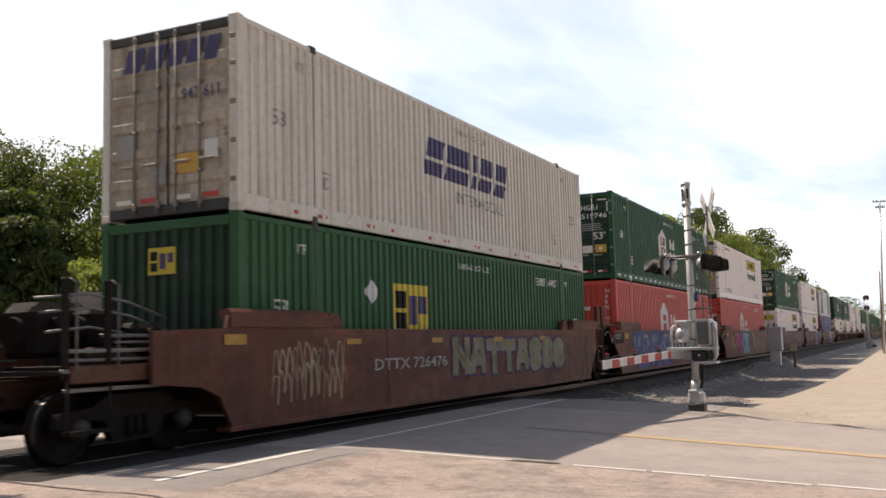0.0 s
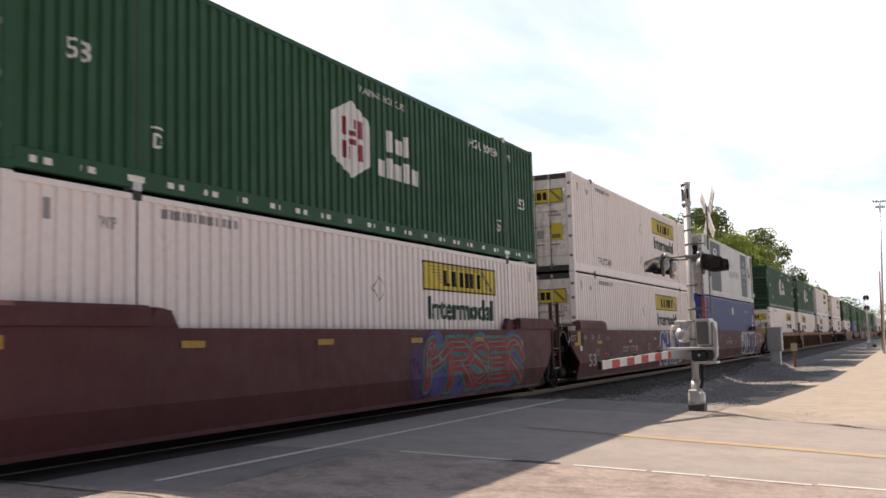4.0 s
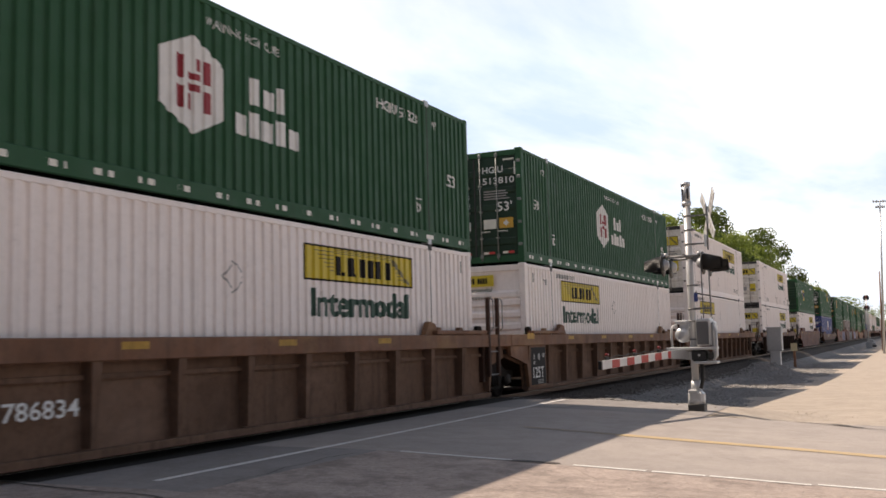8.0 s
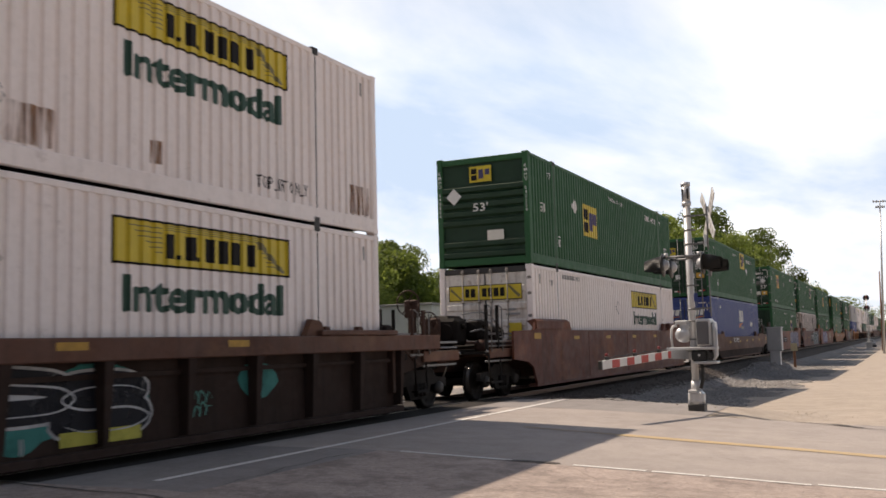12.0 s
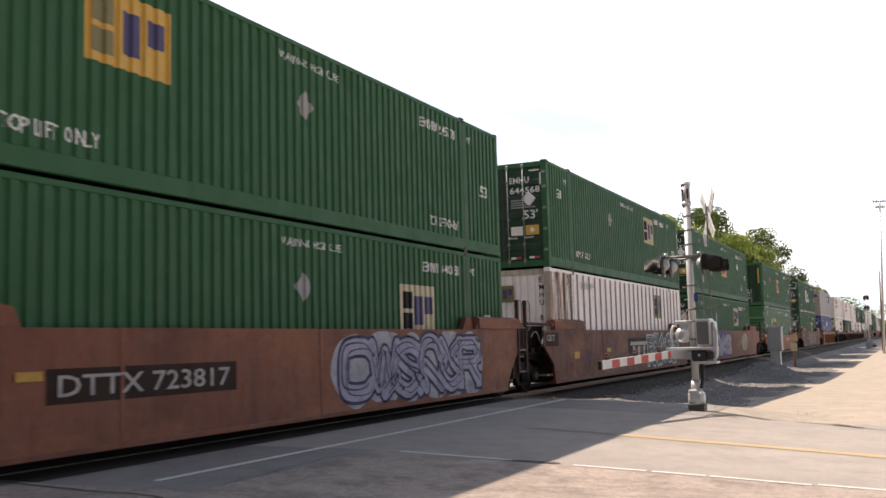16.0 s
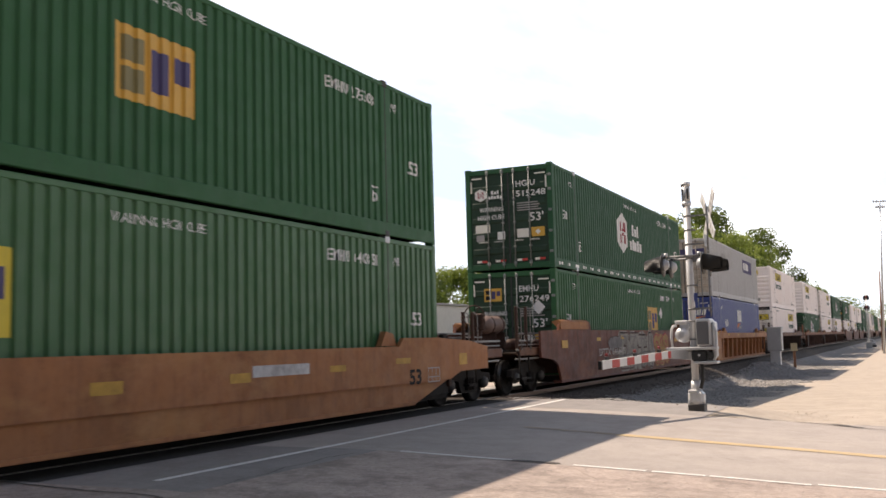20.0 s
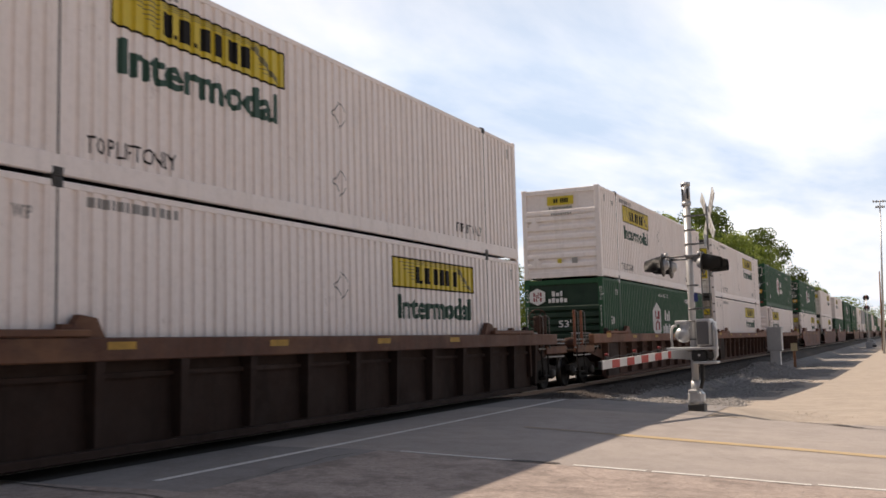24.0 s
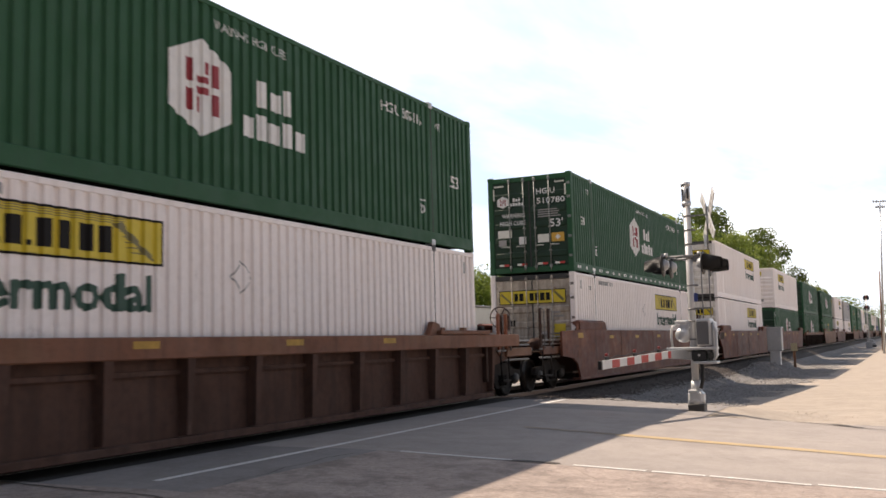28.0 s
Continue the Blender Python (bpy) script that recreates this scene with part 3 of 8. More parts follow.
def hex_emblem(c, u=7.15, v=1.60, k=1.0, front=None):
    """A white hexagon with dark red bars, and two rows of white blocks beside it."""
    o = c["ob"]
    bars = joined([rect(u - 0.34 * k, u - 0.20 * k, v - 0.36 * k, v - 0.06 * k), rect(u - 0.34 * k, u - 0.20 * k, v + 0.04 * k, v + 0.36 * k), rect(u + 0.22 * k, u + 0.36 * k, v - 0.36 * k, v - 0.06 * k),
                   rect(u + 0.22 * k, u + 0.36 * k, v + 0.04 * k, v + 0.36 * k), rect(u - 0.12 * k, u + 0.14 * k, v - 0.10 * k, v + 0.0 * k), rect(u - 0.12 * k, u + 0.14 * k, v + 0.06 * k, v + 0.15 * k),
                   rect(u - 0.12 * k, u - 0.03 * k, v - 0.36 * k, v - 0.14 * k), rect(u + 0.05 * k, u + 0.14 * k, v + 0.19 * k, v + 0.36 * k)])
    rows = joined([blocks(u + 1.22 * k, u + 2.15 * k, v + 0.0 * k, v + 0.40 * k, 3, 0, 0.24, 2, 0.3), blocks(u + 0.90 * k, u + 2.55 * k, v - 0.50 * k, v - 0.12 * k, 5, 0, 0.24, 5, 0.2)])
    hexa = hexagon(u, v, 0.66 * k, 0.68 * k)
    if front is None:
        e = on_side("emblem", ("hx", u, v), hexa, L_WHITE, o, label="white hexagonal emblem")
        on_side("emblem_mark", ("hb", u, v), bars, L_DARKRED, e, lift=0.007)
        on_side("name_mark", ("hn", u, v), rows, L_WHITE, o)
    else:
        e = on_plane("emblem", ("hx", u, v, k), hexa, L_WHITE, o, "y", front)
        on_plane("emblem_mark", ("hb", u, v, k), bars, L_DARKRED, e, "y", front - 0.003)
        on_plane("name_mark", ("hn", u, v, k), rows, L_WHITE, o, "y", front)


def old_emblem(c, u=6.82, v=1.62, front=None):
    """A white arched emblem with the wall's red showing through, blocks beside."""
    o = c["ob"]
    shape = joined([rect(u - 0.66, u - 0.22, v - 0.7, v + 0.30), rect(u + 0.34, u + 0.66, v - 0.7, v + 0.30), poly([(u - 0.66, v + 0.30), (u + 0.66, v + 0.30), (u + 0.12, v + 0.66), (u - 0.12, v + 0.66)]), rect(u - 0.22, u + 0.34, v - 0.12, v - 0.02), rect(u + 0.02, u + 0.10, v - 0.7, v + 0.30), rect(u - 0.22, u + 0.34, v + 0.20, v + 0.30)])
    rows = joined([blocks(u + 1.15, u + 2.0, v - 0.14, v + 0.24, 3, 0, 0.26, 2, 0.3), blocks(u + 0.85, u + 3.1, v - 0.62, v - 0.26, 8, 0, 0.26, 5, 0.22)])
    on_side("emblem", ("oe", u), shape, L_WHITE, o, label="white arched emblem")
    on_side("name_mark", ("on", u), rows, L_WHITE, o)


def square_shapes(u, v, w, h):
    """Plain blocks on a square emblem: a dark one to the left, violet ones to the right."""
    a = joined([rect(u + 0.08 * w, u + 0.34 * w, v + 0.12 * h, v + 0.44 * h), rect(u + 0.08 * w, u + 0.34 * w, v + 0.52 * h, v + 0.86 * h)])
    b = joined([rect(u + 0.42 * w, u + 0.64 * w, v + 0.2 * h, v + 0.78 * h), rect(u + 0.71 * w, u + 0.92 * w, v + 0.42 * h, v + 0.78 * h)])
    return a, b


def square_emblem(c, u, v, pane=None, front=None, w=1.47, h=0.95, wall="ribbed", ink=None):
    o = c["ob"]
    a, b = square_shapes(u, v, w, h)
    pane = pane or L_YELLOW
    if front is None:
        e = on_side("emblem", ("sq", u, v), rect(u, u + w, v, v + h), pane, o, wall, 0.004, "square emblem panel")
        on_side("emblem_mark", ("sa", u, v), a, ink or L_BLACK, e, wall, 0.007)
        on_side("emblem_mark", ("sb", u, v), b, L_PURPLE, e, wall, 0.007)
    else:
        e = on_plane("emblem", ("sq", u, v, w), rect(u, u + w, v, v + h), pane, o, "y", front)
        on_plane("emblem_mark", ("sa", u, v, w), a, ink or L_BLACK, e, "y", front - 0.003)
        on_plane("emblem_mark", ("sb", u, v, w), b, L_PURPLE, e, "y", front - 0.003)


def placards(c, front, ink, number, kind):
    """What a door end carries: numbers, data plates, small placards, a red and white strip along the sill."""
    o = c["ob"]
    if c["plain_far"]:
        return
    if number:
        letters, digits = number
        on_plane("lettering", ("num", number), joined([words(letters, 0.24, 2.30, 0.17, 0.56), words(digits, 0.24, 2.02, 0.17, 0.86)]), ink, o, "y", front)
    if kind == "green":
        on_plane("lettering", "wh", joined([words("WARNING", -0.86, 1.66, 0.13, 0.72), words("HIGH CUBE", -0.92, 1.44, 0.13, 0.80)]), ink, o, "y", front)
        on_plane("lettering", "53d", words("53'", 0.62, 1.32, 0.24, 0.40), ink, o, "y", front)
        on_plane("data_block", "db", small_print(0.26, 1.02, 1.62, 1.88, 4, 3), L_GREY, o, "y", front)
        on_plane("placard", "pl1", rect(-1.0, -0.56, 1.08, 1.30), REFLECT, o, "y", front)
        on_plane("placard", "pl2", rect(-0.98, -0.74, 0.84, 1.02), L_GREY, o, "y", front)
        on_plane("placard", "pl3", rect(-0.34, -0.12, 0.86, 1.08), L_WHITE, o, "y", front)
        on_plane("placard", "pl4", rect(0.24, 0.58, 0.88, 1.12), REFLECT, o, "y", front)
        on_plane("placard", "pl5", rect(0.66, 1.04, 0.88, 1.14), L_AMBER, o, "y", front)
        on_plane("placard_mark", "pl5b", diamond(0.85, 1.01, 0.08), L_WHITE, o, "y", front - 0.004)
        for i, u in enumerate((-0.98, -0.42, 0.22, 0.74)):
            on_plane("reflector", ("rf", i), rect(u, u + 0.14, 0.24, 0.30), REFLECT, o, "y", front)
            on_plane("reflector", ("rg", i), rect(u + 0.14, u + 0.30, 0.24, 0.30), L_RED, o, "y", front)
        for i, (u0, u1, v0, v1) in enumerate(((-1.08, -0.78, 2.60, 2.64), (0.80, 1.10, 2.60, 2.64), (-1.12, -1.08, 2.22, 2.54), (1.10, 1.14, 2.22, 2.54))):
            on_plane("reflector", ("re", i), rect(u0, u1, v0, v1), REFLECT, o, "y", front)
    if kind == "white":
        on_plane("placard", "wp1", rect(0.60, 0.98, 0.92, 1.42), L_YELLOW, o, "y", front)
        on_plane("placard_mark", "wp1b", rect(0.66, 0.92, 0.98, 1.10), L_OLIVE, o, "y", front - 0.004)
        on_plane("placard", "wp2", rect(-0.98, -0.55, 1.38, 1.56), L_BLACK, o, "y", front)
        on_plane("placard", "wp3", rect(0.22, 0.42, 0.98, 1.22), L_GREY, o, "y", front)
        on_plane("data_block", "wp4", small_print(0.56, 0.98, 1.62, 1.84, 2, 8), L_GREY, o, "y", front)


def empty_thing(name, label, category, group):
    return tagged(new(name), label, category, group)


def side_marks(c, ink, number=None, dark=False):
    """The small marks every box carries along its side."""
    o, w = c["ob"], c["wall"]
    if c["plain_far"]:
        return
    if dark:
        on_side("lettering", "tlo1", words("TOP LIFT ONLY", 2.42, 0.36, 0.22, 1.5, 0.004), L_BLACK, o, w)
        on_side("lettering", "wtp1", words("WTP", 1.38, 2.40, 0.15, 0.26), L_GREY, o, w)
        on_side("data_block", "sm1", blocks(2.45, 4.0, 2.62, 2.74, 12, 0, 0.3, 4), L_GREY, o, w)
        on_side("lettering", "tlo2", words("TOP LIFT ONLY", 12.62, 0.40, 0.20, 1.3, 0.004), L_BLACK, o, w)
        for i, y in enumerate((0.55, 15.6)):
            on_side("dent_mark", ("vent", i), rect(y, y + 0.10, 2.42, 2.66), L_GREY, o, w)
        for i, v in enumerate((1.95, 0.78)):
            on_side("placard_holder", ("ph", i), joined([diamond(8.0, v, 0.24)]), L_GREY, o, w, 0.003)
        for i, v in enumerate((1.95, 0.78)):
            on_side("placard_face", ("ph2", i), joined([diamond(8.0, v, 0.21)]), WHITE, o, w, 0.006)
    else:
        on_side("lettering", ("53a", c.get("high")), words("53", 0.86, 1.95 if c.get("high") else 1.42, 0.26, 0.36, 0.008), ink, o, w)
        on_side("lettering", "53b", words("53", 15.1, 1.30, 0.26, 0.36), ink, o, w)
        on_side("lettering", "wtp2", words("WTP", 1.46, 2.38, 0.17, 0.26), ink, o, w)
        on_side("lettering", "wtp3", words("WTP", 14.42, 2.38, 0.17, 0.26), ink, o, w)
        if not c.get("high"):
            on_side("lettering", "di1", joined([words("D", 2.28, 0.60, 0.20, 0.18, 0.02), rect(2.26, 2.48, 0.85, 0.88)]), ink, o, w)
            on_side("lettering", "di2", joined([words("D", 13.66, 0.60, 0.20, 0.18, 0.02), rect(13.64, 13.86, 0.85, 0.88)]), ink, o, w)
        on_side("lettering", "whc", words("WARNING HIGH CUBE", 7.4, 2.50, 0.13, 1.75, 0.0), ink, o, w)
        if number:
            on_side("lettering", ("sn", number), words(number, 12.2, 2.36, 0.2, 1.6), ink, o, w)


def container(kind, number=None, far=False, **opt):
    """Builds a 53-foot box at its front lower edge; kind names its livery."""
    label = {
        "yd": "white corrugated container with yellow name panels, door end", "yn": "white corrugated container with yellow panels and a ridged front",
        "hd": "dark green corrugated container with white hexagon emblem, door end", "hn": "dark green container with white hexagon emblem and ridged front",
        "ed": "green corrugated container with yellow square emblem, door end", "en": "green container with yellow square emblem and ridged front", "ev": "green container with square emblem and upright-ribbed front",
        "ew": "white container with outside posts and a rusty corner post", "ru": "red container with white arched emblem and upright-ribbed front", "rd": "red container with white arched emblem, door end",
        "sw": "cream white container with slanting violet name blocks, grimy doors", "rf": "smooth white refrigerated container with navy panels", "bl": "plain blue corrugated container with red corner posts",
        "yb": "blue corrugated container with white name blocks, door end", "gr": "light grey container with violet name panels, grimy doors"}[kind]
    c = {"ob": empty_thing("shipping_container", label, "container", "containers on the train"), "wall": {"ew": "posts", "rf": "flat"}.get(kind, "ribbed"), "plain_far": far, "high": bool(opt.get("top"))}
    o = c["ob"]
    if kind in ("yd", "yn"):
        build_frame(c, WHITE, WHITE)
        if kind == "yd":
            y = doors(c, DIRTY if opt.get("grimy") else DOORW, FRAME, BAR)
            p = on_plane("name_panel", "ydp", rect(-1.02, 1.02, 2.02, 2.42), L_YELLOW, o, "y", y, "yellow name panel")
            on_plane("panel_rim", "ydr", ring(-1.02, 1.02, 2.02, 2.42, 0.02), L_BLACK, p, "y", y - 0.003)
            on_plane("name_mark", "ydb", joined([blocks(-0.55, -0.22, 2.11, 2.33, 2, 0, 0.3, 3), blocks(-0.08, 0.58, 2.11, 2.33, 4, 0, 0.25, 4)]), L_BLACK, p, "y", y - 0.004)
            on_plane("stripe_mark", "yds", joined([poly([(-0.95, 2.36), (-0.62, 2.05), (-0.68, 2.05), (-0.98, 2.30)]), poly([(0.62, 2.38), (0.92, 2.06), (0.98, 2.12), (0.70, 2.38)])]), L_OLIVE, p, "y", y - 0.004)
            placards(c, y, L_BLACK, None, "white")
            yellow_emblem(c, LEN - 6.38)
        else:
            y = ridged(c, WHITE, WHITE, [0.42, 0.72, 1.02, 1.32, 1.62, 1.92, 2.12])
            p = on_plane("name_panel", "ynp", rect(-0.42, 0.46, 2.34, 2.62), L_YELLOW, o, "y", y, "yellow name panel")
            on_plane("name_mark", "ynb", joined([blocks(-0.20, -0.04, 2.41, 2.55, 2, 0, 0.3, 3), blocks(0.02, 0.30, 2.41, 2.55, 4, 0, 0.25, 4)]), L_BLACK, p, "y", y - 0.004)
            on_plane("lettering", "ynw", words("Intermodal", -0.36, 2.21, 0.10, 0.76, 0.01), L_GREEN, o, "y", y)
            on_plane("placard", "ynd1", diamond(-0.88, 1.72, 0.20), WHITE, o, "y", y - 0.006)
            on_plane("placard", "ynd2", diamond(-0.86, 0.52, 0.20), WHITE, o, "y", y - 0.006)
            on_plane("placard", "ynd3", rect(-0.14, 0.0, 0.48, 0.62), L_YELLOW, o, "y", y)
            on_plane("placard", "ynd4", rect(0.34, 0.52, 0.46, 0.64), L_GREY, o, "y", y)
            on_plane("data_block", "ynd5", blocks(-0.30, 0.40, 2.02, 2.09, 9, 0, 0.3, 3), L_GREY, o, "y", y)
            yellow_emblem(c, 2.76)
        side_marks(c, L_BLACK, None, True)
        for k, (u0, u1, v0, v1) in enumerate(opt.get("rusty", ())):
            on_side("rust_stain", ("rust", u0, u1, v0), rect(u0, u1, v0, v1), RUSTRUN, o, lift=0.0025, label="rust streaks down the wall")
    elif kind in ("hd", "hn"):
        build_frame(c, GREEN, GREEN, False)
        if kind == "hd":
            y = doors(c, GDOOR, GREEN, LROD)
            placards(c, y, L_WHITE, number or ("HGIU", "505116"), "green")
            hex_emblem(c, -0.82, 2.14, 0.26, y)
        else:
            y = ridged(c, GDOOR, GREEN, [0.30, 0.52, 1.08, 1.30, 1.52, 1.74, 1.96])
            hex_emblem(c, -0.86, 2.34, 0.40, y)
            on_plane("lettering", "hn53", words("53'", -0.18, 1.36, 0.22, 0.42), L_WHITE, o, "y", y - 0.004)
            on_plane("placard", "hnp", rect(-0.14, 0.34, 0.66, 0.92), REFLECT, o, "y", y)
            on_plane("lettering", "hncol", joined([column("HGWU 652275", 1.19, 2.52, 0.085), column("HGWU 652275", -1.24, 2.52, 0.085)]), L_WHITE, o, "y", -0.002)
        hex_emblem(c)
        side_marks(c, L_WHITE, "HGIU 5" + str(10000 + (sum(map(ord, (number or ("", "505116"))[1])) * 37) % 9999)[1:] if number is None else " ".join(number))
        if opt.get("strip") and not far:
            for i in range(22):
                on_side("reflector", ("st", i), rect(0.35 + i * 0.72, 0.66 + i * 0.72, 0.11, 0.19), REFLECT, o, lift=0.016)
    elif kind in ("ed", "en", "ev"):
        body = BGREEN if opt.get("bright") else EGREEN
        build_frame(c, body, body, not opt.get("bright"))
        pane = {"w": L_BEIGE, "a": L_AMBER}.get(opt.get("pane"), L_YELLOW)
        if kind == "ed":
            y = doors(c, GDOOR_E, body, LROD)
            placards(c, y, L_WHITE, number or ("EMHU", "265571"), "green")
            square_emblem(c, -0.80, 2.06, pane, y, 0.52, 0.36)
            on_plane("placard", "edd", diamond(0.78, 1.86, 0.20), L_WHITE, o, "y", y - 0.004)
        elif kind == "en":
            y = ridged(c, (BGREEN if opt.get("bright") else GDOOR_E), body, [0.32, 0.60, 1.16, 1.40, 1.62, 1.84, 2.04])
            square_emblem(c, -0.34, 2.20, pane, y, 0.62, 0.42)
            on_plane("lettering", "en53", words("53'", -0.26, 1.44, 0.22, 0.42), L_WHITE, o, "y", y - 0.004)
            on_plane("placard", "end", diamond(-0.80, 1.86, 0.22), L_WHITE, o, "y", y - 0.006)
            on_plane("placard", "enp", rect(0.12, 0.58, 0.66, 0.92), REFLECT, o, "y", y)
            on_plane("lettering", "encol", joined([column("EMHU 640354", 1.19, 2.48, 0.085), column("EMHU 640354", -1.24, 2.48, 0.085)]), L_WHITE, o, "y", -0.002)
        else:
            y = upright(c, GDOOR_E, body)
            if number:
                square_emblem(c, -0.36, 2.06, pane, y - 0.01, 0.52, 0.40)
            else:
                square_emblem(c, -0.25, 1.14, L_WHITE, y - 0.01, 0.46, 0.35)
            if number:
                on_plane("lettering", ("ev53", number), words("53'", *((-0.30, 1.30) if not number or number[1] == "275303" else (-0.62, 0.42)), 0.25, 0.42), L_WHITE, o, "y", y - 0.006)
            on_plane("lettering", ("evcol", number), joined([column("EMHU", 0.30, 1.0 if number else 2.0, 0.13), column(number[1] if number else "245782", 0.48, 1.0 if number else 2.0, 0.13)]), L_WHITE, o, "y", y - 0.006)
            if number:
                on_plane("placard", ("evd", number), diamond(*((-0.78, 1.66) if not number or number[1] == "275303" else (-1.0, 0.52)), 0.22), L_RED if number and number[1] == "275303" else L_WHITE, o, "y", y - 0.006)
            if number:
                on_plane("placard", "evp", rect(-0.36, 0.12, 0.60, 0.86), REFLECT, o, "y", y - 0.006)
                for i, u in enumerate((-1.25, 0.98) if number[1] == "275303" else ()):
                    on_plane("stripe_plate", ("evy", i), rect(u, u + 0.09, 1.5, 2.5), L_AMBER, o, "y", y - 0.012)
        square_emblem(c, opt.get("at", 7.4), opt.get("up", 1.12), pane, ink=L_OLIVE if opt.get("pane") == "a" else None)
        side_marks(c, L_WHITE, " ".join(number) if number else "EMHU 64 0351")
        on_side("placard", ("esd", opt.get("dia", 3.85)), diamond(opt.get("dia", 3.85), 1.88, 0.24), opt.get("dcol", L_WHITE), o)
        if opt.get("top"):
            on_side("lettering", "tloE", words("TOP LIFT ONLY", 2.36, 0.42, 0.19, 1.40, 0.01), L_WHITE, o)
            on_side("lettering", "tloF", words("TOP LIFT ONLY", 12.5, 0.42, 0.19, 1.35, 0.01), L_WHITE, o)
    elif kind == "ew":
        build_frame(c, WHITE, WHITE)
        y = upright(c, WHITE, DIRTY)
        put("rusty_post", shared("rusty_post", DIRTY, lambda bm: box(bm, WID - 0.17, WID + 0.002, -0.006, 0.16, 0.12, 2.79, 0.012)), o, "rust-stained corner post")
        for i in range(27):
            put("outside_post", shared("outside_post", OUTPOST, lambda bm: box(bm, SKIN + 0.016, SKIN + 0.030, -0.05, 0.05, 0.26, 2.80, 0.004)), o, "", pose(0, 0.60 + i * 0.573, 0))
        square_emblem(c, 11.58, 1.68, L_OLIVE, w=1.14, h=0.86, wall="posts")
        square_emblem(c, -0.3, 2.0, L_OLIVE, y - 0.01, 0.55, 0.45)
        on_plane("lettering", "ewcol", column("EMHU 830999", 0.98, 2.5, 0.15), L_BLACK, o, "y", -0.01)
        on_side("lettering", "ewn", words("EMHU 830999", 2.62, 2.42, 0.2, 1.2), L_GREY, o, "posts", 0.026)
        on_side("rust_stain", "ewr", rect(0.17, 1.7, 0.3, 2.78), RUSTRUN, o, "posts", 0.0025, "rust streaks down the wall")
        on_side("patch", "ewp", ring(1.35, 1.8, 2.0, 2.5, 0.03), L_GREY, o, "posts")
    elif kind in ("ru", "rd"):
        build_frame(c, RED, RED)
        if kind == "rd":
            y = doors(c, RED, RED, IRON)
            on_plane("lettering", ("rdn", number), joined([words(number[0], 0.16, 2.2, 0.2, 0.62), words(number[1], 0.16, 1.9, 0.2, 0.9)]), L_WHITE, o, "y", y)
            on_plane("lettering", "rdw", joined([words("WARNING", 0.18, 1.36, 0.15, 0.74), words("HIGH CUBE", 0.18, 1.12, 0.15, 0.80)]), L_WHITE, o, "y", y)
            on_plane("emblem", "rde", joined([rect(-0.92, -0.62, 1.95, 2.2), poly([(-0.92, 2.2), (-0.62, 2.2), (-0.77, 2.34)])]), L_WHITE, o, "y", y)
        else:
            y = upright(c, RED, RED)
            on_plane("emblem", "rue", hexagon(-0.55, 2.05, 0.19, 0.30), L_WHITE, o, "y", y - 0.006)
            on_plane("name_mark", "run", joined([blocks(-0.28, 0.0, 2.08, 2.2, 3, 0, 0.2, 2), blocks(-0.28, 0.42, 1.9, 2.02, 7, 0, 0.2, 3)]), L_WHITE, o, "y", y - 0.006)
            on_plane("lettering", "rucol", column("WARNING", 0.92, 2.45, 0.13), L_WHITE, o, "y", y - 0.006)
        old_emblem(c)
        on_side("lettering", "rwh", words("WARNING HIGH CUBE", 7.4, 2.52, 0.13, 1.75, 0.0), L_WHITE, o)
        on_side("lettering", ("rn", number), words("HGIU " + number[1], 12.1, 2.42, 0.2, 1.5), L_WHITE, o)
    elif kind == "sw":
        build_frame(c, SWIFT, SWIFT)
        y = doors(c, DIRTY, FRAME, BAR)
        on_plane("name_mark", "swd", blocks(-0.86, 0.98, 2.26, 2.62, 5, 0.10, 0.18, 6), L_PURPLE, o, "y", y, "violet name blocks")
        on_plane("lettering", "swi", words("INTERMODAL", -0.2, 2.02, 0.13, 1.2), L_GREY, o, "y", y)
        on_plane("lettering", "swn", words("947 611", 0.28, 1.72, 0.18, 0.7), L_PURPLE, o, "y", y)
        on_plane("placard", "swp1", rect(0.7, 0.95, 0.8, 1.08), L_WHITE, o, "y", y)
        on_plane("placard", "swp2", rect(0.2, 0.6, 0.62, 0.92), L_AMBER, o, "y", y)
        on_plane("placard", "swp3", rect(-0.98, -0.6, 0.95, 1.3), L_GREY, o, "y", y)
        on_plane("placard", "swp4", rect(-0.3, -0.02, 0.5, 0.8), L_GREY, o, "y", y)
        for i, u in enumerate((-0.98, -0.5, 0.15, 0.66)):
            on_plane("reflector", ("swr", i), rect(u, u + 0.3, 0.24, 0.31), L_RED if i % 2 else REFLECT, o, "y", y)
        strokes = []                              # slanting blocks of the name's size, slit across
        for a, b in ((5.95, 6.75), (6.9, 8.05), (8.25, 8.5), (8.65, 9.35), (9.55, 10.2)):
            strokes += [rect(a, b, 1.42, 1.72, 0.08), rect(a + 0.10, b + 0.10, 1.80, 2.20, 0.11)]
        on_side("name_mark", "sws", joined(strokes), L_PURPLE, o, label="slanting violet name blocks")
        on_side("lettering", "swt", words("INTERMODAL", 7.45, 1.0, 0.26, 2.6, 0.006), L_GREY, o)
        side_marks(c, L_GREY, None, False)
        for i in range(20):
            on_side("reflector", ("swst", i), rect(0.5 + i * 0.78, 0.78 + i * 0.78, 0.10, 0.16), L_RED if i % 3 else REFLECT, o, lift=0.016)
    elif kind == "rf":
        build_frame(c, REEFER, REEFER)
        y = doors(c, DIRTY, REEFER, LROD)
        on_plane("name_panel", "rfp1", rect(-1.1, -0.12, 1.76, 2.42), L_NAVY, o, "y", y)
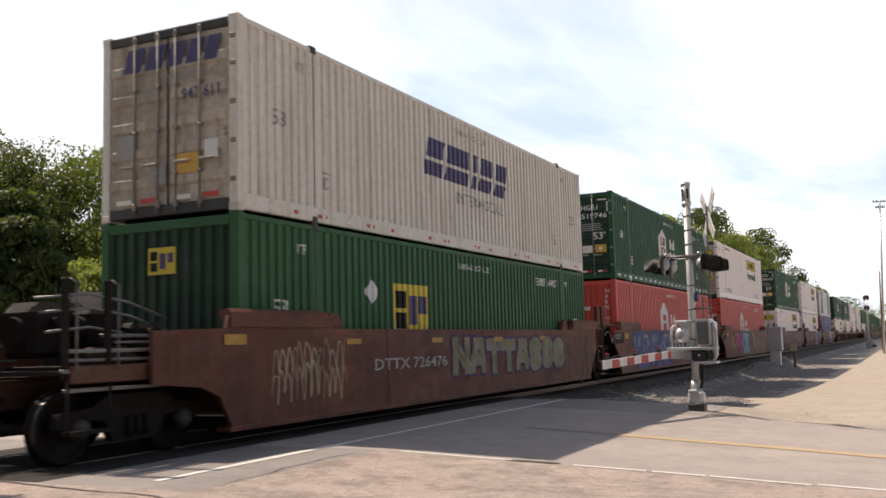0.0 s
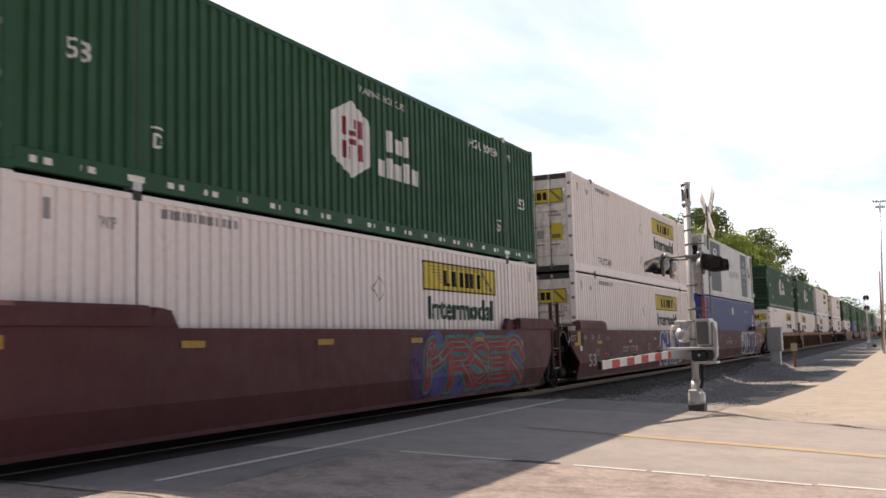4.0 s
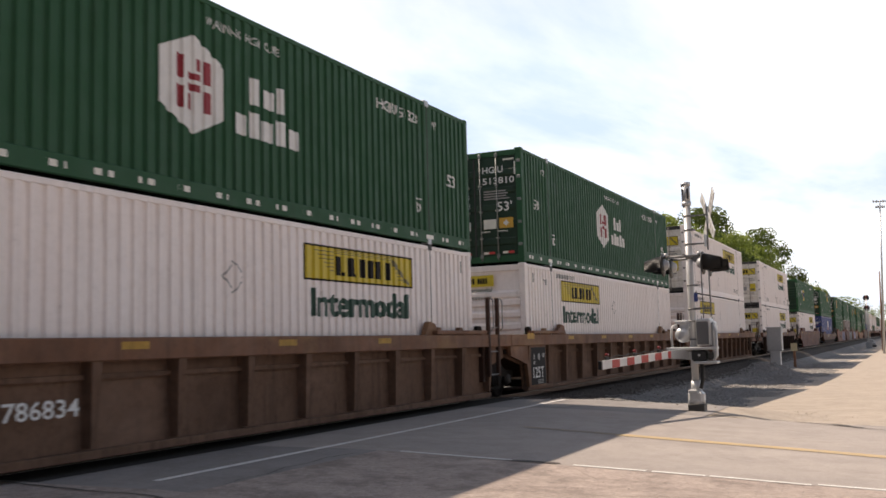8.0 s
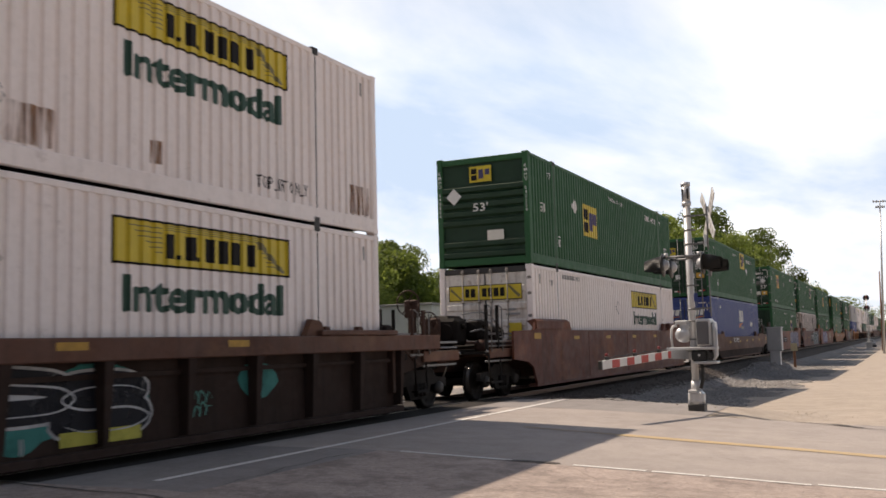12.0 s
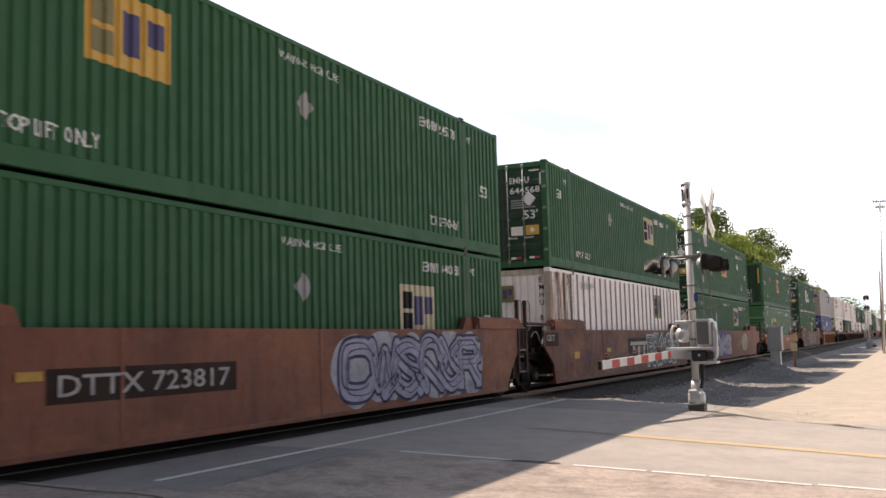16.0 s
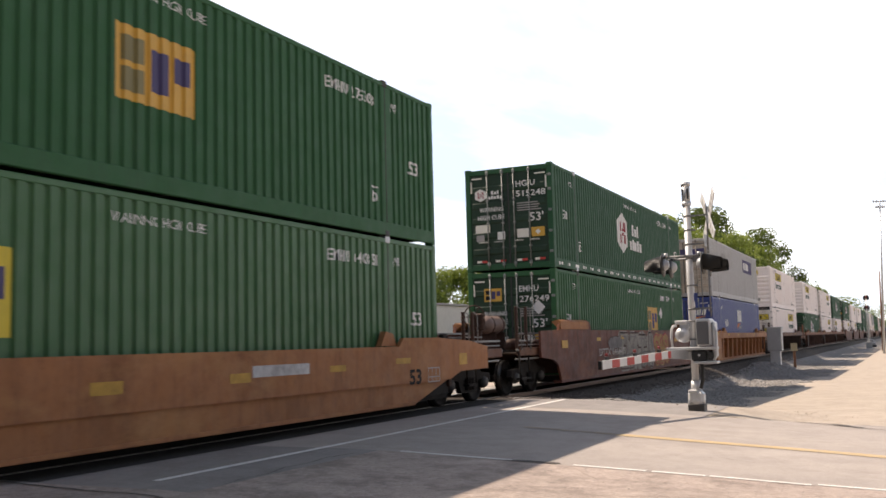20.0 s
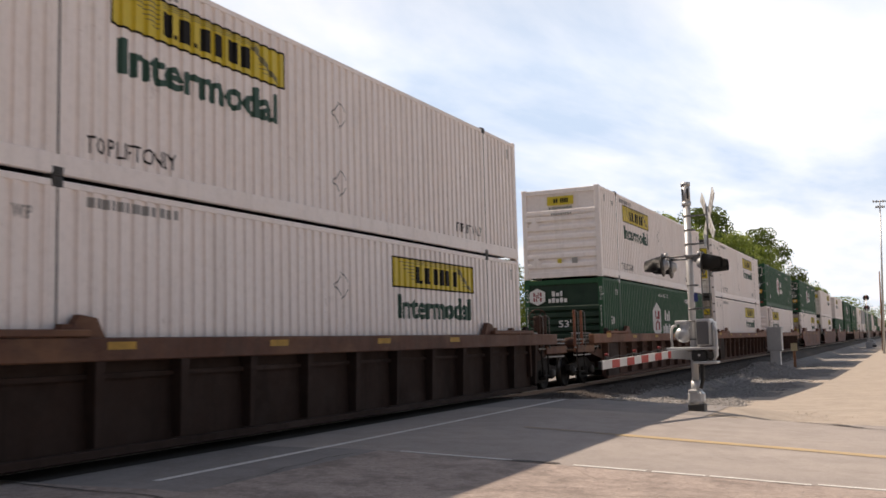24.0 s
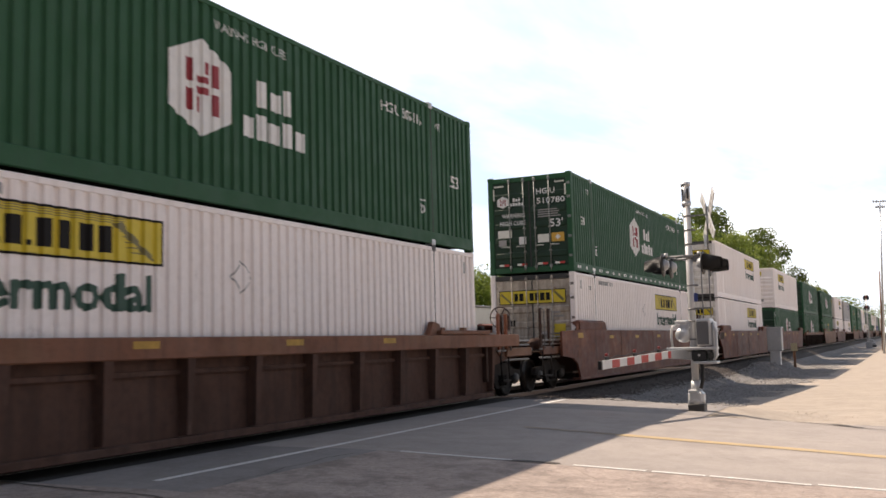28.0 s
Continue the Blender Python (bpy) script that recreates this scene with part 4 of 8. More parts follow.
        on_plane("name_panel", "rfp2", rect(0.12, 1.08, 1.80, 2.46), L_NAVY, o, "y", y)
        on_plane("name_mark", "rfb", joined([blocks(-0.85, -0.35, 1.95, 2.05, 4, 0, 0.2, 3), hexagon(-0.6, 2.2, 0.13, 0.11), blocks(0.3, 0.9, 2.0, 2.15, 4, 0, 0.2, 2)]), L_GREY, o, "y", y - 0.004)
        on_plane("lettering", "rft", words("INTERMODAL", -0.6, 1.58, 0.13, 1.3), L_TEAL, o, "y", y)
        a = on_side("name_panel", "rfa", rect(2.16, 4.86, 0.30, 2.74), L_NAVY, o, "flat", label="navy panel with a round white emblem")
        circ = [(3.4 + 0.52 * math.cos(i * math.tau / 24), 2.1 + 0.34 * math.sin(i * math.tau / 24)) for i in range(24)]
        inner = [(3.4 + 0.42 * math.cos(i * math.tau / 24), 2.1 + 0.27 * math.sin(i * math.tau / 24)) for i in range(24)]
        on_side("emblem", "rfc", (circ + inner, [(i, (i + 1) % 24, 24 + (i + 1) % 24, 24 + i) for i in range(24)]), L_WHITE, a, "flat", 0.007)
        on_side("name_mark", "rfd", joined([rect(3.14, 3.30, 1.96, 2.24, 0.03), rect(3.36, 3.5, 1.96, 2.24, 0.03), rect(3.54, 3.7, 1.96, 2.24, 0.03), blocks(2.7, 3.5, 1.50, 1.62, 6, 0.02, 0.2, 1), blocks(3.6, 4.3, 1.50, 1.62, 4, 0.02, 0.2, 2), blocks(3.0, 4.2, 1.30, 1.42, 7, 0.02, 0.2, 3)]), L_WHITE, a, "flat", 0.007)
        b = on_side("name_panel", "rfe", rect(11.55, 13.75, 0.30, 2.74), L_NAVY, o, "flat", label="navy panel with white name blocks")
        on_side("name_mark", "rff", joined([poly([(12.1, 2.0), (12.6, 2.35), (13.2, 2.0), (12.65, 2.2)]), blocks(11.95, 13.35, 1.58, 1.92, 4, 0, 0.25, 6, 0.01), blocks(11.95, 13.35, 1.40, 1.48, 17, 0, 0.3, 6)]), L_GREY, b, "flat", 0.007)
        on_side("name_mark", "rfj", joined([blocks(12.05, 13.15, 0.98, 1.07, 12, 0, 0.3, 8)]), L_OLIVE, b, "flat", 0.007)
        on_side("lettering", "rfg", words("DELIVERING", 5.7, 1.72, 0.34, 3.3, 0.014), L_TEAL, o, "flat")
        on_side("lettering", "rfh", words("THE FUTURE", 7.15, 1.22, 0.34, 3.6, 0.014), L_GREY, o, "flat")
        on_side("lettering", "rfk", joined([words("KLLU", 14.30, 1.82, 0.26, 0.52, 0.03), words("329095", 14.30, 1.50, 0.26, 0.76, 0.03)]), L_BLACK, o, "flat")
        on_side("lettering", "rfi", words("TOP LIFT ONLY", 1.0, 0.36, 0.14, 0.8), L_GREY, o, "flat")
    elif kind == "bl":
        build_frame(c, BLUE, BLUE)
        y = doors(c, BLUE, BLUE, IRON)
        put("red_post", shared("red_post", L_RED, lambda bm: box(bm, WID - 0.17, WID + 0.002, -0.006, 0.16, 0.12, 2.79, 0.012)), o, "red corner post")
        put("red_post", shared("red_post2", L_RED, lambda bm: box(bm, WID - 0.17, WID + 0.002, LEN - 0.16, LEN + 0.003, 0.12, 2.79, 0.012)), o, "red corner post")
        on_side("placard", "blp", rect(7.7, 8.25, 2.1, 2.45), L_WHITE, o)
        on_side("lettering", "bl53", words("53", 15.0, 1.74, 0.42, 0.42, 0.03), L_WHITE, o)
        on_side("placard", "blq", rect(14.93, 15.5, 1.16, 1.62), L_WHITE, o)
        on_side("lettering", "blr", words("110", 15.0, 1.30, 0.22, 0.40, 0.03), BLUE, o, lift=0.008)
        on_side("lettering", "bls", words("447 447", 12.3, 2.24, 0.14, 1.2), L_WHITE, o)
        on_plane("data_block", "ble", small_print(0.3, 0.7, 0.9, 1.4, 5, 2), L_GREY, o, "y", y)
    elif kind == "yb":
        build_frame(c, BLUE, BLUE, False)
        y = doors(c, BLUE, BLUE, LROD)
        for i, u in enumerate((-0.95, 0.25)):
            on_plane("name_mark", ("ybd", i), blocks(u, u + 0.72, 2.0, 2.28, 3, 0.06, 0.2, 3), L_WHITE, o, "y", y, "white name blocks")
            on_plane("swoosh", ("ybs", i), poly([(u, 1.9), (u + 0.75, 1.95), (u + 0.4, 1.86), (u, 1.8)]), L_ORANGE, o, "y", y)
        on_plane("lettering", "ybn", words("451115", 0.3, 1.5, 0.16, 0.72), L_WHITE, o, "y", y)
        on_plane("placard", "ybp", joined([diamond(-0.7, 1.2, 0.22), diamond(0.2, 1.25, 0.2)]), L_GREY, o, "y", y - 0.005)
        for i, (u0, u1, v0, v1) in enumerate(((-1.08, -0.78, 2.56, 2.60), (0.70, 1.06, 2.56, 2.60), (-1.12, -1.08, 2.2, 2.5), (1.08, 1.12, 2.2, 2.5))):
            on_plane("reflector", ("ybr", i), rect(u0, u1, v0, v1), REFLECT, o, "y", y)
        u = opt.get("at", 7.4)
        on_side("name_mark", ("ybm", u), joined([rect(u + 0.04, u + 0.46, 1.72, 2.36, 0.06), rect(u + 0.56, u + 0.98, 1.72, 2.36, 0.06), rect(u + 1.08, u + 1.46, 1.72, 2.36, 0.06)]), L_WHITE, o, label="white name blocks")
        on_side("swoosh", ("ybw", u), poly([(u - 0.05, 1.5), (u + 0.2, 1.62), (u + 1.25, 1.66), (u + 0.55, 1.52), (u, 1.36)]), L_ORANGE, o)
        on_side("name_mark", ("ybx", u), blocks(u + 0.62, u + 1.5, 1.34, 1.48, 6, 0, 0.2, 9), L_GREY, o)
        on_side("placard", ("yby", u), joined([diamond(opt.get("dia", 13.1), 1.62, 0.22), diamond(opt.get("dia", 13.1) + 0.52, 1.62, 0.22)]), L_WHITE, o)
        on_side("lettering", ("ybt", u), words("WTP", 2.4, 2.3, 0.2, 0.35), L_WHITE, o)
    else:
        build_frame(c, GREY, GREY)
        y = doors(c, DIRTY, GREY, BAR)
        on_plane("name_panel", "grp", rect(-1.0, 0.0, 2.06, 2.36), L_PURPLE, o, "y", y, "violet name panel")
        on_plane("name_panel", "grq", rect(0.02, 1.02, 2.06, 2.36), L_PURPLE, o, "y", y)
        on_plane("name_mark", "grn", blocks(-0.85, -0.2, 2.12, 2.28, 5, 0, 0.2, 3), L_WHITE, o, "y", y - 0.004)
        e = on_side("name_panel", "gre", rect(10.4, 13.85, 1.72, 2.48), L_PURPLE, o, label="violet name panel")
        on_side("name_mark", "grf", blocks(10.7, 12.6, 1.9, 2.3, 5, 0, 0.2, 3), L_WHITE, e, lift=0.007)
        on_side("data_block", "grg", blocks(3.0, 4.6, 2.1, 2.35, 6, 0, 0.3, 3), L_GREY, o)
    return o

# ---- well cars ----
def wheel_build(bm):
    for s in (-1, 1):
        lathe(bm, [(0.06, s * 0.98), (0.10, s * 0.90), (0.34, s * 0.84), (0.345, s * 0.87), (0.42, s * 0.865), (0.425, s * 0.78), (0.45, s * 0.745), (0.45, s * 0.72), (0.36, s * 0.72), (0.30, s * 0.78), (0.1, s * 0.74)], (0, 0, 0), "x", 24)
        for i in range(6):
            a = i * math.tau / 6
            box(bm, *sorted((s * 0.845, s * 0.872)), 0.22 * math.cos(a) - 0.03, 0.22 * math.cos(a) + 0.03, 0.22 * math.sin(a) - 0.03, 0.22 * math.sin(a) + 0.03)
    rod(bm, (-0.95, 0, 0), (0.95, 0, 0), 0.08, 10)


def tread_build(bm):
    for s in (1,):
        lathe(bm, [(0.424, s * 0.864), (0.4275, s * 0.862), (0.4275, s * 0.785), (0.424, s * 0.783)], (0, 0, 0), "x", 24)
    bmesh.ops.delete(bm, geom=[f for f in bm.faces if len(f.verts) > 4], context="FACES")


def truck(car, y, far=False):
    """Two axles in a cast frame."""
    t = put("truck", shared("bolster", IRON, lambda bm: (box(bm, -1.05, 1.05, -0.2, 0.2, 0.52, 0.78, 0.03), box(bm, -0.3, 0.3, -0.3, 0.3, 0.7, 0.95, 0.03))), car, "", pose(0, y, 0))
    for s in (1,) if far else (-1, 1):
        def side(bm):
            prism(bm, [(-1.22, 0.46), (-1.18, 0.62), (-0.72, 0.66), (-0.45, 0.80), (0.45, 0.80), (0.72, 0.66), (1.18, 0.62), (1.22, 0.46), (0.98, 0.42), (0.72, 0.52), (0.52, 0.50), (0.36, 0.24), (-0.36, 0.24), (-0.52, 0.50), (-0.72, 0.52), (-0.98, 0.42)], *sorted((s * 1.0, s * 1.12)))
            for k in (-0.14, 0.0, 0.14):
                rod(bm, (s * 1.14, k, 0.30), (s * 1.14, k, 0.54), 0.055, 8)
        put("side_frame", shared(("side_frame", s), IRON, side), t)
        for k in () if far else (-0.88, 0.88):
            put("bearing_cap", shared(("bearing_cap", s), FRAME, lambda bm: lathe(bm, [(0.13, s * 1.0), (0.14, s * 1.1), (0.10, s * 1.17), (0.04, s * 1.18)], (0, 0, 0), "x", 12)), t, "", pose(0, k, 0.43))
    for k in (-0.88, 0.88):
        put("wheelset", shared("wheelset", IRON, wheel_build), t, "", pose(0, k, 0.43))
        put("wheel_tread", shared("wheel_tread", TREAD, tread_build), t, "bright worn tread", pose(0, k, 0.43))
    return t


def grab_frame(car, mat, y0, y1, side=1, foot=0.45, top=1.98):
    """Upright posts with a grab iron and a stirrup step below."""
    for y in (y0, y1):
        put("post", shared(("post", side, round(y, 2), top), mat, lambda bm: box(bm, *sorted((side * 1.31, side * 1.37)), y - 0.042, y + 0.042, 1.0, top, 0.008)), car)
        put("grab_iron", shared(("grab_iron", side, round(y, 2), top), GRAB, lambda bm: pipe(bm, [(side * 1.42, y + 0.09, 1.1), (side * 1.42, y + 0.09, top - 0.06), (side * 1.36, y + 0.03, top)], 0.014)), car)
    put("step", shared(("step", side, round(y0, 2), foot), IRON, lambda bm: (pipe(bm, [(side * 1.38, y0, 1.05), (side * 1.40, y0, foot), (side * 1.40, y1, foot), (side * 1.38, y1, 1.05)], 0.02), box(bm, *sorted((side * 1.30, side * 1.44)), y0, y1, foot - 0.02, foot + 0.02))), car)


def hand_wheel(car, x, y, z, r):
    """A spoked brake wheel facing along the track, on its gear box and stand."""
    def build(bm):
        c = Vector((x, y, z))
        rim = [c + Vector((r * math.cos(i * math.tau / 18), 0, r * math.sin(i * math.tau / 18))) for i in range(19)]
        pipe(bm, rim, 0.017)
        for i in range(0, 18, 3):
            rod(bm, c, rim[i], 0.012, 6)
        rod(bm, (x, y - 0.03, z), (x, y + 0.22, z), 0.045, 8)
    put("brake_wheel", shared(("brake_wheel", round(x, 2), round(y, 2)), POST, build), car)
    put("wheel_stand", shared(("wheel_stand", round(x, 2), round(y, 2)), POST, lambda bm: (box(bm, x - 0.17, x + 0.17, y + 0.10, y + 0.30, z - 0.34, z + 0.08, 0.03), box(bm, x - 0.09, x + 0.09, y + 0.13, y + 0.25, 0.95, z - 0.30, 0.015))), car)


def brake_gear(car, Y, gear):
    """Brake wheels on their stands, an air reservoir, valves and pipes at the end of a car."""
    dark = gear == "dark"
    if gear in ("wheel", "both"):
        hand_wheel(car, 0.30, Y(3.25), 1.93, 0.27)
    if dark:
        hand_wheel(car, -0.60, Y(3.13), 2.25, 0.29)
        hand_wheel(car, 0.0, Y(3.30), 1.80, 0.22)
        for k, (x, d, z, w, l, h) in enumerate(((0.2, 2.5, 1.25, 0.26, 0.32, 0.62), (0.55, 1.9, 1.35, 0.2, 0.26, 0.5), (-0.2, 2.0, 1.5, 0.3, 0.4, 0.45), (0.75, 1.35, 1.25, 0.16, 0.3, 0.42))):
            put("pump_body", shared(("pump_body", k, round(Y(d), 2)), IRON, lambda bm: (box(bm, x - w, x + w, Y(d) - l, Y(d) + l, z, z + h, 0.07), rod(bm, (x, Y(d) - l - 0.08, z + h * 0.5), (x, Y(d) + l + 0.1, z + h * 0.5), h * 0.3, 12), rod(bm, (x + w, Y(d), z + h * 0.7), (x + w + 0.10, Y(d), z + h * 0.7), 0.06, 8))), car)
        for k, z in enumerate((1.55, 1.78, 1.95)):
            put("pipe", shared(("gear_pipe", k, round(Y(2), 2)), GRAB, lambda bm: pipe(bm, [(0.9 - 0.1 * k, Y(3.0), z), (0.85, Y(2.3), z + 0.06), (0.8, Y(1.6), z - 0.02), (0.6, Y(0.7), z - 0.2)], 0.018, 6)), car)
    if gear == "both":
        put("air_tank", shared(("air_tank", round(Y(1.85), 2)), paint_of("tank"), lambda bm: lathe(bm, [(0.05, -0.56), (0.2, -0.50), (0.235, -0.40), (0.235, 0.40), (0.2, 0.50), (0.05, 0.56)], (0.15, Y(1.85), 1.74), "y", 16)), car, "dusty tan air reservoir")
        for d in (1.55, 2.15):
            put("tank_strap", shared(("tank_strap", round(Y(d), 2)), POST, lambda bm: (box(bm, -0.10, 0.40, Y(d) - 0.03, Y(d) + 0.03, 1.0, 1.56, 0.01), lathe(bm, [(0.24, -0.03), (0.246, -0.02), (0.246, 0.02), (0.24, 0.03)], (0.15, Y(d), 1.74), "y", 16))), car)
    put("valve", shared(("valve", round(Y(1.15), 2)), IRON, lambda bm: (box(bm, -0.9, -0.55, Y(1.15) - 0.3, Y(1.15) + 0.1, 1.1, 1.5, 0.05), rod(bm, (-0.7, Y(1.15), 1.2), (0.9, Y(1.15), 1.25), 0.04, 8), rod(bm, (0.75, Y(1.35), 1.1), (0.75, Y(1.35), 1.5), 0.09, 10))), car)
    put("air_hose", shared(("air_hose", round(Y(1), 2)), FRAME, lambda bm: pipe(bm, [(0.95, Y(0.6), 1.25), (1.0, Y(0.95), 1.38), (1.02, Y(1.25), 1.3), (1.0, Y(1.5), 1.05)], 0.025, 8)), car)


def paint_of(n):
    if n not in MATS:
        paint(n, {"tank": (0.22, 0.15, 0.125)}[n], 0.4)
    return MATS[n]


def end_ladder(car, mat, y0, y1):
    """Two tall posts at the joint, with rungs between them."""
    for y in (y0, y1):
        put("post", shared(("ladder_post", round(y, 2)), mat, lambda bm: box(bm, 1.47, 1.55, y - 0.05, y + 0.05, 0.56, 2.28, 0.015)), car)
        put("grab_iron", shared(("ladder_grab", round(y, 2)), GRAB, lambda bm: pipe(bm, [(1.55, y + 0.07, 1.55), (1.60, y + 0.09, 1.62), (1.60, y + 0.09, 2.2), (1.55, y + 0.07, 2.28)], 0.014)), car)
    for z in (0.60, 1.10, 1.62):
        put("rung", shared(("rung", round(y0, 2), z), GRAB, lambda bm: rod(bm, (1.52, y0, z), (1.52, y1, z), 0.016, 6)), car)


def car_end(car, mat, at, way, kind, gear, posts, rungs_mat=None):
    """What lies past the well: deck, sill, coupler, trucks' covers. way -1 is the front end."""
    def Y(d):
        return at + way * d
    def span(a, b):
        return sorted((Y(a), Y(b)))
    reach = 1.66 if kind == "art" else 3.15
    put("end_wall", shared(("end_wall", at), POST, lambda bm: (box(bm, -1.44, 1.44, *span(0.18, 0.28), 0.45, 1.30, 0.01), box(bm, -1.44, 1.44, *span(0.15, 0.6), 1.22, 1.34, 0.01))), car)
    put("centre_sill", shared(("centre_sill", at, kind), POST, lambda bm: (box(bm, -0.33, 0.33, *span(0.2, reach), 0.66, 1.0, 0.02), box(bm, -1.2, 1.2, *span(0.5, min(reach, 2.6)), 0.98, 1.04, 0.01))), car)
    for i in range(0 if gear == "far" else 3):
        put("cross_bar", shared(("cross_bar", at, i), IRON, lambda bm: box(bm, -1.38, 1.38, *span(0.75 + 0.42 * i, 0.85 + 0.42 * i), 1.02, 1.14, 0.01)), car)
    if kind == "end":
        for s in (-1, 1):
            put("end_sill", shared(("end_sill", at, s), DARK, lambda bm: box(bm, *sorted((s * 1.30, s * 1.40)), *span(1.5, 3.1), 0.96, 1.16, 0.015)), car)
            put("running_rail", shared(("running_rail", at, s), GRAB, lambda bm: (rod(bm, (s * 1.25, Y(0.6), 1.42), (s * 1.25, Y(2.3), 1.42), 0.016, 6), rod(bm, (s * 1.33, Y(1.5), 1.22), (s * 1.33, Y(3.1), 1.22), 0.02, 6))), car)
            if gear != "far":
                a, b = span(posts[0], posts[0] + posts[1])
                grab_frame(car, IRON if gear == "dark" else RUSSET if mat is WORN else POST, a, b, s, 0.42, posts[2])
        if gear == "far":
            return
        for k, (x, z, d0, d1) in enumerate(((1.34, 1.30, 0.6, 3.1), (1.36, 1.08, 1.0, 3.2), (0.95, 1.48, 0.4, 2.2), (1.30, 0.86, 1.6, 3.1))):
            put("side_rail", shared(("side_rail", at, k), GRAB, lambda bm: box(bm, x - 0.03, x + 0.02, *span(d0, d1), z, z + 0.045, 0.008)), car)
        put("brace", shared(("end_brace", at), POST, lambda bm: (prism(bm, [(Y(0.35), 1.42), (Y(0.47), 1.42), (Y(1.42), 0.92), (Y(1.30), 0.92)], 1.30, 1.36))), car)
        put("brake_cylinder", shared(("brake_cylinder", at), POST, lambda bm: (lathe(bm, [(0.06, -0.42), (0.15, -0.38), (0.17, 0.2), (0.10, 0.3), (0.04, 0.5)], (0.8, Y(1.9), 1.22), "y", 14))), car)
        put("deck", shared(("deck", at), IRON, lambda bm: [box(bm, -1.30, 1.30, *span(2.5 + 0.1 * i, 2.56 + 0.1 * i), 1.05, 1.10) for i in range(6)]), car)
        put("coupler", shared(("coupler", at), IRON, lambda bm: (box(bm, -0.12, 0.12, *span(3.1, 3.6), 0.74, 0.96, 0.03), box(bm, -0.2, 0.2, *span(3.5, 3.85), 0.66, 1.02, 0.05), pipe(bm, [(0.35, Y(3.1), 0.8), (0.4, Y(3.5), 0.5), (0.3, Y(3.8), 0.45)], 0.03, 8))), car)
        brake_gear(car, Y, gear)
    else:
        put("joint", shared(("joint", at), IRON, lambda bm: (box(bm, -0.45, 0.45, *span(1.2, 1.75), 0.6, 1.05, 0.05), rod(bm, (0, Y(1.7), 0.6), (0, Y(1.7), 1.15), 0.22, 12))), car)
        put("hose", shared(("hose", at), FRAME, lambda bm: pipe(bm, [(0.9, Y(0.4), 1.35), (0.95, Y(0.9), 1.45), (0.95, Y(1.5), 1.25), (0.9, Y(1.75), 1.2)], 0.03, 8)), car)
        if way > 0 and gear != "far" and rungs_mat:
            end_ladder(car, rungs_mat, Y(0.34), Y(0.86))


def side_marking(car, key, shape, mat, at=1.522, name="marking", label=""):
    return on_plane(name, ("car", key), shape, mat, car, "x", at, label)


def spray(name, key, shapes, mat, parent, at, label="", crease=None):
    """Overlapping strokes of one can of paint, each a hair above the last; below a crease they follow the wall inwards."""
    def build(bm):
        for k, (pts, faces) in enumerate(shapes):
            vs = [bm.verts.new((at + k * 0.00006, u, v)) for u, v in pts]
            for f in faces:
                q = bm.faces.new([vs[i] for i in f])
                q.normal_update()
                if q.normal.x < 0:
                    q.normal_flip()
        if crease:
            bmesh.ops.bisect_plane(bm, geom=bm.verts[:] + bm.edges[:] + bm.faces[:], plane_co=(0, 0, crease), plane_no=(0, 0, 1), dist=1e-5)
            for v in bm.verts:
                v.co.x -= max(0.0, crease - v.co.z) * SLANT
    return put(name, shared(("spray", key), mat, build), parent, label)


def smooth_line(pts, closed, n=5):
    """A smooth curve through the points."""
    out, k = [], len(pts)
    for i in range(k if closed else k - 1):
        if closed:
            q = [pts[(i + j) % k] for j in (-1, 0, 1, 2)]
        else:
            q = [pts[max(0, i - 1)], pts[i], pts[i + 1], pts[min(k - 1, i + 2)]]
        for j in range(n):
            t = j / n
            out.append(tuple(0.5 * (2 * b + (c - a) * t + (2 * a - 5 * b + 4 * c - d) * t * t + (3 * b - a - 3 * c + d) * t ** 3) for a, b, c, d in zip(*q)))
    out.append(out[0] if closed else pts[-1])
    return out


CREASE, SLANT = 0.66, 0.30                      # where the lower part of a creased side turns inwards, and by how much
GLYPHS = {
    "A": "a0 b6 d6 e0|b2 d2", "C": "e5 d6 b6 a5 a1 b0 d0 e1", "D": "a0 a6 d6 e4 e2 d0 a0", "E": "e6 a6 a0 e0|a3 d3", "F": "e6 a6 a0|a3 d3", "H": "a0 a6|e0 e6|a3 e3", "I": "c0 c6",
    "J": "e6 e1 d0 b0 a1 a2", "L": "a6 a0 e0", "M": "a0 a6 c2 e6 e0", "N": "a0 a6 e0 e6", "O": "b0 a1 a5 b6 d6 e5 e1 d0 b0", "P": "a0 a6 d6 e5 e4 d3 a3", "R": "a0 a6 d6 e5 e4 d3 a3|c3 e0",
    "S": "e5 d6 b6 a5 a4 b3 d3 e2 e1 d0 b0 a1", "T": "a6 e6|c6 c0", "U": "a6 a1 b0 d0 e1 e6",
    # strokes without a reading
    "1": "a0 a5 b6|a3 c4 e6", "2": "a6 b4 a2 c0 e1|e6 c4 e2", "3": "a1 c0 e2 c3 a5 c6 e5|e0 d2", "4": "b0 a3 b6 d6 e4|b3 e0", "5": "a6 b1 c5 d1 e6|c0 e2", "6": "e6 b5 a2 c0 e2 c3|a6 b4"}
ROUND = "COPSU123456"


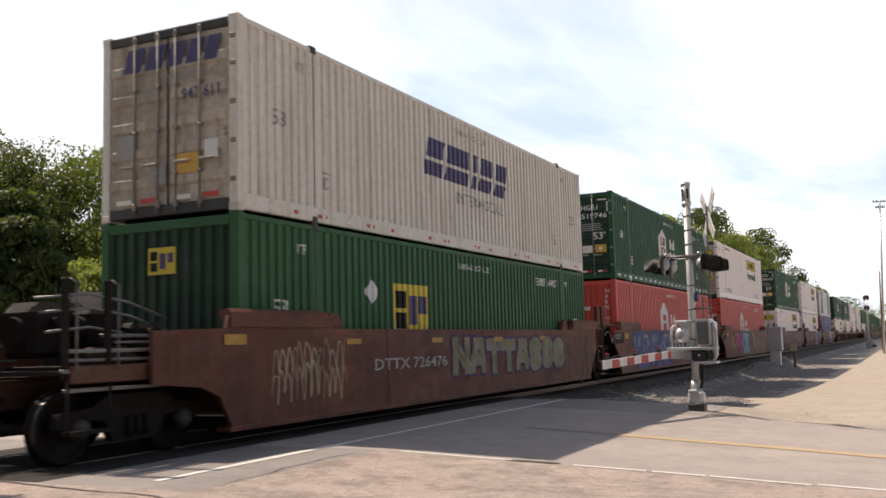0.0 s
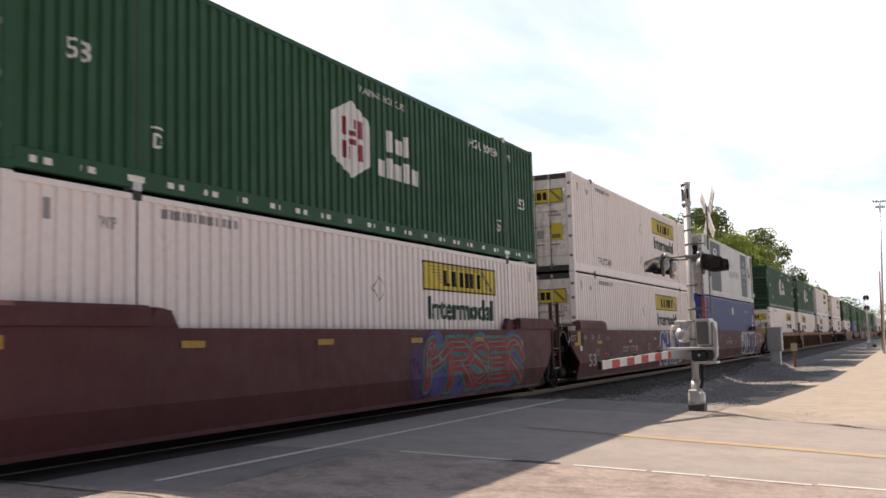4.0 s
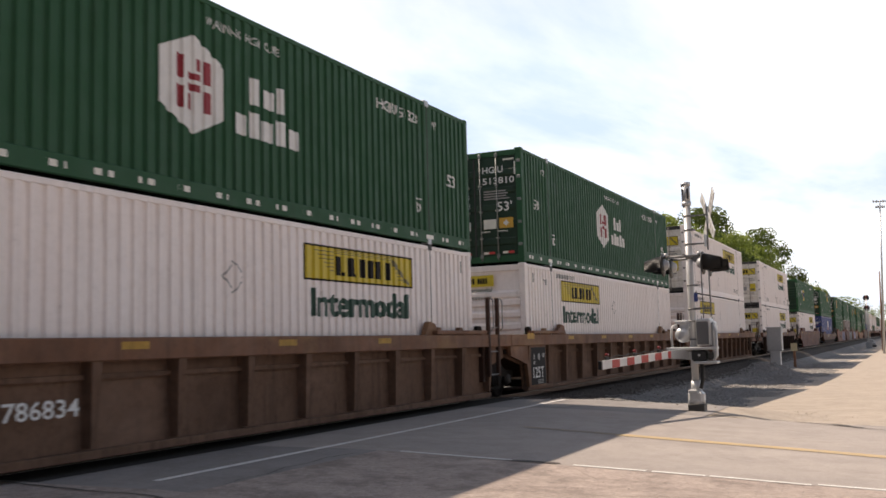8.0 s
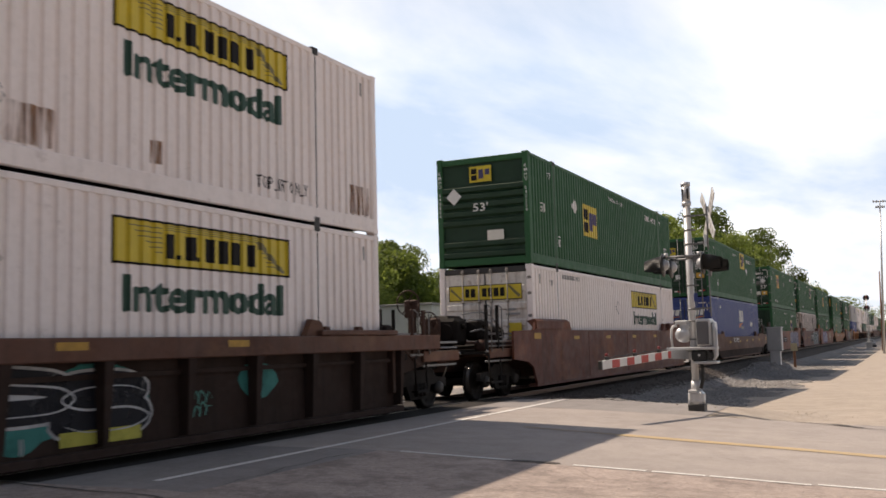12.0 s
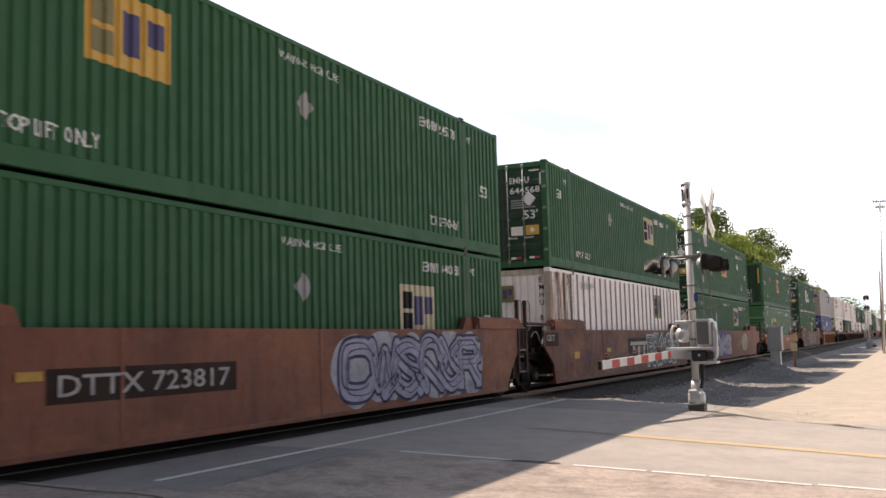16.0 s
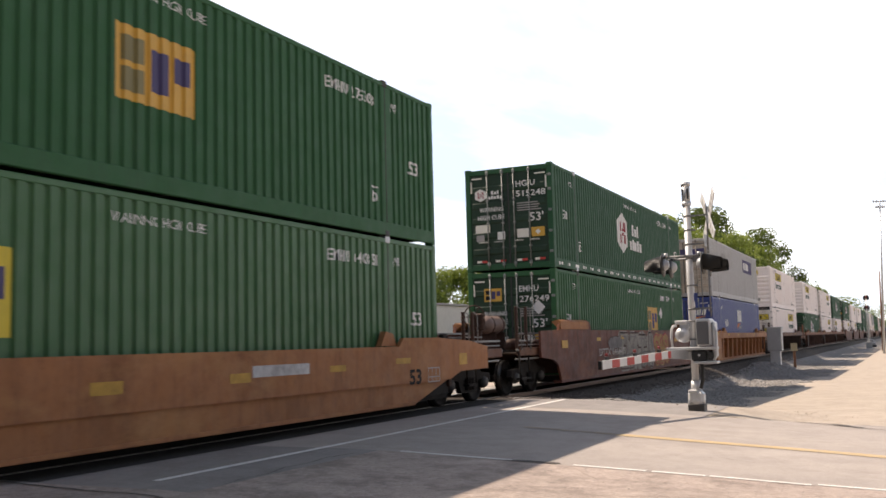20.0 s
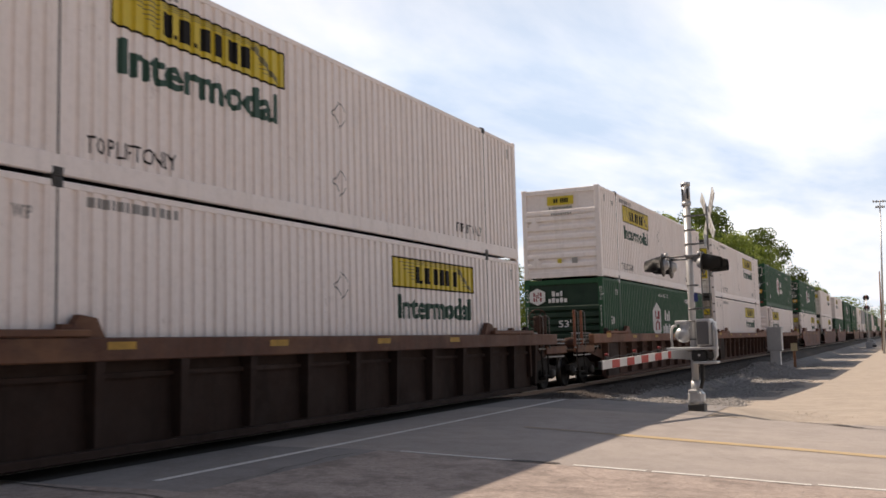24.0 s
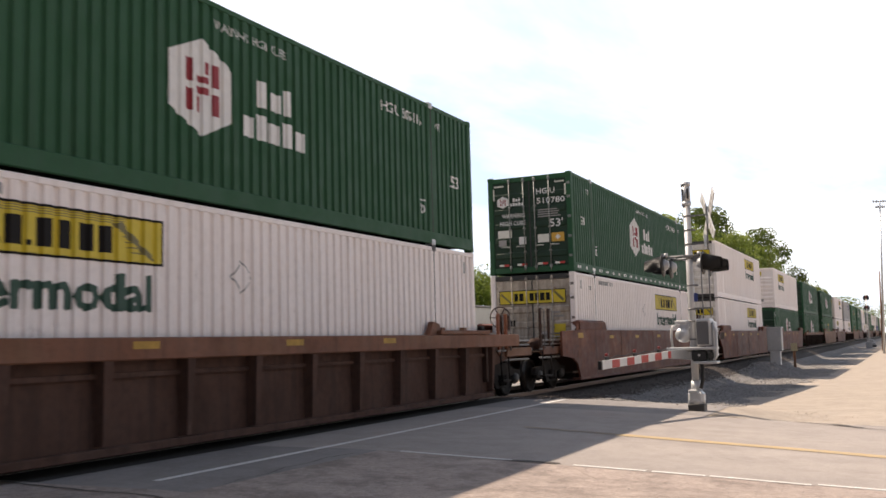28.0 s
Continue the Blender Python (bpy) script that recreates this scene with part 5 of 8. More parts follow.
def band(line, t, taper=False):
    """A stroke of half-width t along a line."""
    left, right, n = [], [], len(line)
    for i, p in enumerate(line):
        a, b = line[max(0, i - 1)], line[min(n - 1, i + 1)]
        d = Vector((b[0] - a[0], b[1] - a[1]))
        d = d.normalized() if d.length > 1e-6 else Vector((1, 0))
        k = t * (0.25 + 0.75 * math.sin(math.pi * (i + 0.6) / (n + 0.2)) if taper else 1.0)
        left.append((p[0] - d.y * k, p[1] + d.x * k))
        right.append((p[0] + d.y * k, p[1] - d.x * k))
    return left + right, [(i, i + 1, n + i + 1, n + i) for i in range(n - 1)]


def disc(p, ru, rv=None, k=8):
    if k == 4:
        return rect(p[0] - ru, p[0] + ru, p[1] - ru, p[1] + ru)
    return [(p[0] + ru * math.cos(i * math.tau / k + 0.39), p[1] + (rv or ru) * math.sin(i * math.tau / k + 0.39)) for i in range(k)], [tuple(range(k))]


def graffiti(car, seed, u0, u1, v0, v1, cols, text, at=1.524, crease=None):
    """A spray-painted piece: a cloud of colour, thick outlined strokes laid side by side, highlights, specks and runs. A digit is a form without a reading, '~' a thin scrawl, '*' a bare cloud."""
    rnd = random.Random(seed * 7 + 1)
    rim, fill, light, ground = cols
    v0 = v0 if at < 1.4 else max(v0, 0.27)
    n = len(text)
    w, hgt = (u1 - u0) / n, v1 - v0
    wild = any(ch in "123456" for ch in text)
    thick = min(0.19, w * (0.15 if wild else 0.175), hgt * 0.145)
    edging = 0.036 if ground == "teal" else 0.055

    def cloud(c, ru, rv):
        k = 11
        pts = [(c[0] + ru * math.cos(i * math.tau / k) * rnd.uniform(0.78, 1.15), c[1] + rv * math.sin(i * math.tau / k) * rnd.uniform(0.82, 1.1)) for i in range(k)]
        line = [(p[0], min(v1 + 0.02, max(v0, p[1]))) for p in smooth_line(pts, True, 4)[:-1]]
        return [c] + line, [(0, 1 + i, 1 + (i + 1) % len(line)) for i in range(len(line))]

    base, edge, body, low, glints = [], [], [], [], []
    for i, ch in enumerate(text):
        cu = u0 + (i + 0.5) * w
        for j in range(2):
            base.append(cloud((cu + rnd.uniform(-0.2, 0.2) * w, v0 + hgt * rnd.uniform(0.42, 0.58)), w * rnd.uniform(0.6, 0.8), hgt * rnd.uniform(0.45, 0.56)))
        if ch == "*":
            continue
        if ch == "+":                             # swollen overlapping forms with white glints
            for j in range(9):
                c, ru, rv = (cu + rnd.uniform(-0.5, 0.5) * w, v0 + hgt * rnd.uniform(0.45, 0.82)), w * rnd.uniform(0.14, 0.32), hgt * rnd.uniform(0.18, 0.32)
                blob = cloud(c, ru, rv)
                edge.append(([(c[0] + (p[0] - c[0]) * 1.12, c[1] + (p[1] - c[1]) * 1.12) for p in blob[0]], blob[1]))
                body.append(blob)
                tip = (c[0] + rnd.uniform(-0.4, 0.4) * ru, c[1] + rnd.uniform(0.2, 0.7) * rv)
                glints += [band([tip, (tip[0] + rnd.uniform(-0.12, 0.12), tip[1] - rnd.uniform(0.08, 0.2)), (tip[0] + rnd.uniform(-0.2, 0.2), tip[1] - 0.22)], 0.022, True), disc(tip, 0.03)]
            for j in range(2):
                a = (cu + rnd.uniform(-0.5, 0.5) * w, v0 + hgt * rnd.uniform(0.5, 0.7))
                edge.append(band([a, (a[0] + 0.1, a[1] - 0.25 * hgt), (a[0] + rnd.uniform(-0.2, 0.3), v0 + 0.05)], 0.12, True))
            continue
        if ch == "~":
            for j in range(2):                    # leaning loops in one quick line
                x, y = cu - w * 0.5 + rnd.uniform(-0.1, 0.1) * w, v0 + hgt * (0.30 + 0.34 * j + rnd.uniform(-0.06, 0.06))
                line = []
                for q in range(4):
                    line += [(x, y - hgt * rnd.uniform(0.10, 0.28)), (x + w * 0.10, y + hgt * rnd.uniform(0.08, 0.30)), (x + w * rnd.uniform(0.20, 0.30), y + hgt * rnd.uniform(-0.04, 0.16))]
                    x += w * rnd.uniform(0.20, 0.32)
                glints.append(band(smooth_line(line, False), rnd.uniform(0.011, 0.020), True))
            continue
        lean, tip, foot = rnd.uniform(-0.07, 0.10), rnd.uniform(0.0, 0.08) * hgt, rnd.uniform(0.0, 0.08) * hgt
        side = thick + edging * 0.8
        over = 0.16 * w if wild else 0.0          # wild forms lock into one another
        strokes = []
        for chain in GLYPHS[ch].split("|"):
            pts = []
            for q in chain.split():
                a, b = "abcde".index(q[0]) / 4, int(q[1]) / 6
                pts.append((u0 + i * w - over + side * 0.8 + a * (w + 2 * over - side * 1.6) + lean * (b - 0.5) * hgt * 0.5, v0 + side + foot + b * (hgt - 2 * side - tip - foot)))
            strokes.append(smooth_line(pts, False, 4) if ch in ROUND else [p for a, b in zip(pts, pts[1:]) for p in (a, tuple((x + y) / 2 for x, y in zip(a, b)))] + [pts[-1]])
        for line in strokes:
            step, k = (2, 4) if ch not in ROUND else (2, 8)
            edge += [band(line, thick + edging)] + [disc(p, thick + edging, None, k) for p in line[::step] + [line[-1]]]
            body += [band(line, thick)] + [disc(p, thick, None, k) for p in line[::step] + [line[-1]]]
            low += [rect(p[0] - thick * 0.85, p[0] + thick * 0.85, v0 + edging, v0 + edging + 0.16) for p in line if p[1] < v0 + hgt * 0.30]
            if not (ground == "teal" or ground == "white"):
                glints.append(band([(a - thick * 0.45, b + thick * 0.45) for a, b in line], thick * 0.13, True))
            if wild:
                glints.append(band([(a + thick * 0.6, b - thick * 0.3) for a, b in line], thick * 0.10, True))
            if ch in "123456":
                for j in range(4):
                    glints.append(disc(rnd.choice(line), thick * rnd.uniform(0.12, 0.4)))
        for j in range(2):                       # runs of paint
            x = cu + rnd.uniform(-0.5, 0.5) * w
            edge.append(band([(x, v0 + hgt * 0.2), (x + 0.008, v0 + hgt * 0.08), (x, v0 + rnd.uniform(0.0, 0.05))], 0.010, True))
    if "~" in text:
        spray("graffiti", (seed, "lines"), glints, SPRAY[light], car, at, "thin worn spray-painted strokes", crease)
        return
    g = spray("graffiti", (seed, "base"), base, SPRAY[ground], car, at, "weathered spray-painted piece in several colours", crease) if ground else None
    if not edge:
        return
    e = spray("graffiti" if g is None else "spray_outline", (seed, "edge"), edge, SPRAY[rim], g or car, at + 0.004, "" if g else "weathered spray-painted letters", crease)
    g = g or e
    spray("spray_fill", (seed, "body"), body, SPRAY[fill], g, at + 0.009, "", crease)
    if low and "lemon" in light:
        spray("spray_fill", (seed, "low"), low, SPRAY["lemon"], g, at + 0.015, "", crease)
    if glints:
        spray("spray_highlight", (seed, "lines"), glints, SPRAY["white" if "lemon" in light else light], g, at + 0.018, "", crease)


def rib_build(bm, s):
    """An upright stiffener, wide and deep above, narrow below."""
    lo = [bm.verts.new((s * x, y, 0.24)) for x, y in ((1.33, -0.035), (1.47, -0.035), (1.47, 0.035), (1.33, 0.035))]
    hi = [bm.verts.new((s * x, y, 1.20)) for x, y in ((1.33, -0.075), (1.525, -0.075), (1.525, 0.075), (1.33, 0.075))]
    for i in range(4):
        bm.faces.new((lo[i], lo[(i + 1) % 4], hi[(i + 1) % 4], hi[i]))
    bmesh.ops.recalc_face_normals(bm, faces=bm.faces)


def creased(bm, s):
    """Folds the lower part of a side wall inwards along a level line."""
    bmesh.ops.bisect_plane(bm, geom=bm.verts[:] + bm.edges[:] + bm.faces[:], plane_co=(0, 0, CREASE), plane_no=(0, 0, 1), dist=1e-5)
    for v in bm.verts:
        v.co.x -= s * max(0.0, CREASE - v.co.z) * SLANT


def well_car(spec):
    """A well for one stack. style A: smooth sides; B: ribbed sides; C: low stepped sides."""
    style, mat, f, r = spec["style"], spec["mat"], spec["front"], spec["rear"]
    # recessed sheets take a darker copy of the car's paint as painted shade
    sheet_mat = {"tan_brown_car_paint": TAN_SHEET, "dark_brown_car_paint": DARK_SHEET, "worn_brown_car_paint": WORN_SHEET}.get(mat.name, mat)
    words_ = {"A": "smooth-sided", "B": "rib-sided", "C": "low-sided"}[style]
    tone = {"brown_car_paint": "rust brown", "russet_car_paint": "russet", "orange_brown_car_paint": "orange brown", "tan_brown_car_paint": "tan brown", "dark_brown_car_paint": "dark brown", "worn_brown_car_paint": "worn brown", "maroon_car_paint": "dark maroon"}[mat.name]
    car = tagged(new("well_car"), f"{tone} {words_} steel well car{spec.get('note', '')}", "rail car", "well cars of the train")
    a, b = (-1.62 if f == "art" else -1.95), (LEN + 1.62 if r == "art" else LEN + 1.95)
    if style == "A":                                   # a smooth side stops short at the joint between two wells
        a, b = (-1.28 if f == "art" else a), (LEN + 0.46 if r == "art" else b)
    for s in (-1, 1):
        key = (style, s, f, r)
        if style == "A":
            nose = {"end": [(1.95, 0.90), (1.05, 0.82), (0.68, 0.68), (0.42, 0.24)], "art": [(1.28, 1.17), (1.22, 1.14), (0.57, 0.70), (0.50, 0.24)], "joint": [(0.46, 1.22), (0.20, 0.95), (-0.15, 0.62), (-0.42, 0.24)]}
            front, rear = [(-d, z) for d, z in nose[f]], [(LEN + d, z) for d, z in nose["joint" if r == "art" else r]]
            tail = [(LEN + 0.46, 1.80)] if r == "art" else [(LEN + 0.48, 1.83), (LEN + 0.55, 1.58), (b, 1.55)]
            pts = [(a, 1.55), (-0.55, 1.58), (-0.48, 1.83), (1.92, 1.83), (2.1, 1.58), (14.05, 1.58), (14.23, 1.83)] + tail + rear + front[::-1]
            put("side_wall", shared(("side_a", mat is MAROON) + key, mat, lambda bm: (prism(bm, pts, *sorted((s * 1.46, s * 1.52))), mat is MAROON and creased(bm, s))), car)
            put("bottom_flange", shared(("flange_a", mat is MAROON) + key, mat, lambda bm: box(bm, *sorted((s * 1.30, s * (1.41 if mat is MAROON else 1.54))), -0.5, LEN - 0.4 if r == "art" else LEN + 0.5, 0.20, 0.27, 0.01)), car)
            if f == "art" and spec.get("gear") != "far":
                put("top_plate", shared(("top_plate", s), POST, lambda bm: box(bm, *sorted((s * 1.24, s * 1.45)), -2.15, -0.5, 1.70, 1.76, 0.012)), car)
                if s > 0:
                    put("hose", shared("joint_hose", GRAB, lambda bm: pipe(bm, smooth_line([(1.40, -1.85, 1.40), (1.44, -1.80, 1.52), (1.47, -1.62, 1.50), (1.48, -1.45, 1.28), (1.46, -1.2, 1.16)], False, 4), 0.016)), car)
                    put("handle", shared("joint_handle", GRAB, lambda bm: pipe(bm, [(1.47, -1.46, 1.16), (1.51, -1.44, 1.18), (1.51, -1.30, 1.40), (1.47, -1.24, 1.40)], 0.013)), car)
                    # added black panel that stands for the shade in the open joint
                    put("inner_panel", shared("joint_gap_panel", IRON, lambda bm: prism(bm, [(-2.2, 0.98), (-0.9, 0.80), (-0.4, 0.6), (-0.4, 1.69), (-2.1, 1.69)], 1.10, 1.16)), car)
                    put("stencil_field", shared("joint_number_field", DARK_SHEET, lambda bm: box(bm, 1.5205, 1.5235, -1.18, -0.16, 1.16, 1.50)), car, "dark field behind the stencilled figures")
                    put("truck_bar", shared("joint_truck_bar", GRAB, lambda bm: rod(bm, (1.22, -2.9, 0.92), (1.22, -1.75, 0.94), 0.02, 6)), car)
            for y0, y1, nm in ((-0.5, 1.95, "f"), (14.2, LEN + (0.44 if r == "art" else 0.5), "r" + r)):
                put("shoulder", shared(("shoulder", nm, s), spec.get("worn_shoulder", mat), lambda bm: prism(bm, [(1.30, 1.80), (1.49, 1.855), (1.56, 1.80), (1.56, 1.60), (1.50, 1.60)] if s > 0 else [(-1.30, 1.80), (-1.50, 1.60), (-1.56, 1.60), (-1.56, 1.80), (-1.49, 1.855)], y0, y1, "y")), car)
            for y in () if mat is MAROON else (3.9, 8.1, 12.2):
                put("seam", shared(("seam_a", s, y), mat, lambda bm: box(bm, *sorted((s * 1.52, s * 1.527)), y - 0.03, y + 0.03, 0.28, 1.57)), car)
        elif style == "B":
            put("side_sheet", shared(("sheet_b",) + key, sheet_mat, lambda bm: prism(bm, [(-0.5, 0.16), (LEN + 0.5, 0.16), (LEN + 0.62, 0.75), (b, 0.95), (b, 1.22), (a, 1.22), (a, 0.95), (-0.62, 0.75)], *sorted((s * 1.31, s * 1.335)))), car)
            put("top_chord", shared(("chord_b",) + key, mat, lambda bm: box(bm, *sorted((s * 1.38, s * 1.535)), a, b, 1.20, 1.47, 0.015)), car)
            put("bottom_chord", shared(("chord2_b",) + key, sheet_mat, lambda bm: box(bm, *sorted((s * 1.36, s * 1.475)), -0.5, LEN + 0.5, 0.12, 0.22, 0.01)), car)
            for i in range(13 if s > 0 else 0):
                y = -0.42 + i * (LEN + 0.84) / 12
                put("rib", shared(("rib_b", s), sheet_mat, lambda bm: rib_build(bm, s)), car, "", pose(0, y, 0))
            if s > 0 and spec.get("gear") != "far":
                put("inner_rail", shared("inner_rail_b", sheet_mat, lambda bm: box(bm, 1.335, 1.39, -0.45, LEN + 0.45, 1.0, 1.06)), car)
                for y0 in (-0.2, 13.9):
                    put("cap_plate", shared(("cap_plate", y0), mat, lambda bm: box(bm, 1.31, 1.55, y0, y0 + 2.45, 1.475, 1.56, 0.015)), car)
                # on worn cars the joint's shade is painted as a near-black panel
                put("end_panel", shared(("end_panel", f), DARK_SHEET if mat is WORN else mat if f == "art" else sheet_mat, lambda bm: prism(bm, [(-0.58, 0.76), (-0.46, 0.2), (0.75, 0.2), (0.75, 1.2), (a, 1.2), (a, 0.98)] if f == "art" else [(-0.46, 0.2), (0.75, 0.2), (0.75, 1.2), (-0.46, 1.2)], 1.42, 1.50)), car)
            for y in (0.9, 1.98, 14.17, 15.2):
                put("bracket", shared(("bracket_b", s), mat, lambda bm: prism(bm, [(-0.12, 1.47), (0.12, 1.47), (0.06, 1.62), (-0.06, 1.62)], *sorted((s * 1.36, s * 1.46)))), car, "", pose(0, y, 0))
        else:
            pts = [(a, 0.76), (a, 1.22), (-1.0, 1.35), (0.5, 1.42), (1.9, 1.42), (2.05, 1.27), (14.1, 1.27), (14.25, 1.42), (15.65, 1.42), (17.15, 1.35), (b, 1.22), (b, 0.76), (16.7, 0.74), (16.2, 0.60), (-0.05, 0.60), (-0.55, 0.74)]
            put("side_wall", shared(("side_c",) + key, mat, lambda bm: prism(bm, pts, *sorted((s * 1.46, s * 1.53)))), car)
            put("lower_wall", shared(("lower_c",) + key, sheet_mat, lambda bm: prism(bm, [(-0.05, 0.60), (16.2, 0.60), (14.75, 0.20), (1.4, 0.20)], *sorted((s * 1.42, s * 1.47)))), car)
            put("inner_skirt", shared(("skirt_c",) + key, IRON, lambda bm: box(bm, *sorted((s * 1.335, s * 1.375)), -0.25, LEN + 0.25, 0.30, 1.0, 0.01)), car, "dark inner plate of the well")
            put("lower_flange", shared(("flange_c",) + key, mat, lambda bm: box(bm, *sorted((s * 1.38, s * 1.50)), 1.4, 14.75, 0.19, 0.25, 0.01)), car)
        for y in () if spec.get("gear") == "far" else (-0.1, LEN + 0.1):
            put("guide", shared(("guide", s, y, style), IRON, lambda bm: box(bm, *sorted((s * 1.31, s * 1.42)), y - 0.12, y + 0.12, 1.2, 1.66 if style != "C" else 1.5, 0.03)), car)
        for y in () if spec.get("gear") == "far" else (1.98, 14.17):
            h = {"A": 1.58, "B": 1.47, "C": 1.28}[style]
            put("lock_box", shared(("lock_box", s, style), mat, lambda bm: prism(bm, [(-0.28, h), (0.28, h), (0.16, h + 0.22), (-0.10, h + 0.26)], *sorted((s * 1.33, s * 1.44)))), car, "", pose(0, y + (0.3 if y < 8 else -0.3), 0))
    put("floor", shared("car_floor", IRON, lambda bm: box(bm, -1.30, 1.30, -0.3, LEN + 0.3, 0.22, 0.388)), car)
    car_end(car, mat, 0.0, -1, f, spec.get("gear", "both"), (2.50, 0.63, 2.14))
    car_end(car, mat, LEN, 1, r, spec.get("gear2", "none"), (1.14, 0.46, 1.95), spec.get("ladder", POST))
    truck(car, -1.80, spec.get("gear") == "far")
    if r == "end":
        truck(car, LEN + 1.80, spec.get("gear") == "far")
    for i, (u0, u1, v0, v1) in enumerate(spec.get("yellow", ((-0.02, 0.40, 1.31, 1.47) if f == "art" and style == "A" else (-0.62, -0.14, 1.36, 1.50), (2.5, 2.95, 1.33, 1.42), (5.6, 6.05, 1.33, 1.42), (8.7, 9.15, 1.33, 1.42), (11.6, 12.05, 1.33, 1.42)))):
        side_marking(car, ("yl", u0, u1, v0), rect(u0, u1, v0, v1), L_WORNY, 1.538 if style == "B" else 1.536, "reflector", "yellow reflector strip")
    if mat is MAROON and f == "art":                  # stencilled load figures at both ends of the side
        side_marking(car, "figures", joined([words("45", u, 1.30, 0.15, 0.22) for u in (14.62, 15.12)] + [words("53", 15.8, 1.30, 0.15, 0.22)] + [rect(u + 0.27, u + 0.30, 1.28, 1.46) for u in (14.62, 15.12, 15.8)] + [words("53", u, 1.32, 0.12, 0.2) for u in (-0.1, 0.62, 1.25)]), L_STENCIL, 1.534, "lettering")
        side_marking(car, "small_text", joined([small_print(14.76, 15.75, 0.80, 1.13, 5, 3), small_print(14.71, 15.44, 0.47, 0.66, 3, 5), small_print(0.95, 1.48, 0.84, 1.06, 4, 6), small_print(2.1, 2.5, 1.28, 1.40, 2, 7)]), L_FAINT, 1.5345, "data_block")
        for k, q in enumerate(((14.12, 14.59, 1.16, 1.26), (16.17, 16.4, 1.18, 1.40), (16.17, 16.4, 0.88, 1.08))):
            side_marking(car, ("end_yellow", k), rect(*q), L_AMBER, 1.536, "reflector", "yellow reflector strip")
        side_marking(car, "white_tag", rect(-0.5, -0.34, 1.0, 1.14), L_WHITE, 1.536, "tag")
    for text, u, v, h, w in spec.get("text", ()):
        side_marking(car, ("tx", text, u, v), words(text, u, v, h, w), L_WHITE if style != "A" else L_STENCIL, 1.506 if style == "B" else 1.534, "lettering")
    for k, args in enumerate(spec.get("spray", ())):
        graffiti(car, *args, **({"at": 1.345} if style == "B" else {"crease": CREASE} if mat is MAROON else {}))
    for u, v in spec.get("plates", ()):                  # a black figure and a cage of white small print
        side_marking(car, ("figure", u), words("53", u, v, 0.27, 0.48, 0.03), L_BLACK, 1.534, "lettering")
        side_marking(car, ("cage", u), joined([ring(u + 0.75, u + 1.26, v, v + 0.28, 0.022), rect(u + 0.75, u + 1.26, v + 0.09, v + 0.11), rect(u + 0.92, u + 0.94, v, v + 0.28), rect(u + 1.08, u + 1.10, v, v + 0.28)]), L_STENCIL, 1.534, "data_block")
    for u, v, w, h in spec.get("bars", ()):              # a slanting white mark of three wide shapes crossed by thin lines
        k = w / 3
        shapes = [rect(u, u + w, v + h * 0.74, v + h, 0.05)] + [rect(u + (i + 0.3) * k, u + (i + 0.68) * k, v, v + h * 0.70, 0.08) for i in range(3)]
        shapes += [rect(u + 0.72 * k, u + 2.28 * k, v + h * z, v + h * (z + 0.035)) for z in (0.28, 0.42, 0.56)]
        side_marking(car, ("bars", u), joined(shapes), L_STENCIL, 1.533, "emblem_mark", "slanting white mark")
    for u0, u1, v0, v1, col in spec.get("patches", ()):
        side_marking(car, ("pt", u0, v0), rect(u0, u1, v0, v1), col, {"A": 1.523, "B": 1.503, "C": 1.534}[style], "patch")
        if style == "B":
            badge = [(0.22 + 0.085 * math.cos(i * math.tau / 14), 0.92 + 0.085 * math.sin(i * math.tau / 14)) for i in range(14)]
            side_marking(car, ("badge", u0), joined([poly(badge), rect(-0.16, -0.08, 0.86, 0.98), rect(-0.17, -0.05, 0.74, 0.82), rect(0.46, 0.62, 0.90, 1.0)] + [rect(0.1, 0.5, 0.27 + 0.04 * i, 0.29 + 0.04 * i) for i in range(3)]), L_GREY, 1.507, "data_block")
    return car

# ---- ground ----
def smooth(a, b, x):
    t = np.clip((x - a) / (b - a), 0, 1)
    return t * t * (3 - 2 * t)


FLOOR_Y = (17.6, 19.3, 24.0, 28.0, 31.6, 36.0, 42.0, 52.0, 61.0, 120.0)       # the lot sinks away from the road
FLOOR_Z = (-0.36, -0.40, -0.46, -0.53, -0.60, -0.69, -0.79, -0.88, -0.92, -0.95)


def ground_z(x, y):
    """The road humps over the track; past it the ballast bank falls to the lower lot."""
    x, y = np.asarray(x, float), np.asarray(y, float)
    road = -0.047 * np.clip(np.abs(x) - 3.3, 0, 7.2)
    floor = np.where(x > 0, np.interp(y, FLOOR_Y, FLOOR_Z), -0.40)
    down = np.interp(np.abs(x), (1.6, 2.0, 2.45, 2.9, 3.4), (0.0, 0.24, 0.54, 0.84, 1.0))
    bank = -0.12 * (1 - down) + floor * down
    bank = bank + 0.62 * np.exp(-((x - 3.1) / 0.85) ** 2 - ((y - 54.5) / 2.8) ** 2)
    off = np.maximum(smooth(20.4, 23.5, y), smooth(1.5, 0.0, y) * smooth(4.6, 3.6, np.abs(x)))
    off = np.maximum(off, smooth(17.6, 19.6, y) * smooth(6.2, 8.2, np.abs(x)))
    return road * (1 - off) + off * bank


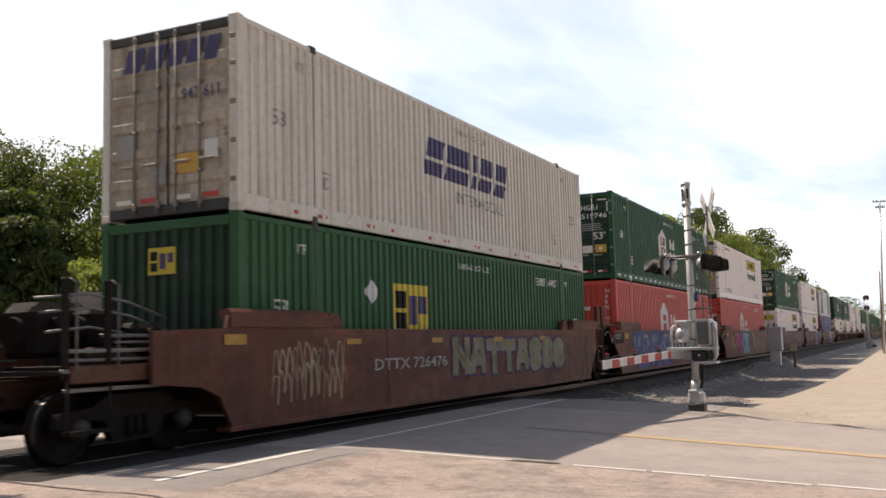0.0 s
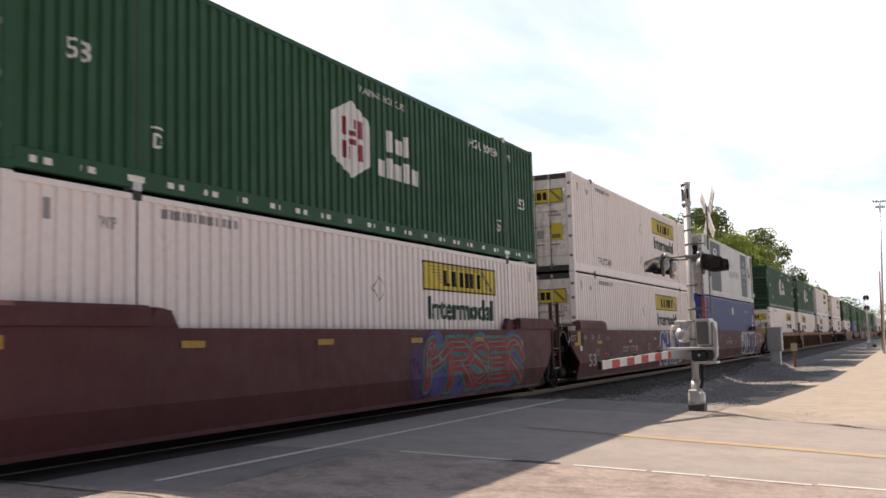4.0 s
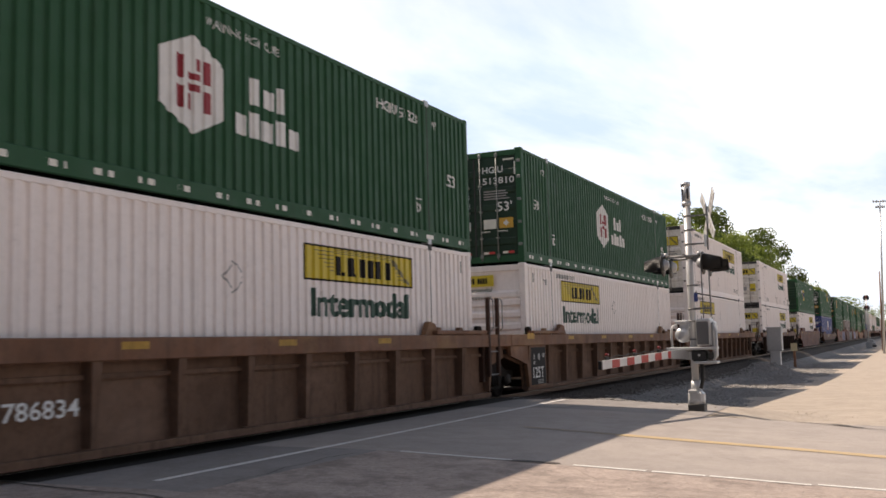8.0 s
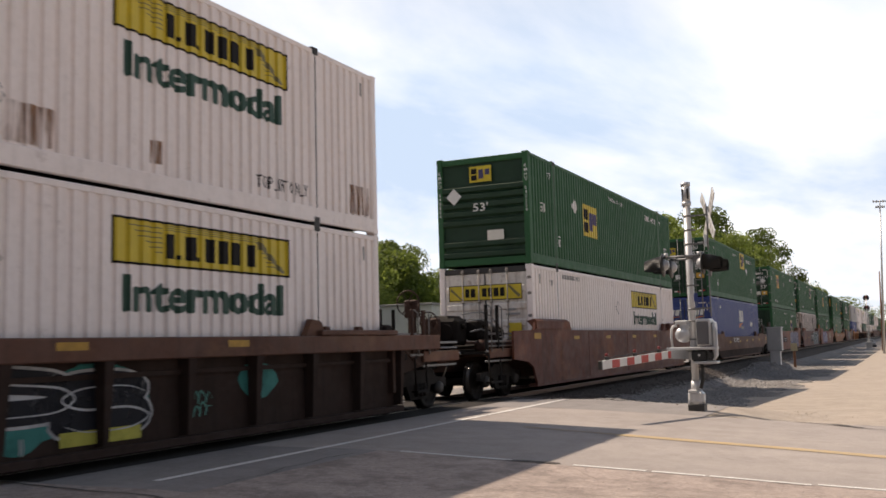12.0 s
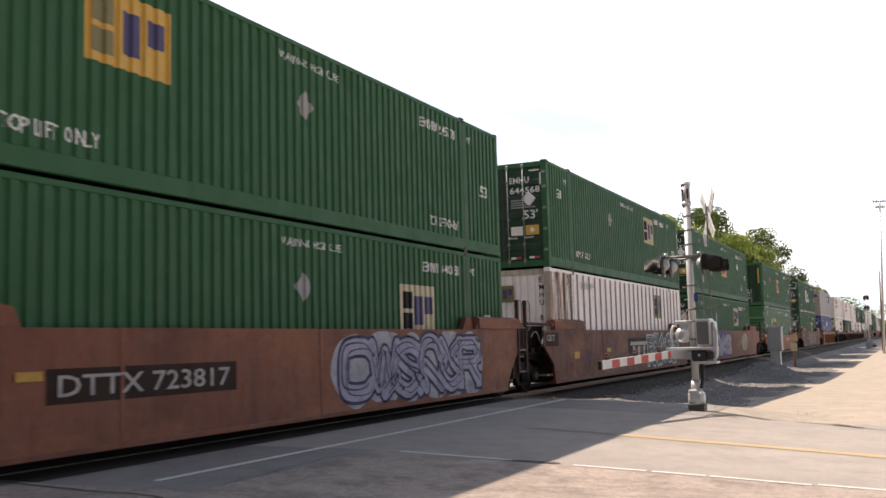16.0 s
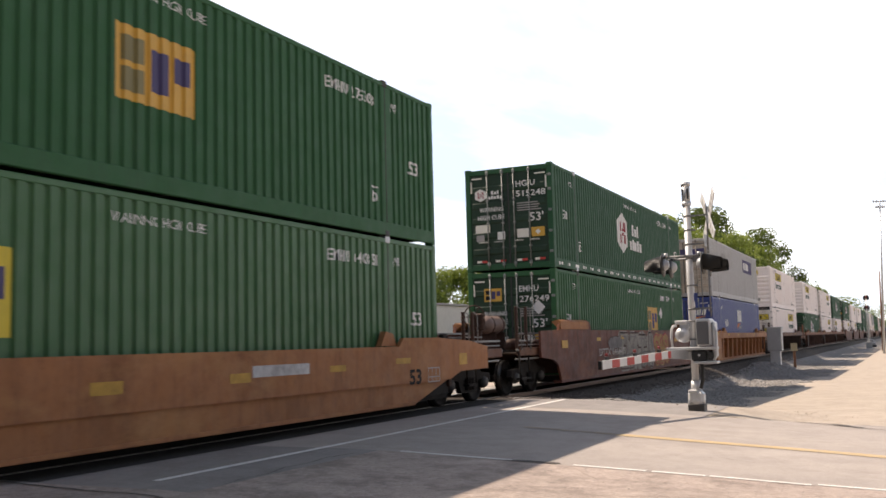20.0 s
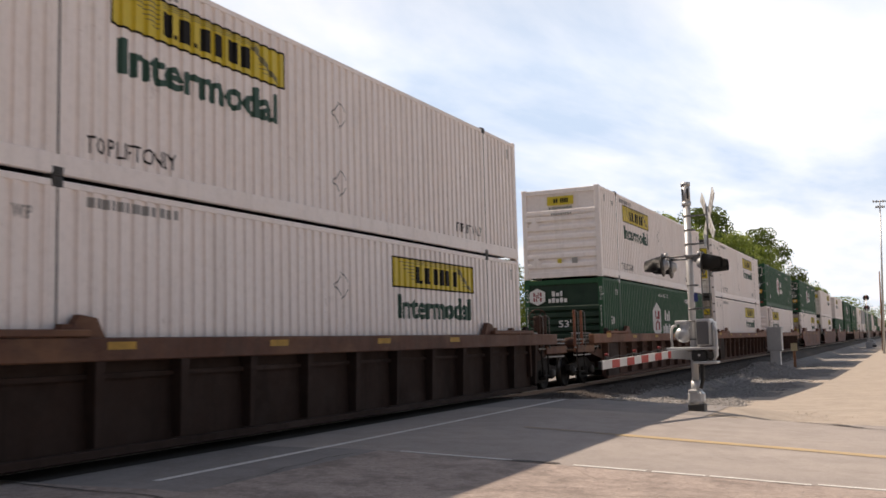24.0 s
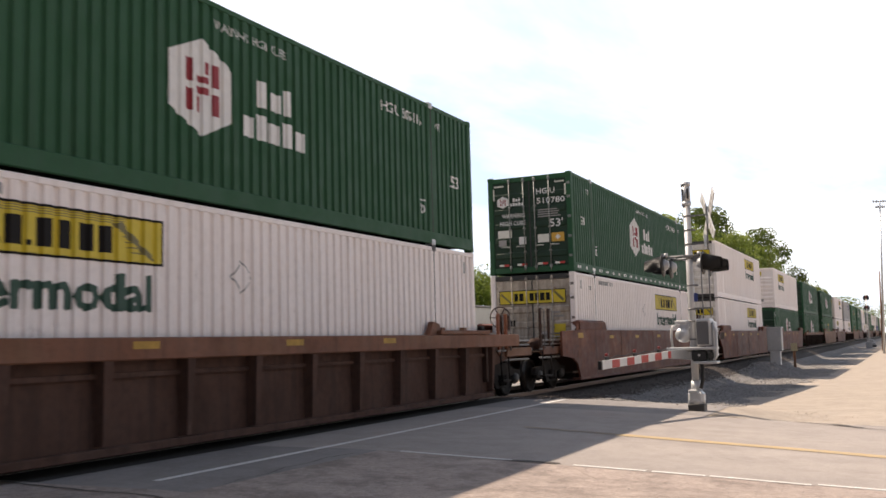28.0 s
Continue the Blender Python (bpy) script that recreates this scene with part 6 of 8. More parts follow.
def sheet(name, xs, ys, mat, lift=0.0, zf=ground_z):
    X, Y = np.meshgrid(xs, ys)
    Z = zf(X, Y) + lift
    pts = np.stack([X.ravel(), Y.ravel(), Z.ravel()], 1)
    n = len(xs)
    faces = [(j * n + i, j * n + i + 1, (j + 1) * n + i + 1, (j + 1) * n + i) for j in range(len(ys) - 1) for i in range(n - 1)]
    me = bpy.data.meshes.new(name)
    me.from_pydata(pts.tolist(), [], faces)
    me.materials.append(mat)
    for p in me.polygons:
        p.use_smooth = True
    return new(name, me)


def soil(name, cols, scales, bump_d=0.01, rough=0.9, stretch_by=(1, 1, 1), cracks=0.0, spots=0.0, mottle=0.0):
    """Loose or worn ground: two tones broken by two scales of noise, with relief."""
    m, nt, b = material(name)
    c = blend(nt, ranged(nt, noise_node(nt, scales[0], 6, 0.6, stretch_by), 0.35, 0.68), cols[0], cols[1])
    c = blend(nt, ranged(nt, noise_node(nt, scales[1], 8, 0.75), 0.42, 0.75, 0.0, 0.75), c, cols[2])
    if spots:                                     # oil drips, tar specks and worn patches
        c = blend(nt, ranged(nt, noise_node(nt, 2.6, 9, 0.78), 0.60, 0.72, 0.0, spots), c, tuple(x * 0.38 for x in cols[1]))
        c = blend(nt, ranged(nt, noise_node(nt, 38.0, 4, 0.8), 0.50, 0.72, 0.0, spots * 0.75), c, tuple(x * 0.50 for x in cols[1]))
        c = blend(nt, ranged(nt, noise_node(nt, 0.9, 8, 0.7), 0.52, 0.66, 0.0, spots * 0.6), c, tuple(x * 0.70 for x in cols[1]))
        c = blend(nt, ranged(nt, noise_node(nt, 1.3, 8, 0.7), 0.56, 0.70, 0.0, spots * 0.6), c, tuple(min(1.0, x * 1.16) for x in cols[2]))
    if mottle:                                    # broad worn and greasy blotches, grit in the hollows
        c = blend(nt, ranged(nt, noise_node(nt, 2.1, 9, 0.72), 0.47, 0.60, 0.0, mottle), c, tuple(x * 0.42 for x in cols[1]))
        c = blend(nt, ranged(nt, noise_node(nt, 16.0, 6, 0.8), 0.50, 0.64, 0.0, mottle * 0.8), c, tuple(x * 0.40 for x in cols[2]))
        c = blend(nt, ranged(nt, noise_node(nt, 6.0, 8, 0.75), 0.54, 0.66, 0.0, mottle * 0.7), c, tuple(min(1.0, x * 1.25) for x in cols[0]))
    if cracks:
        v = nt.nodes.new("ShaderNodeTexVoronoi")
        v.feature = "DISTANCE_TO_EDGE"
        v.inputs["Scale"].default_value = 0.7
        tc = nt.nodes.new("ShaderNodeTexCoord")
        wob = nt.nodes.new("ShaderNodeTexNoise")
        wob.inputs["Scale"].default_value, wob.inputs["Detail"].default_value = 1.6, 6.0
        nt.links.new(tc.outputs["Object"], wob.inputs["Vector"])
        add = nt.nodes.new("ShaderNodeVectorMath")
        add.operation = "ADD"
        nt.links.new(tc.outputs["Object"], add.inputs[0])
        nt.links.new(wob.outputs["Color"], add.inputs[1])
        nt.links.new(add.outputs[0], v.inputs["Vector"])
        c = blend(nt, ranged(nt, v.outputs["Distance"], 0.0, 0.014, cracks, 0.0), c, tuple(x * 0.4 for x in cols[2]))
    nt.links.new(c, b.inputs["Base Color"])
    b.inputs["Roughness"].default_value = rough
    b.inputs["Specular IOR Level"].default_value = 0.25
    bump(nt, b, noise_node(nt, scales[1] * 2.5, 6, 0.7), 0.6, bump_d)
    return m


DIRT = soil("tan_dirt", ((0.46, 0.388, 0.32), (0.39, 0.333, 0.275), (0.52, 0.452, 0.388)), (0.8, 14.0), 0.02, 0.95, (1, 1, 1), 0.0, spots=0.6, mottle=0.18)
GRASS = soil("rough_grass", ((0.07, 0.10, 0.035), (0.13, 0.13, 0.06), (0.05, 0.075, 0.025)), (0.4, 6.0), 0.04)
ASPHALT = soil("worn_asphalt", ((0.40, 0.352, 0.318), (0.32, 0.283, 0.258), (0.44, 0.393, 0.36)), (0.5, 30.0), 0.004, 0.85, (0.35, 1, 1), spots=0.55, mottle=0.16)
PATCHY = soil("old_patchy_pavement", ((0.47, 0.385, 0.337), (0.40, 0.328, 0.287), (0.33, 0.275, 0.245)), (0.9, 11.0), 0.014, 0.9, (1, 1, 1), 0.12, spots=1.0, mottle=0.55)
PANEL = soil("crossing_asphalt", ((0.30, 0.275, 0.26), (0.24, 0.22, 0.21), (0.33, 0.305, 0.285)), (0.6, 24.0), 0.004, 0.85, (1, 0.5, 1), spots=0.5, mottle=0.2)
# the shade under the train is put into this near-black panel colour
UNDER_TRAIN = soil("shade_dark_crossing_panel", ((0.040, 0.035, 0.032), (0.025, 0.022, 0.02), (0.055, 0.05, 0.045)), (1.4, 14.0), 0.006, 0.95)
BALLAST = soil("grey_ballast", ((0.29, 0.27, 0.255), (0.20, 0.185, 0.175), (0.37, 0.35, 0.335)), (1.2, 20.0), 0.03, mottle=0.45)
DARK_BALLAST = soil("near_black_ballast", ((0.07, 0.056, 0.047), (0.045, 0.037, 0.032), (0.11, 0.09, 0.078)), (1.5, 20.0), 0.03)
L_LINE = soil("white_road_paint", ((0.80, 0.79, 0.76), (0.70, 0.68, 0.64), (0.52, 0.48, 0.44)), (1.5, 16.0), 0.002, 0.7)
Y_LINE = soil("yellow_road_paint", ((0.54, 0.385, 0.20), (0.46, 0.35, 0.21), (0.37, 0.30, 0.23)), (2.5, 22.0), 0.002, 0.7)
FADED = soil("worn_yellow_paint", ((0.40, 0.30, 0.19), (0.34, 0.27, 0.21), (0.31, 0.27, 0.24)), (1.5, 16.0), 0.002, 0.8)
TAR = soil("dark_tar", ((0.10, 0.09, 0.082), (0.14, 0.125, 0.115), (0.07, 0.065, 0.06)), (1.5, 12.0), 0.005, 0.8)

near_x = np.concatenate([[-2500, -800, -300, -120, -60, -30], np.arange(-16, -9, 0.8), np.arange(-9, 11.1, 0.3), [12.5, 16, 30, 60, 120, 300, 800, 2500]])
near_y = np.concatenate([[-2500, -500, -120, -40, -12], np.arange(-6, 18, 1.0), np.arange(18, 60, 0.6), np.arange(60, 140, 4), [200, 400, 900, 2500, 4500]])
tagged(sheet("ground", near_x, near_y, DIRT, -0.012), "dry tan dirt ground beside the track", kind="structure")
tagged(sheet("grass", np.array([-2400, -800, -250, -100, -50, -25, -16, -11, -7.5]), np.concatenate([[-800, -100, -20, 5], np.arange(20, 100, 8), [150, 300, 900, 2400]]), GRASS, 0.0), "rough green grass beyond the track", kind="structure")
tagged(sheet("road", np.arange(-60, 61, 0.75), np.array([10.7, 12, 14, 16, 18.0]), ASPHALT, 0.0), "worn light grey asphalt road over the crossing", kind="structure")
tagged(sheet("pavement", np.concatenate([np.arange(3.62, 10.6, 0.3), np.arange(11, 30, 1.0)]), np.linspace(-6.0, 10.7, 35), PATCHY, 0.0), "cracked patchy old pavement beside the road", kind="structure")
tagged(sheet("crossing", np.concatenate([np.arange(-3.8, 3.1, 0.4), [3.3, 3.62]]), np.linspace(7.15, 10.7, 8), PANEL, 0.0), "asphalt strip beside the rails at the crossing", kind="structure")
tagged(sheet("crossing_strip", np.concatenate([np.arange(-3.8, 3.2, 0.4), np.arange(3.3, 6.5, 0.3)]), np.linspace(18.0, 20.75, 8), PANEL, 0.0), "asphalt strip beyond the road at the rails", kind="structure")


def ballast_z(x, y):
    z = ground_z(x, y)
    k = np.sin(x * 5.1 + y * 2.3) * np.cos(y * 4.3 - x * 1.7) * 0.02 + np.sin(x * 2.1 + y * 0.9) * np.sin(y * 0.55 - x) * 0.03
    wob = 0.35 * np.sin(y * 0.9) + 0.2 * np.sin(y * 2.3 + 1.0)
    sink = smooth(5.1, 6.2, np.abs(x) + wob) * smooth(20.7, 23.0, y) + smooth(0.9, 0.0, y - 20.7) * 0.6
    return z + k * smooth(1.0, 2.2, np.abs(x)) - 0.07 * sink


tagged(sheet("ballast", np.concatenate([np.arange(-6.3, 6.41, 0.3)]), np.concatenate([np.arange(20.7, 70, 0.5), np.arange(70, 200, 5), [300, 600, 1500]]), BALLAST, 0.012, ballast_z), "grey crushed-stone ballast along the track", kind="structure")
tagged(sheet("ballast_south", np.arange(-4, 4.01, 0.5), np.arange(-60, 1.0, 1.2), BALLAST, 0.012, ballast_z), "grey crushed-stone ballast along the track", kind="structure")


# a much darker strip of ballast along both rails
tagged(sheet("greased_ballast", np.arange(-2.4, 2.45, 0.3), np.concatenate([np.arange(20.75, 70, 0.5), np.arange(70, 200, 5), [300, 600]]), DARK_BALLAST, 0.024, ballast_z), "near-black strip of ballast beside the rails", kind="structure")
STONE = plain("ballast_stone", (0.42, 0.395, 0.37), 0.85, 0.0, 0.85)
PALE_STONE = plain("pale_gravel_stone", (0.50, 0.43, 0.35), 0.9, 0.0, 0.4)


def stones(name, n, seed, x0, x1, y0, y1, size, label, skew=1.0, mat=None, zf=None):
    """Loose crushed stones lying on the slope."""
    rng = np.random.default_rng(seed)
    x, y = rng.uniform(x0, x1, n), y0 + (y1 - y0) * rng.uniform(0, 1, n) ** skew
    s = size * rng.uniform(0.5, 1.6, n)
    base = np.array([(1, 0, 0), (-1, 0, 0), (0, 1, 0), (0, -1, 0), (0, 0, 0.9), (0, 0, -0.6)], float)
    V = base[None] * s[:, None, None] * rng.uniform(0.6, 1.3, (n, 6, 1)) + rng.normal(size=(n, 6, 3)) * (s * 0.22)[:, None, None]
    a = rng.uniform(0, 6.28, n)
    c, d = np.cos(a)[:, None], np.sin(a)[:, None]
    V = np.stack([V[:, :, 0] * c - V[:, :, 1] * d, V[:, :, 0] * d + V[:, :, 1] * c, V[:, :, 2]], 2)
    V += np.stack([x, y, (zf or ballast_z)(x, y) + 0.012 * (zf is None) + s * 0.25], 1)[:, None]
    F = np.array([(0, 2, 4), (2, 1, 4), (1, 3, 4), (3, 0, 4), (2, 0, 5), (1, 2, 5), (3, 1, 5), (0, 3, 5)])
    faces = (F[None] + 6 * np.arange(n)[:, None, None]).reshape(-1, 3)
    me = bpy.data.meshes.new(name)
    me.from_pydata(V.reshape(-1, 3).tolist(), [], faces.tolist())
    me.materials.append(mat or STONE)
    return tagged(new(name, me), label, "gravel", kind="stuff")


stones("ballast_stones", 24000, 3, 2.2, 5.9, 21.0, 75.0, 0.021, "grey crushed stones on the ballast slope", 1.7)
stones("greased_stones", 5000, 8, 1.1, 2.5, 21.0, 60.0, 0.021, "dark brown stones beside the rails", 1.7, plain("dark_stone", (0.10, 0.08, 0.07), 0.9, 0.0, 0.6))
stones("lot_gravel", 900, 4, 5.3, 8.8, 19.9, 38.0, 0.013, "scattered pale gravel at the lot's edge", 1.5, PALE_STONE)
stones("pavement_grit", 500, 6, 3.4, 9.5, 6.4, 10.6, 0.006, "scattered dark grit on the old pavement", 0.7, STONE, ground_z)
stones("ballast_heap", 900, 5, 2.2, 4.4, 48.0, 57.0, 0.045, "small heap of crushed stones by the cabinet")


def strip(name, pts, width, mat, lift, label):
    """A painted or sealed line along points of the ground."""
    P, n = [], len(pts)
    fine = []
    for (x0, y0), (x1, y1) in zip(pts, pts[1:]):
        m = max(1, int(math.hypot(x1 - x0, y1 - y0) / 0.5))
        fine += [(x0 + (x1 - x0) * i / m, y0 + (y1 - y0) * i / m) for i in range(m)]
    fine.append(pts[-1])
    for i, p in enumerate(fine):
        a, b = fine[max(0, i - 1)], fine[min(len(fine) - 1, i + 1)]
        d = Vector((b[0] - a[0], b[1] - a[1])).normalized() * width / 2
        for s in (1, -1):
            x, y = p[0] - d.y * s, p[1] + d.x * s
            P.append((x, y, float(ground_z(x, y)) + lift))
    me = bpy.data.meshes.new(name)
    me.from_pydata(P, [], [(2 * i, 2 * i + 1, 2 * i + 3, 2 * i + 2) for i in range(len(fine) - 1)])
    me.materials.append(mat)
    return tagged(new(name, me), label, kind="structure")


strip("white_line", [(2.82, 7.6), (2.80, 20.5)], 0.115, L_LINE, 0.006, "worn white line along the rails")
strip("white_line", [(1.3, 21.0), (2.75, 20.66)], 0.10, L_LINE, 0.02, "short worn white line beyond the rails' line")
for x0, x1 in ((3.9, 5.5), (6.15, 7.0), (7.06, 7.64), (7.69, 8.72), (8.78, 16.0), (16.2, 30.0)):
    strip("white_line", [(x0, 10.76), (x1, 10.76 if x1 < 8 else 10.7)], 0.075, L_LINE, 0.006, "worn white edge line of the road")
strip("yellow_line", [(5.75, 14.12), (7.07, 13.92), (8.2, 13.78), (9.4, 13.55), (14, 13.5), (40, 13.5)], 0.27, Y_LINE, 0.006, "faded yellow centre line")
strip("yellow_line", [(4.2, 14.35), (5.75, 14.12)], 0.12, FADED, 0.006, "worn remains of the yellow centre line")


def crack(pts, width, label, seed, name="tar_seam", lift=0.007):
    """A ragged dark seam: its course and its width wander."""
    rnd = random.Random(seed)
    fine = []
    for (x0, y0), (x1, y1) in zip(pts, pts[1:]):
        m = max(2, int(math.hypot(x1 - x0, y1 - y0) / 0.09))
        fine += [(x0 + (x1 - x0) * i / m, y0 + (y1 - y0) * i / m) for i in range(m)]
    fine.append(pts[-1])
    P, n = [], len(fine)
    wv, off = 0.6, 0.0
    for i, p in enumerate(fine):
        a, b = fine[max(0, i - 1)], fine[min(n - 1, i + 1)]
        d = Vector((b[0] - a[0], b[1] - a[1])).normalized()
        wv = min(1.3, max(0.15, wv + rnd.uniform(-0.3, 0.3)))
        off = 0.85 * off + rnd.uniform(-0.02, 0.02)
        w = width / 2 * wv * (0.2 if i in (0, n - 1) else 1.0)
        for k in (off + w, off - w):
            x, y = p[0] - d.y * k, p[1] + d.x * k
            P.append((x, y, float(ground_z(x, y)) + lift))
    me = bpy.data.meshes.new(name)
    me.from_pydata(P, [], [(2 * i, 2 * i + 1, 2 * i + 3, 2 * i + 2) for i in range(n - 1)])
    me.materials.append(TAR)
    return tagged(new(name, me), label, kind="structure")


crack([(3.72, 7.2), (3.55, 7.96), (3.57, 8.31), (3.51, 8.97), (3.48, 9.68), (3.55, 10.3)], 0.013, "thin crack between old and new pavement", 3)
crack([(-0.5, 7.2), (0.9, 7.18), (2.2, 6.98), (3.5, 6.80), (3.75, 6.75)], 0.035, "dark ragged end of the crossing asphalt", 4)
crack([(5.35, 10.70), (5.7, 10.73), (6.0, 10.78)], 0.12, "dark tar patch over the edge line", 5, "tar_patch", 0.009)
# seam drawn wide and dark to take in the signal mast's shadow
crack([(6.3, 18.45), (7.07, 18.3), (7.97, 18.0), (8.53, 17.75), (8.98, 17.35), (9.3, 17.2), (12.0, 16.9)], 0.30, "dark ragged seam at the road's edge with the signal's shadow painted in", 12)
crack([(4.3, 14.1), (4.6, 14.25), (5.0, 14.5)], 0.03, "short crack in the road", 6)
crack([(4.3, 8.9), (5.2, 9.1), (5.9, 9.0), (6.8, 9.3)], 0.016, "thin crack in the old pavement", 7)
crack([(6.3, 10.4), (6.9, 9.6), (7.6, 9.2), (8.4, 9.3)], 0.015, "thin crack in the old pavement", 8)
crack([(7.0, 12.2), (7.6, 12.3), (8.0, 12.1)], 0.03, "short crack in the road", 9)

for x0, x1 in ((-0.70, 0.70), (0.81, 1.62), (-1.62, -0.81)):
    tagged(sheet("crossing_panel", np.linspace(x0, x1, 4), np.linspace(7.2, 20.8, 20), UNDER_TRAIN, 0.005), "crossing panel at the rails painted near black for the train's shade", kind="structure")
tagged(sheet("pavement_edge", np.concatenate([np.arange(-3.8, 3.3, 0.5), [3.3, 3.62]]), np.linspace(1.0, 7.15, 8), PATCHY, 0.0), "worn pinkish pavement before the crossing", kind="structure")

RAIL = plain("rail_steel", (0.20, 0.12, 0.08), 0.5, 0.5)
for s in (-1, 1):
    r = tagged(new("rail"), "steel rail, rusty web and polished head", "rail", "rails of the track", "structure")
    def web(bm):
        prism(bm, [(s * 0.755 - 0.07, -0.17), (s * 0.755 + 0.07, -0.17), (s * 0.755 + 0.07, -0.155), (s * 0.755 + 0.012, -0.13), (s * 0.755 + 0.012, -0.045), (s * 0.755 + 0.036, -0.035), (s * 0.755 + 0.036, -0.004), (s * 0.755 - 0.036, -0.004), (s * 0.755 - 0.036, -0.035), (s * 0.755 - 0.012, -0.045), (s * 0.755 - 0.012, -0.13), (s * 0.755 - 0.07, -0.155)], -80, 900, "y")
    bm = bmesh.new(); web(bm)
    part("web", bm, RAIL, r)
    bm = bmesh.new(); box(bm, s * 0.755 - 0.03, s * 0.755 + 0.03, -80, 900, -0.004, 0.012, 0.003)
    part("head", bm, STEEL, r)

# ---- crossing signal ----
SX, SY, SZ, SIZE = 5.945, 19.1, -0.089, 0.932
RED_LAMP = plain("red_lens", (0.20, 0.018, 0.018), 0.3)
STRIPE_W, STRIPE_R = plain("gate_white", (0.75, 0.74, 0.72), 0.45), plain("gate_red", (0.52, 0.06, 0.05), 0.45)
BLACK = plain("matt_black", (0.02, 0.02, 0.02), 0.5)
SIGN_D = plain("dark_grey_cover", (0.13, 0.13, 0.135), 0.5)
SIGN_W, SIGN_BACK = plain("sign_white", (0.55, 0.55, 0.54), 0.5), plain("sign_aluminium", (0.45, 0.46, 0.47), 0.45, 0.4)


def bmake(fn):
    bm = bmesh.new()
    fn(bm)
    return bm


ARM_TURN = -14.0


def crossing_signal():
    o = tagged(new("crossing_signal"), "silver railroad crossing signal with crossbuck, flashers and lowered gate", "crossing signal")
    o.matrix_basis = pose(SX, SY, SZ) @ Matrix.Scale(SIZE, 4)
    part("mast", bmake(lambda bm: rod(bm, (0, 0, 0.35), (0, 0, 4.30), 0.074, 18)), ALU, o)
    part("mast_sleeve", bmake(lambda bm: (rod(bm, (0, 0, 4.26), (0, 0, 4.34), 0.098, 18), rod(bm, (0, 0, 4.34), (0, 0, 4.72), 0.090, 18), rod(bm, (0, 0, 4.68), (0, 0, 4.76), 0.100, 18))), ALU, o, "worn sleeve at the mast's top")
    part("sleeve_slot", bmake(lambda bm: (box(bm, 0.03, 0.075, -0.10, -0.07, 4.40, 4.62, 0.006), box(bm, -0.075, -0.045, -0.085, -0.05, 4.40, 4.62, 0.006))), FRAME, o, "dark slot in the sleeve")
    part("base", bmake(lambda bm: (box(bm, -0.15, 0.17, -0.15, 0.15, 0.10, 0.36, 0.05), box(bm, -0.13, 0.06, -0.17, 0.0, 0.33, 0.40, 0.015), rod(bm, (0, 0, 0.34), (0, 0, 0.58), 0.098, 16), lathe(bm, [(0.17, 0.10), (0.16, 0.2), (0.12, 0.34), (0.1, 0.40)], (0.02, 0, 0), "z", 16))), ALU, o, "cast silver base")
    part("foundation", bmake(lambda bm: (box(bm, -0.15, 0.18, -0.17, 0.17, -0.2, 0.11, 0.02))), FRAME, o)
    for k, (x, y) in enumerate(((-0.12, -0.13), (0.13, -0.13), (-0.12, 0.13), (0.13, 0.13))):
        part("anchor_bolt", bmake(lambda bm: rod(bm, (x, y, 0.08), (x, y, 0.19), 0.014, 6)), GALV, o)
    for z in (1.42, 1.80, 2.05, 2.55, 3.12, 3.42, 3.72, 4.02):
        part("clamp", bmake(lambda bm: (rod(bm, (0, 0, z), (0, 0, z + 0.035), 0.084, 14), box(bm, 0.07, 0.16, -0.03, 0.03, z, z + 0.035, 0.006))), GRAB, o)
    for k, a in (("u", 30), ("d", -30)):
        b = part("crossbuck_blade", bmake(lambda bm: box(bm, -0.010, 0.010, -0.115, 0.115, -0.66, 0.66, 0.004)), SIGN_W, o, "white crossbuck blade with dark lettering bars")
        b.matrix_basis = pose(0.44 + (0.012 if k == "u" else -0.014), 0, 4.02, 0, 0, 24) @ pose(0, 0, 0, a * 1.5, 0, 0)
        for i in range(7):
            if k == "d" and i == 3:
                continue
            part("blade_mark", bmake(lambda bm: box(bm, -0.013, 0.013, -0.055, 0.055, -0.56 + i * 0.165, -0.48 + i * 0.165)), L_GREY, b)
    part("track_plate", bmake(lambda bm: box(bm, 0.36, 0.385, -0.20, 0.20, 3.36, 3.62, 0.01)), SIGN_BACK, o, "grey plate below the crossbuck")
    part("crossbuck_arm", bmake(lambda bm: (rod(bm, (0, 0, 4.04), (0.44, 0, 4.04), 0.016, 8), rod(bm, (0, 0, 3.44), (0.40, 0, 3.44), 0.016, 8), rod(bm, (0.40, 0, 3.3), (0.42, 0, 4.2), 0.016, 8))), GRAB, o)
    part("crossarm", bmake(lambda bm: (rod(bm, (0, -0.40, 3.16), (0, 0.40, 3.16), 0.03, 10), rod(bm, (-0.50, -0.38, 3.16), (0.42, -0.38, 3.16), 0.024, 8), rod(bm, (-0.5, 0.38, 3.16), (0.42, 0.38, 3.16), 0.024, 8), box(bm, 0.08, 0.24, -0.06, 0.06, 3.06, 3.20, 0.02))), GRAB, o)
    for sx in (-1, 1):
        for sy in (-0.38, 0.38):
            cx, zz = sx * (0.34 if sx > 0 else 0.46), 3.0
            f = part("flasher", bmake(lambda bm: lathe(bm, [(0.04, cx), (0.235, cx), (0.242, cx + sx * 0.012), (0.235, cx + sx * 0.024), (0.17, cx + sx * 0.03)], (0, sy, zz), "x", 26)), BLACK, o, "black round flasher background")
            part("hood", bmake(lambda bm: hood_build(bm, cx + sx * 0.024, sx, sy, zz)), BLACK, f)
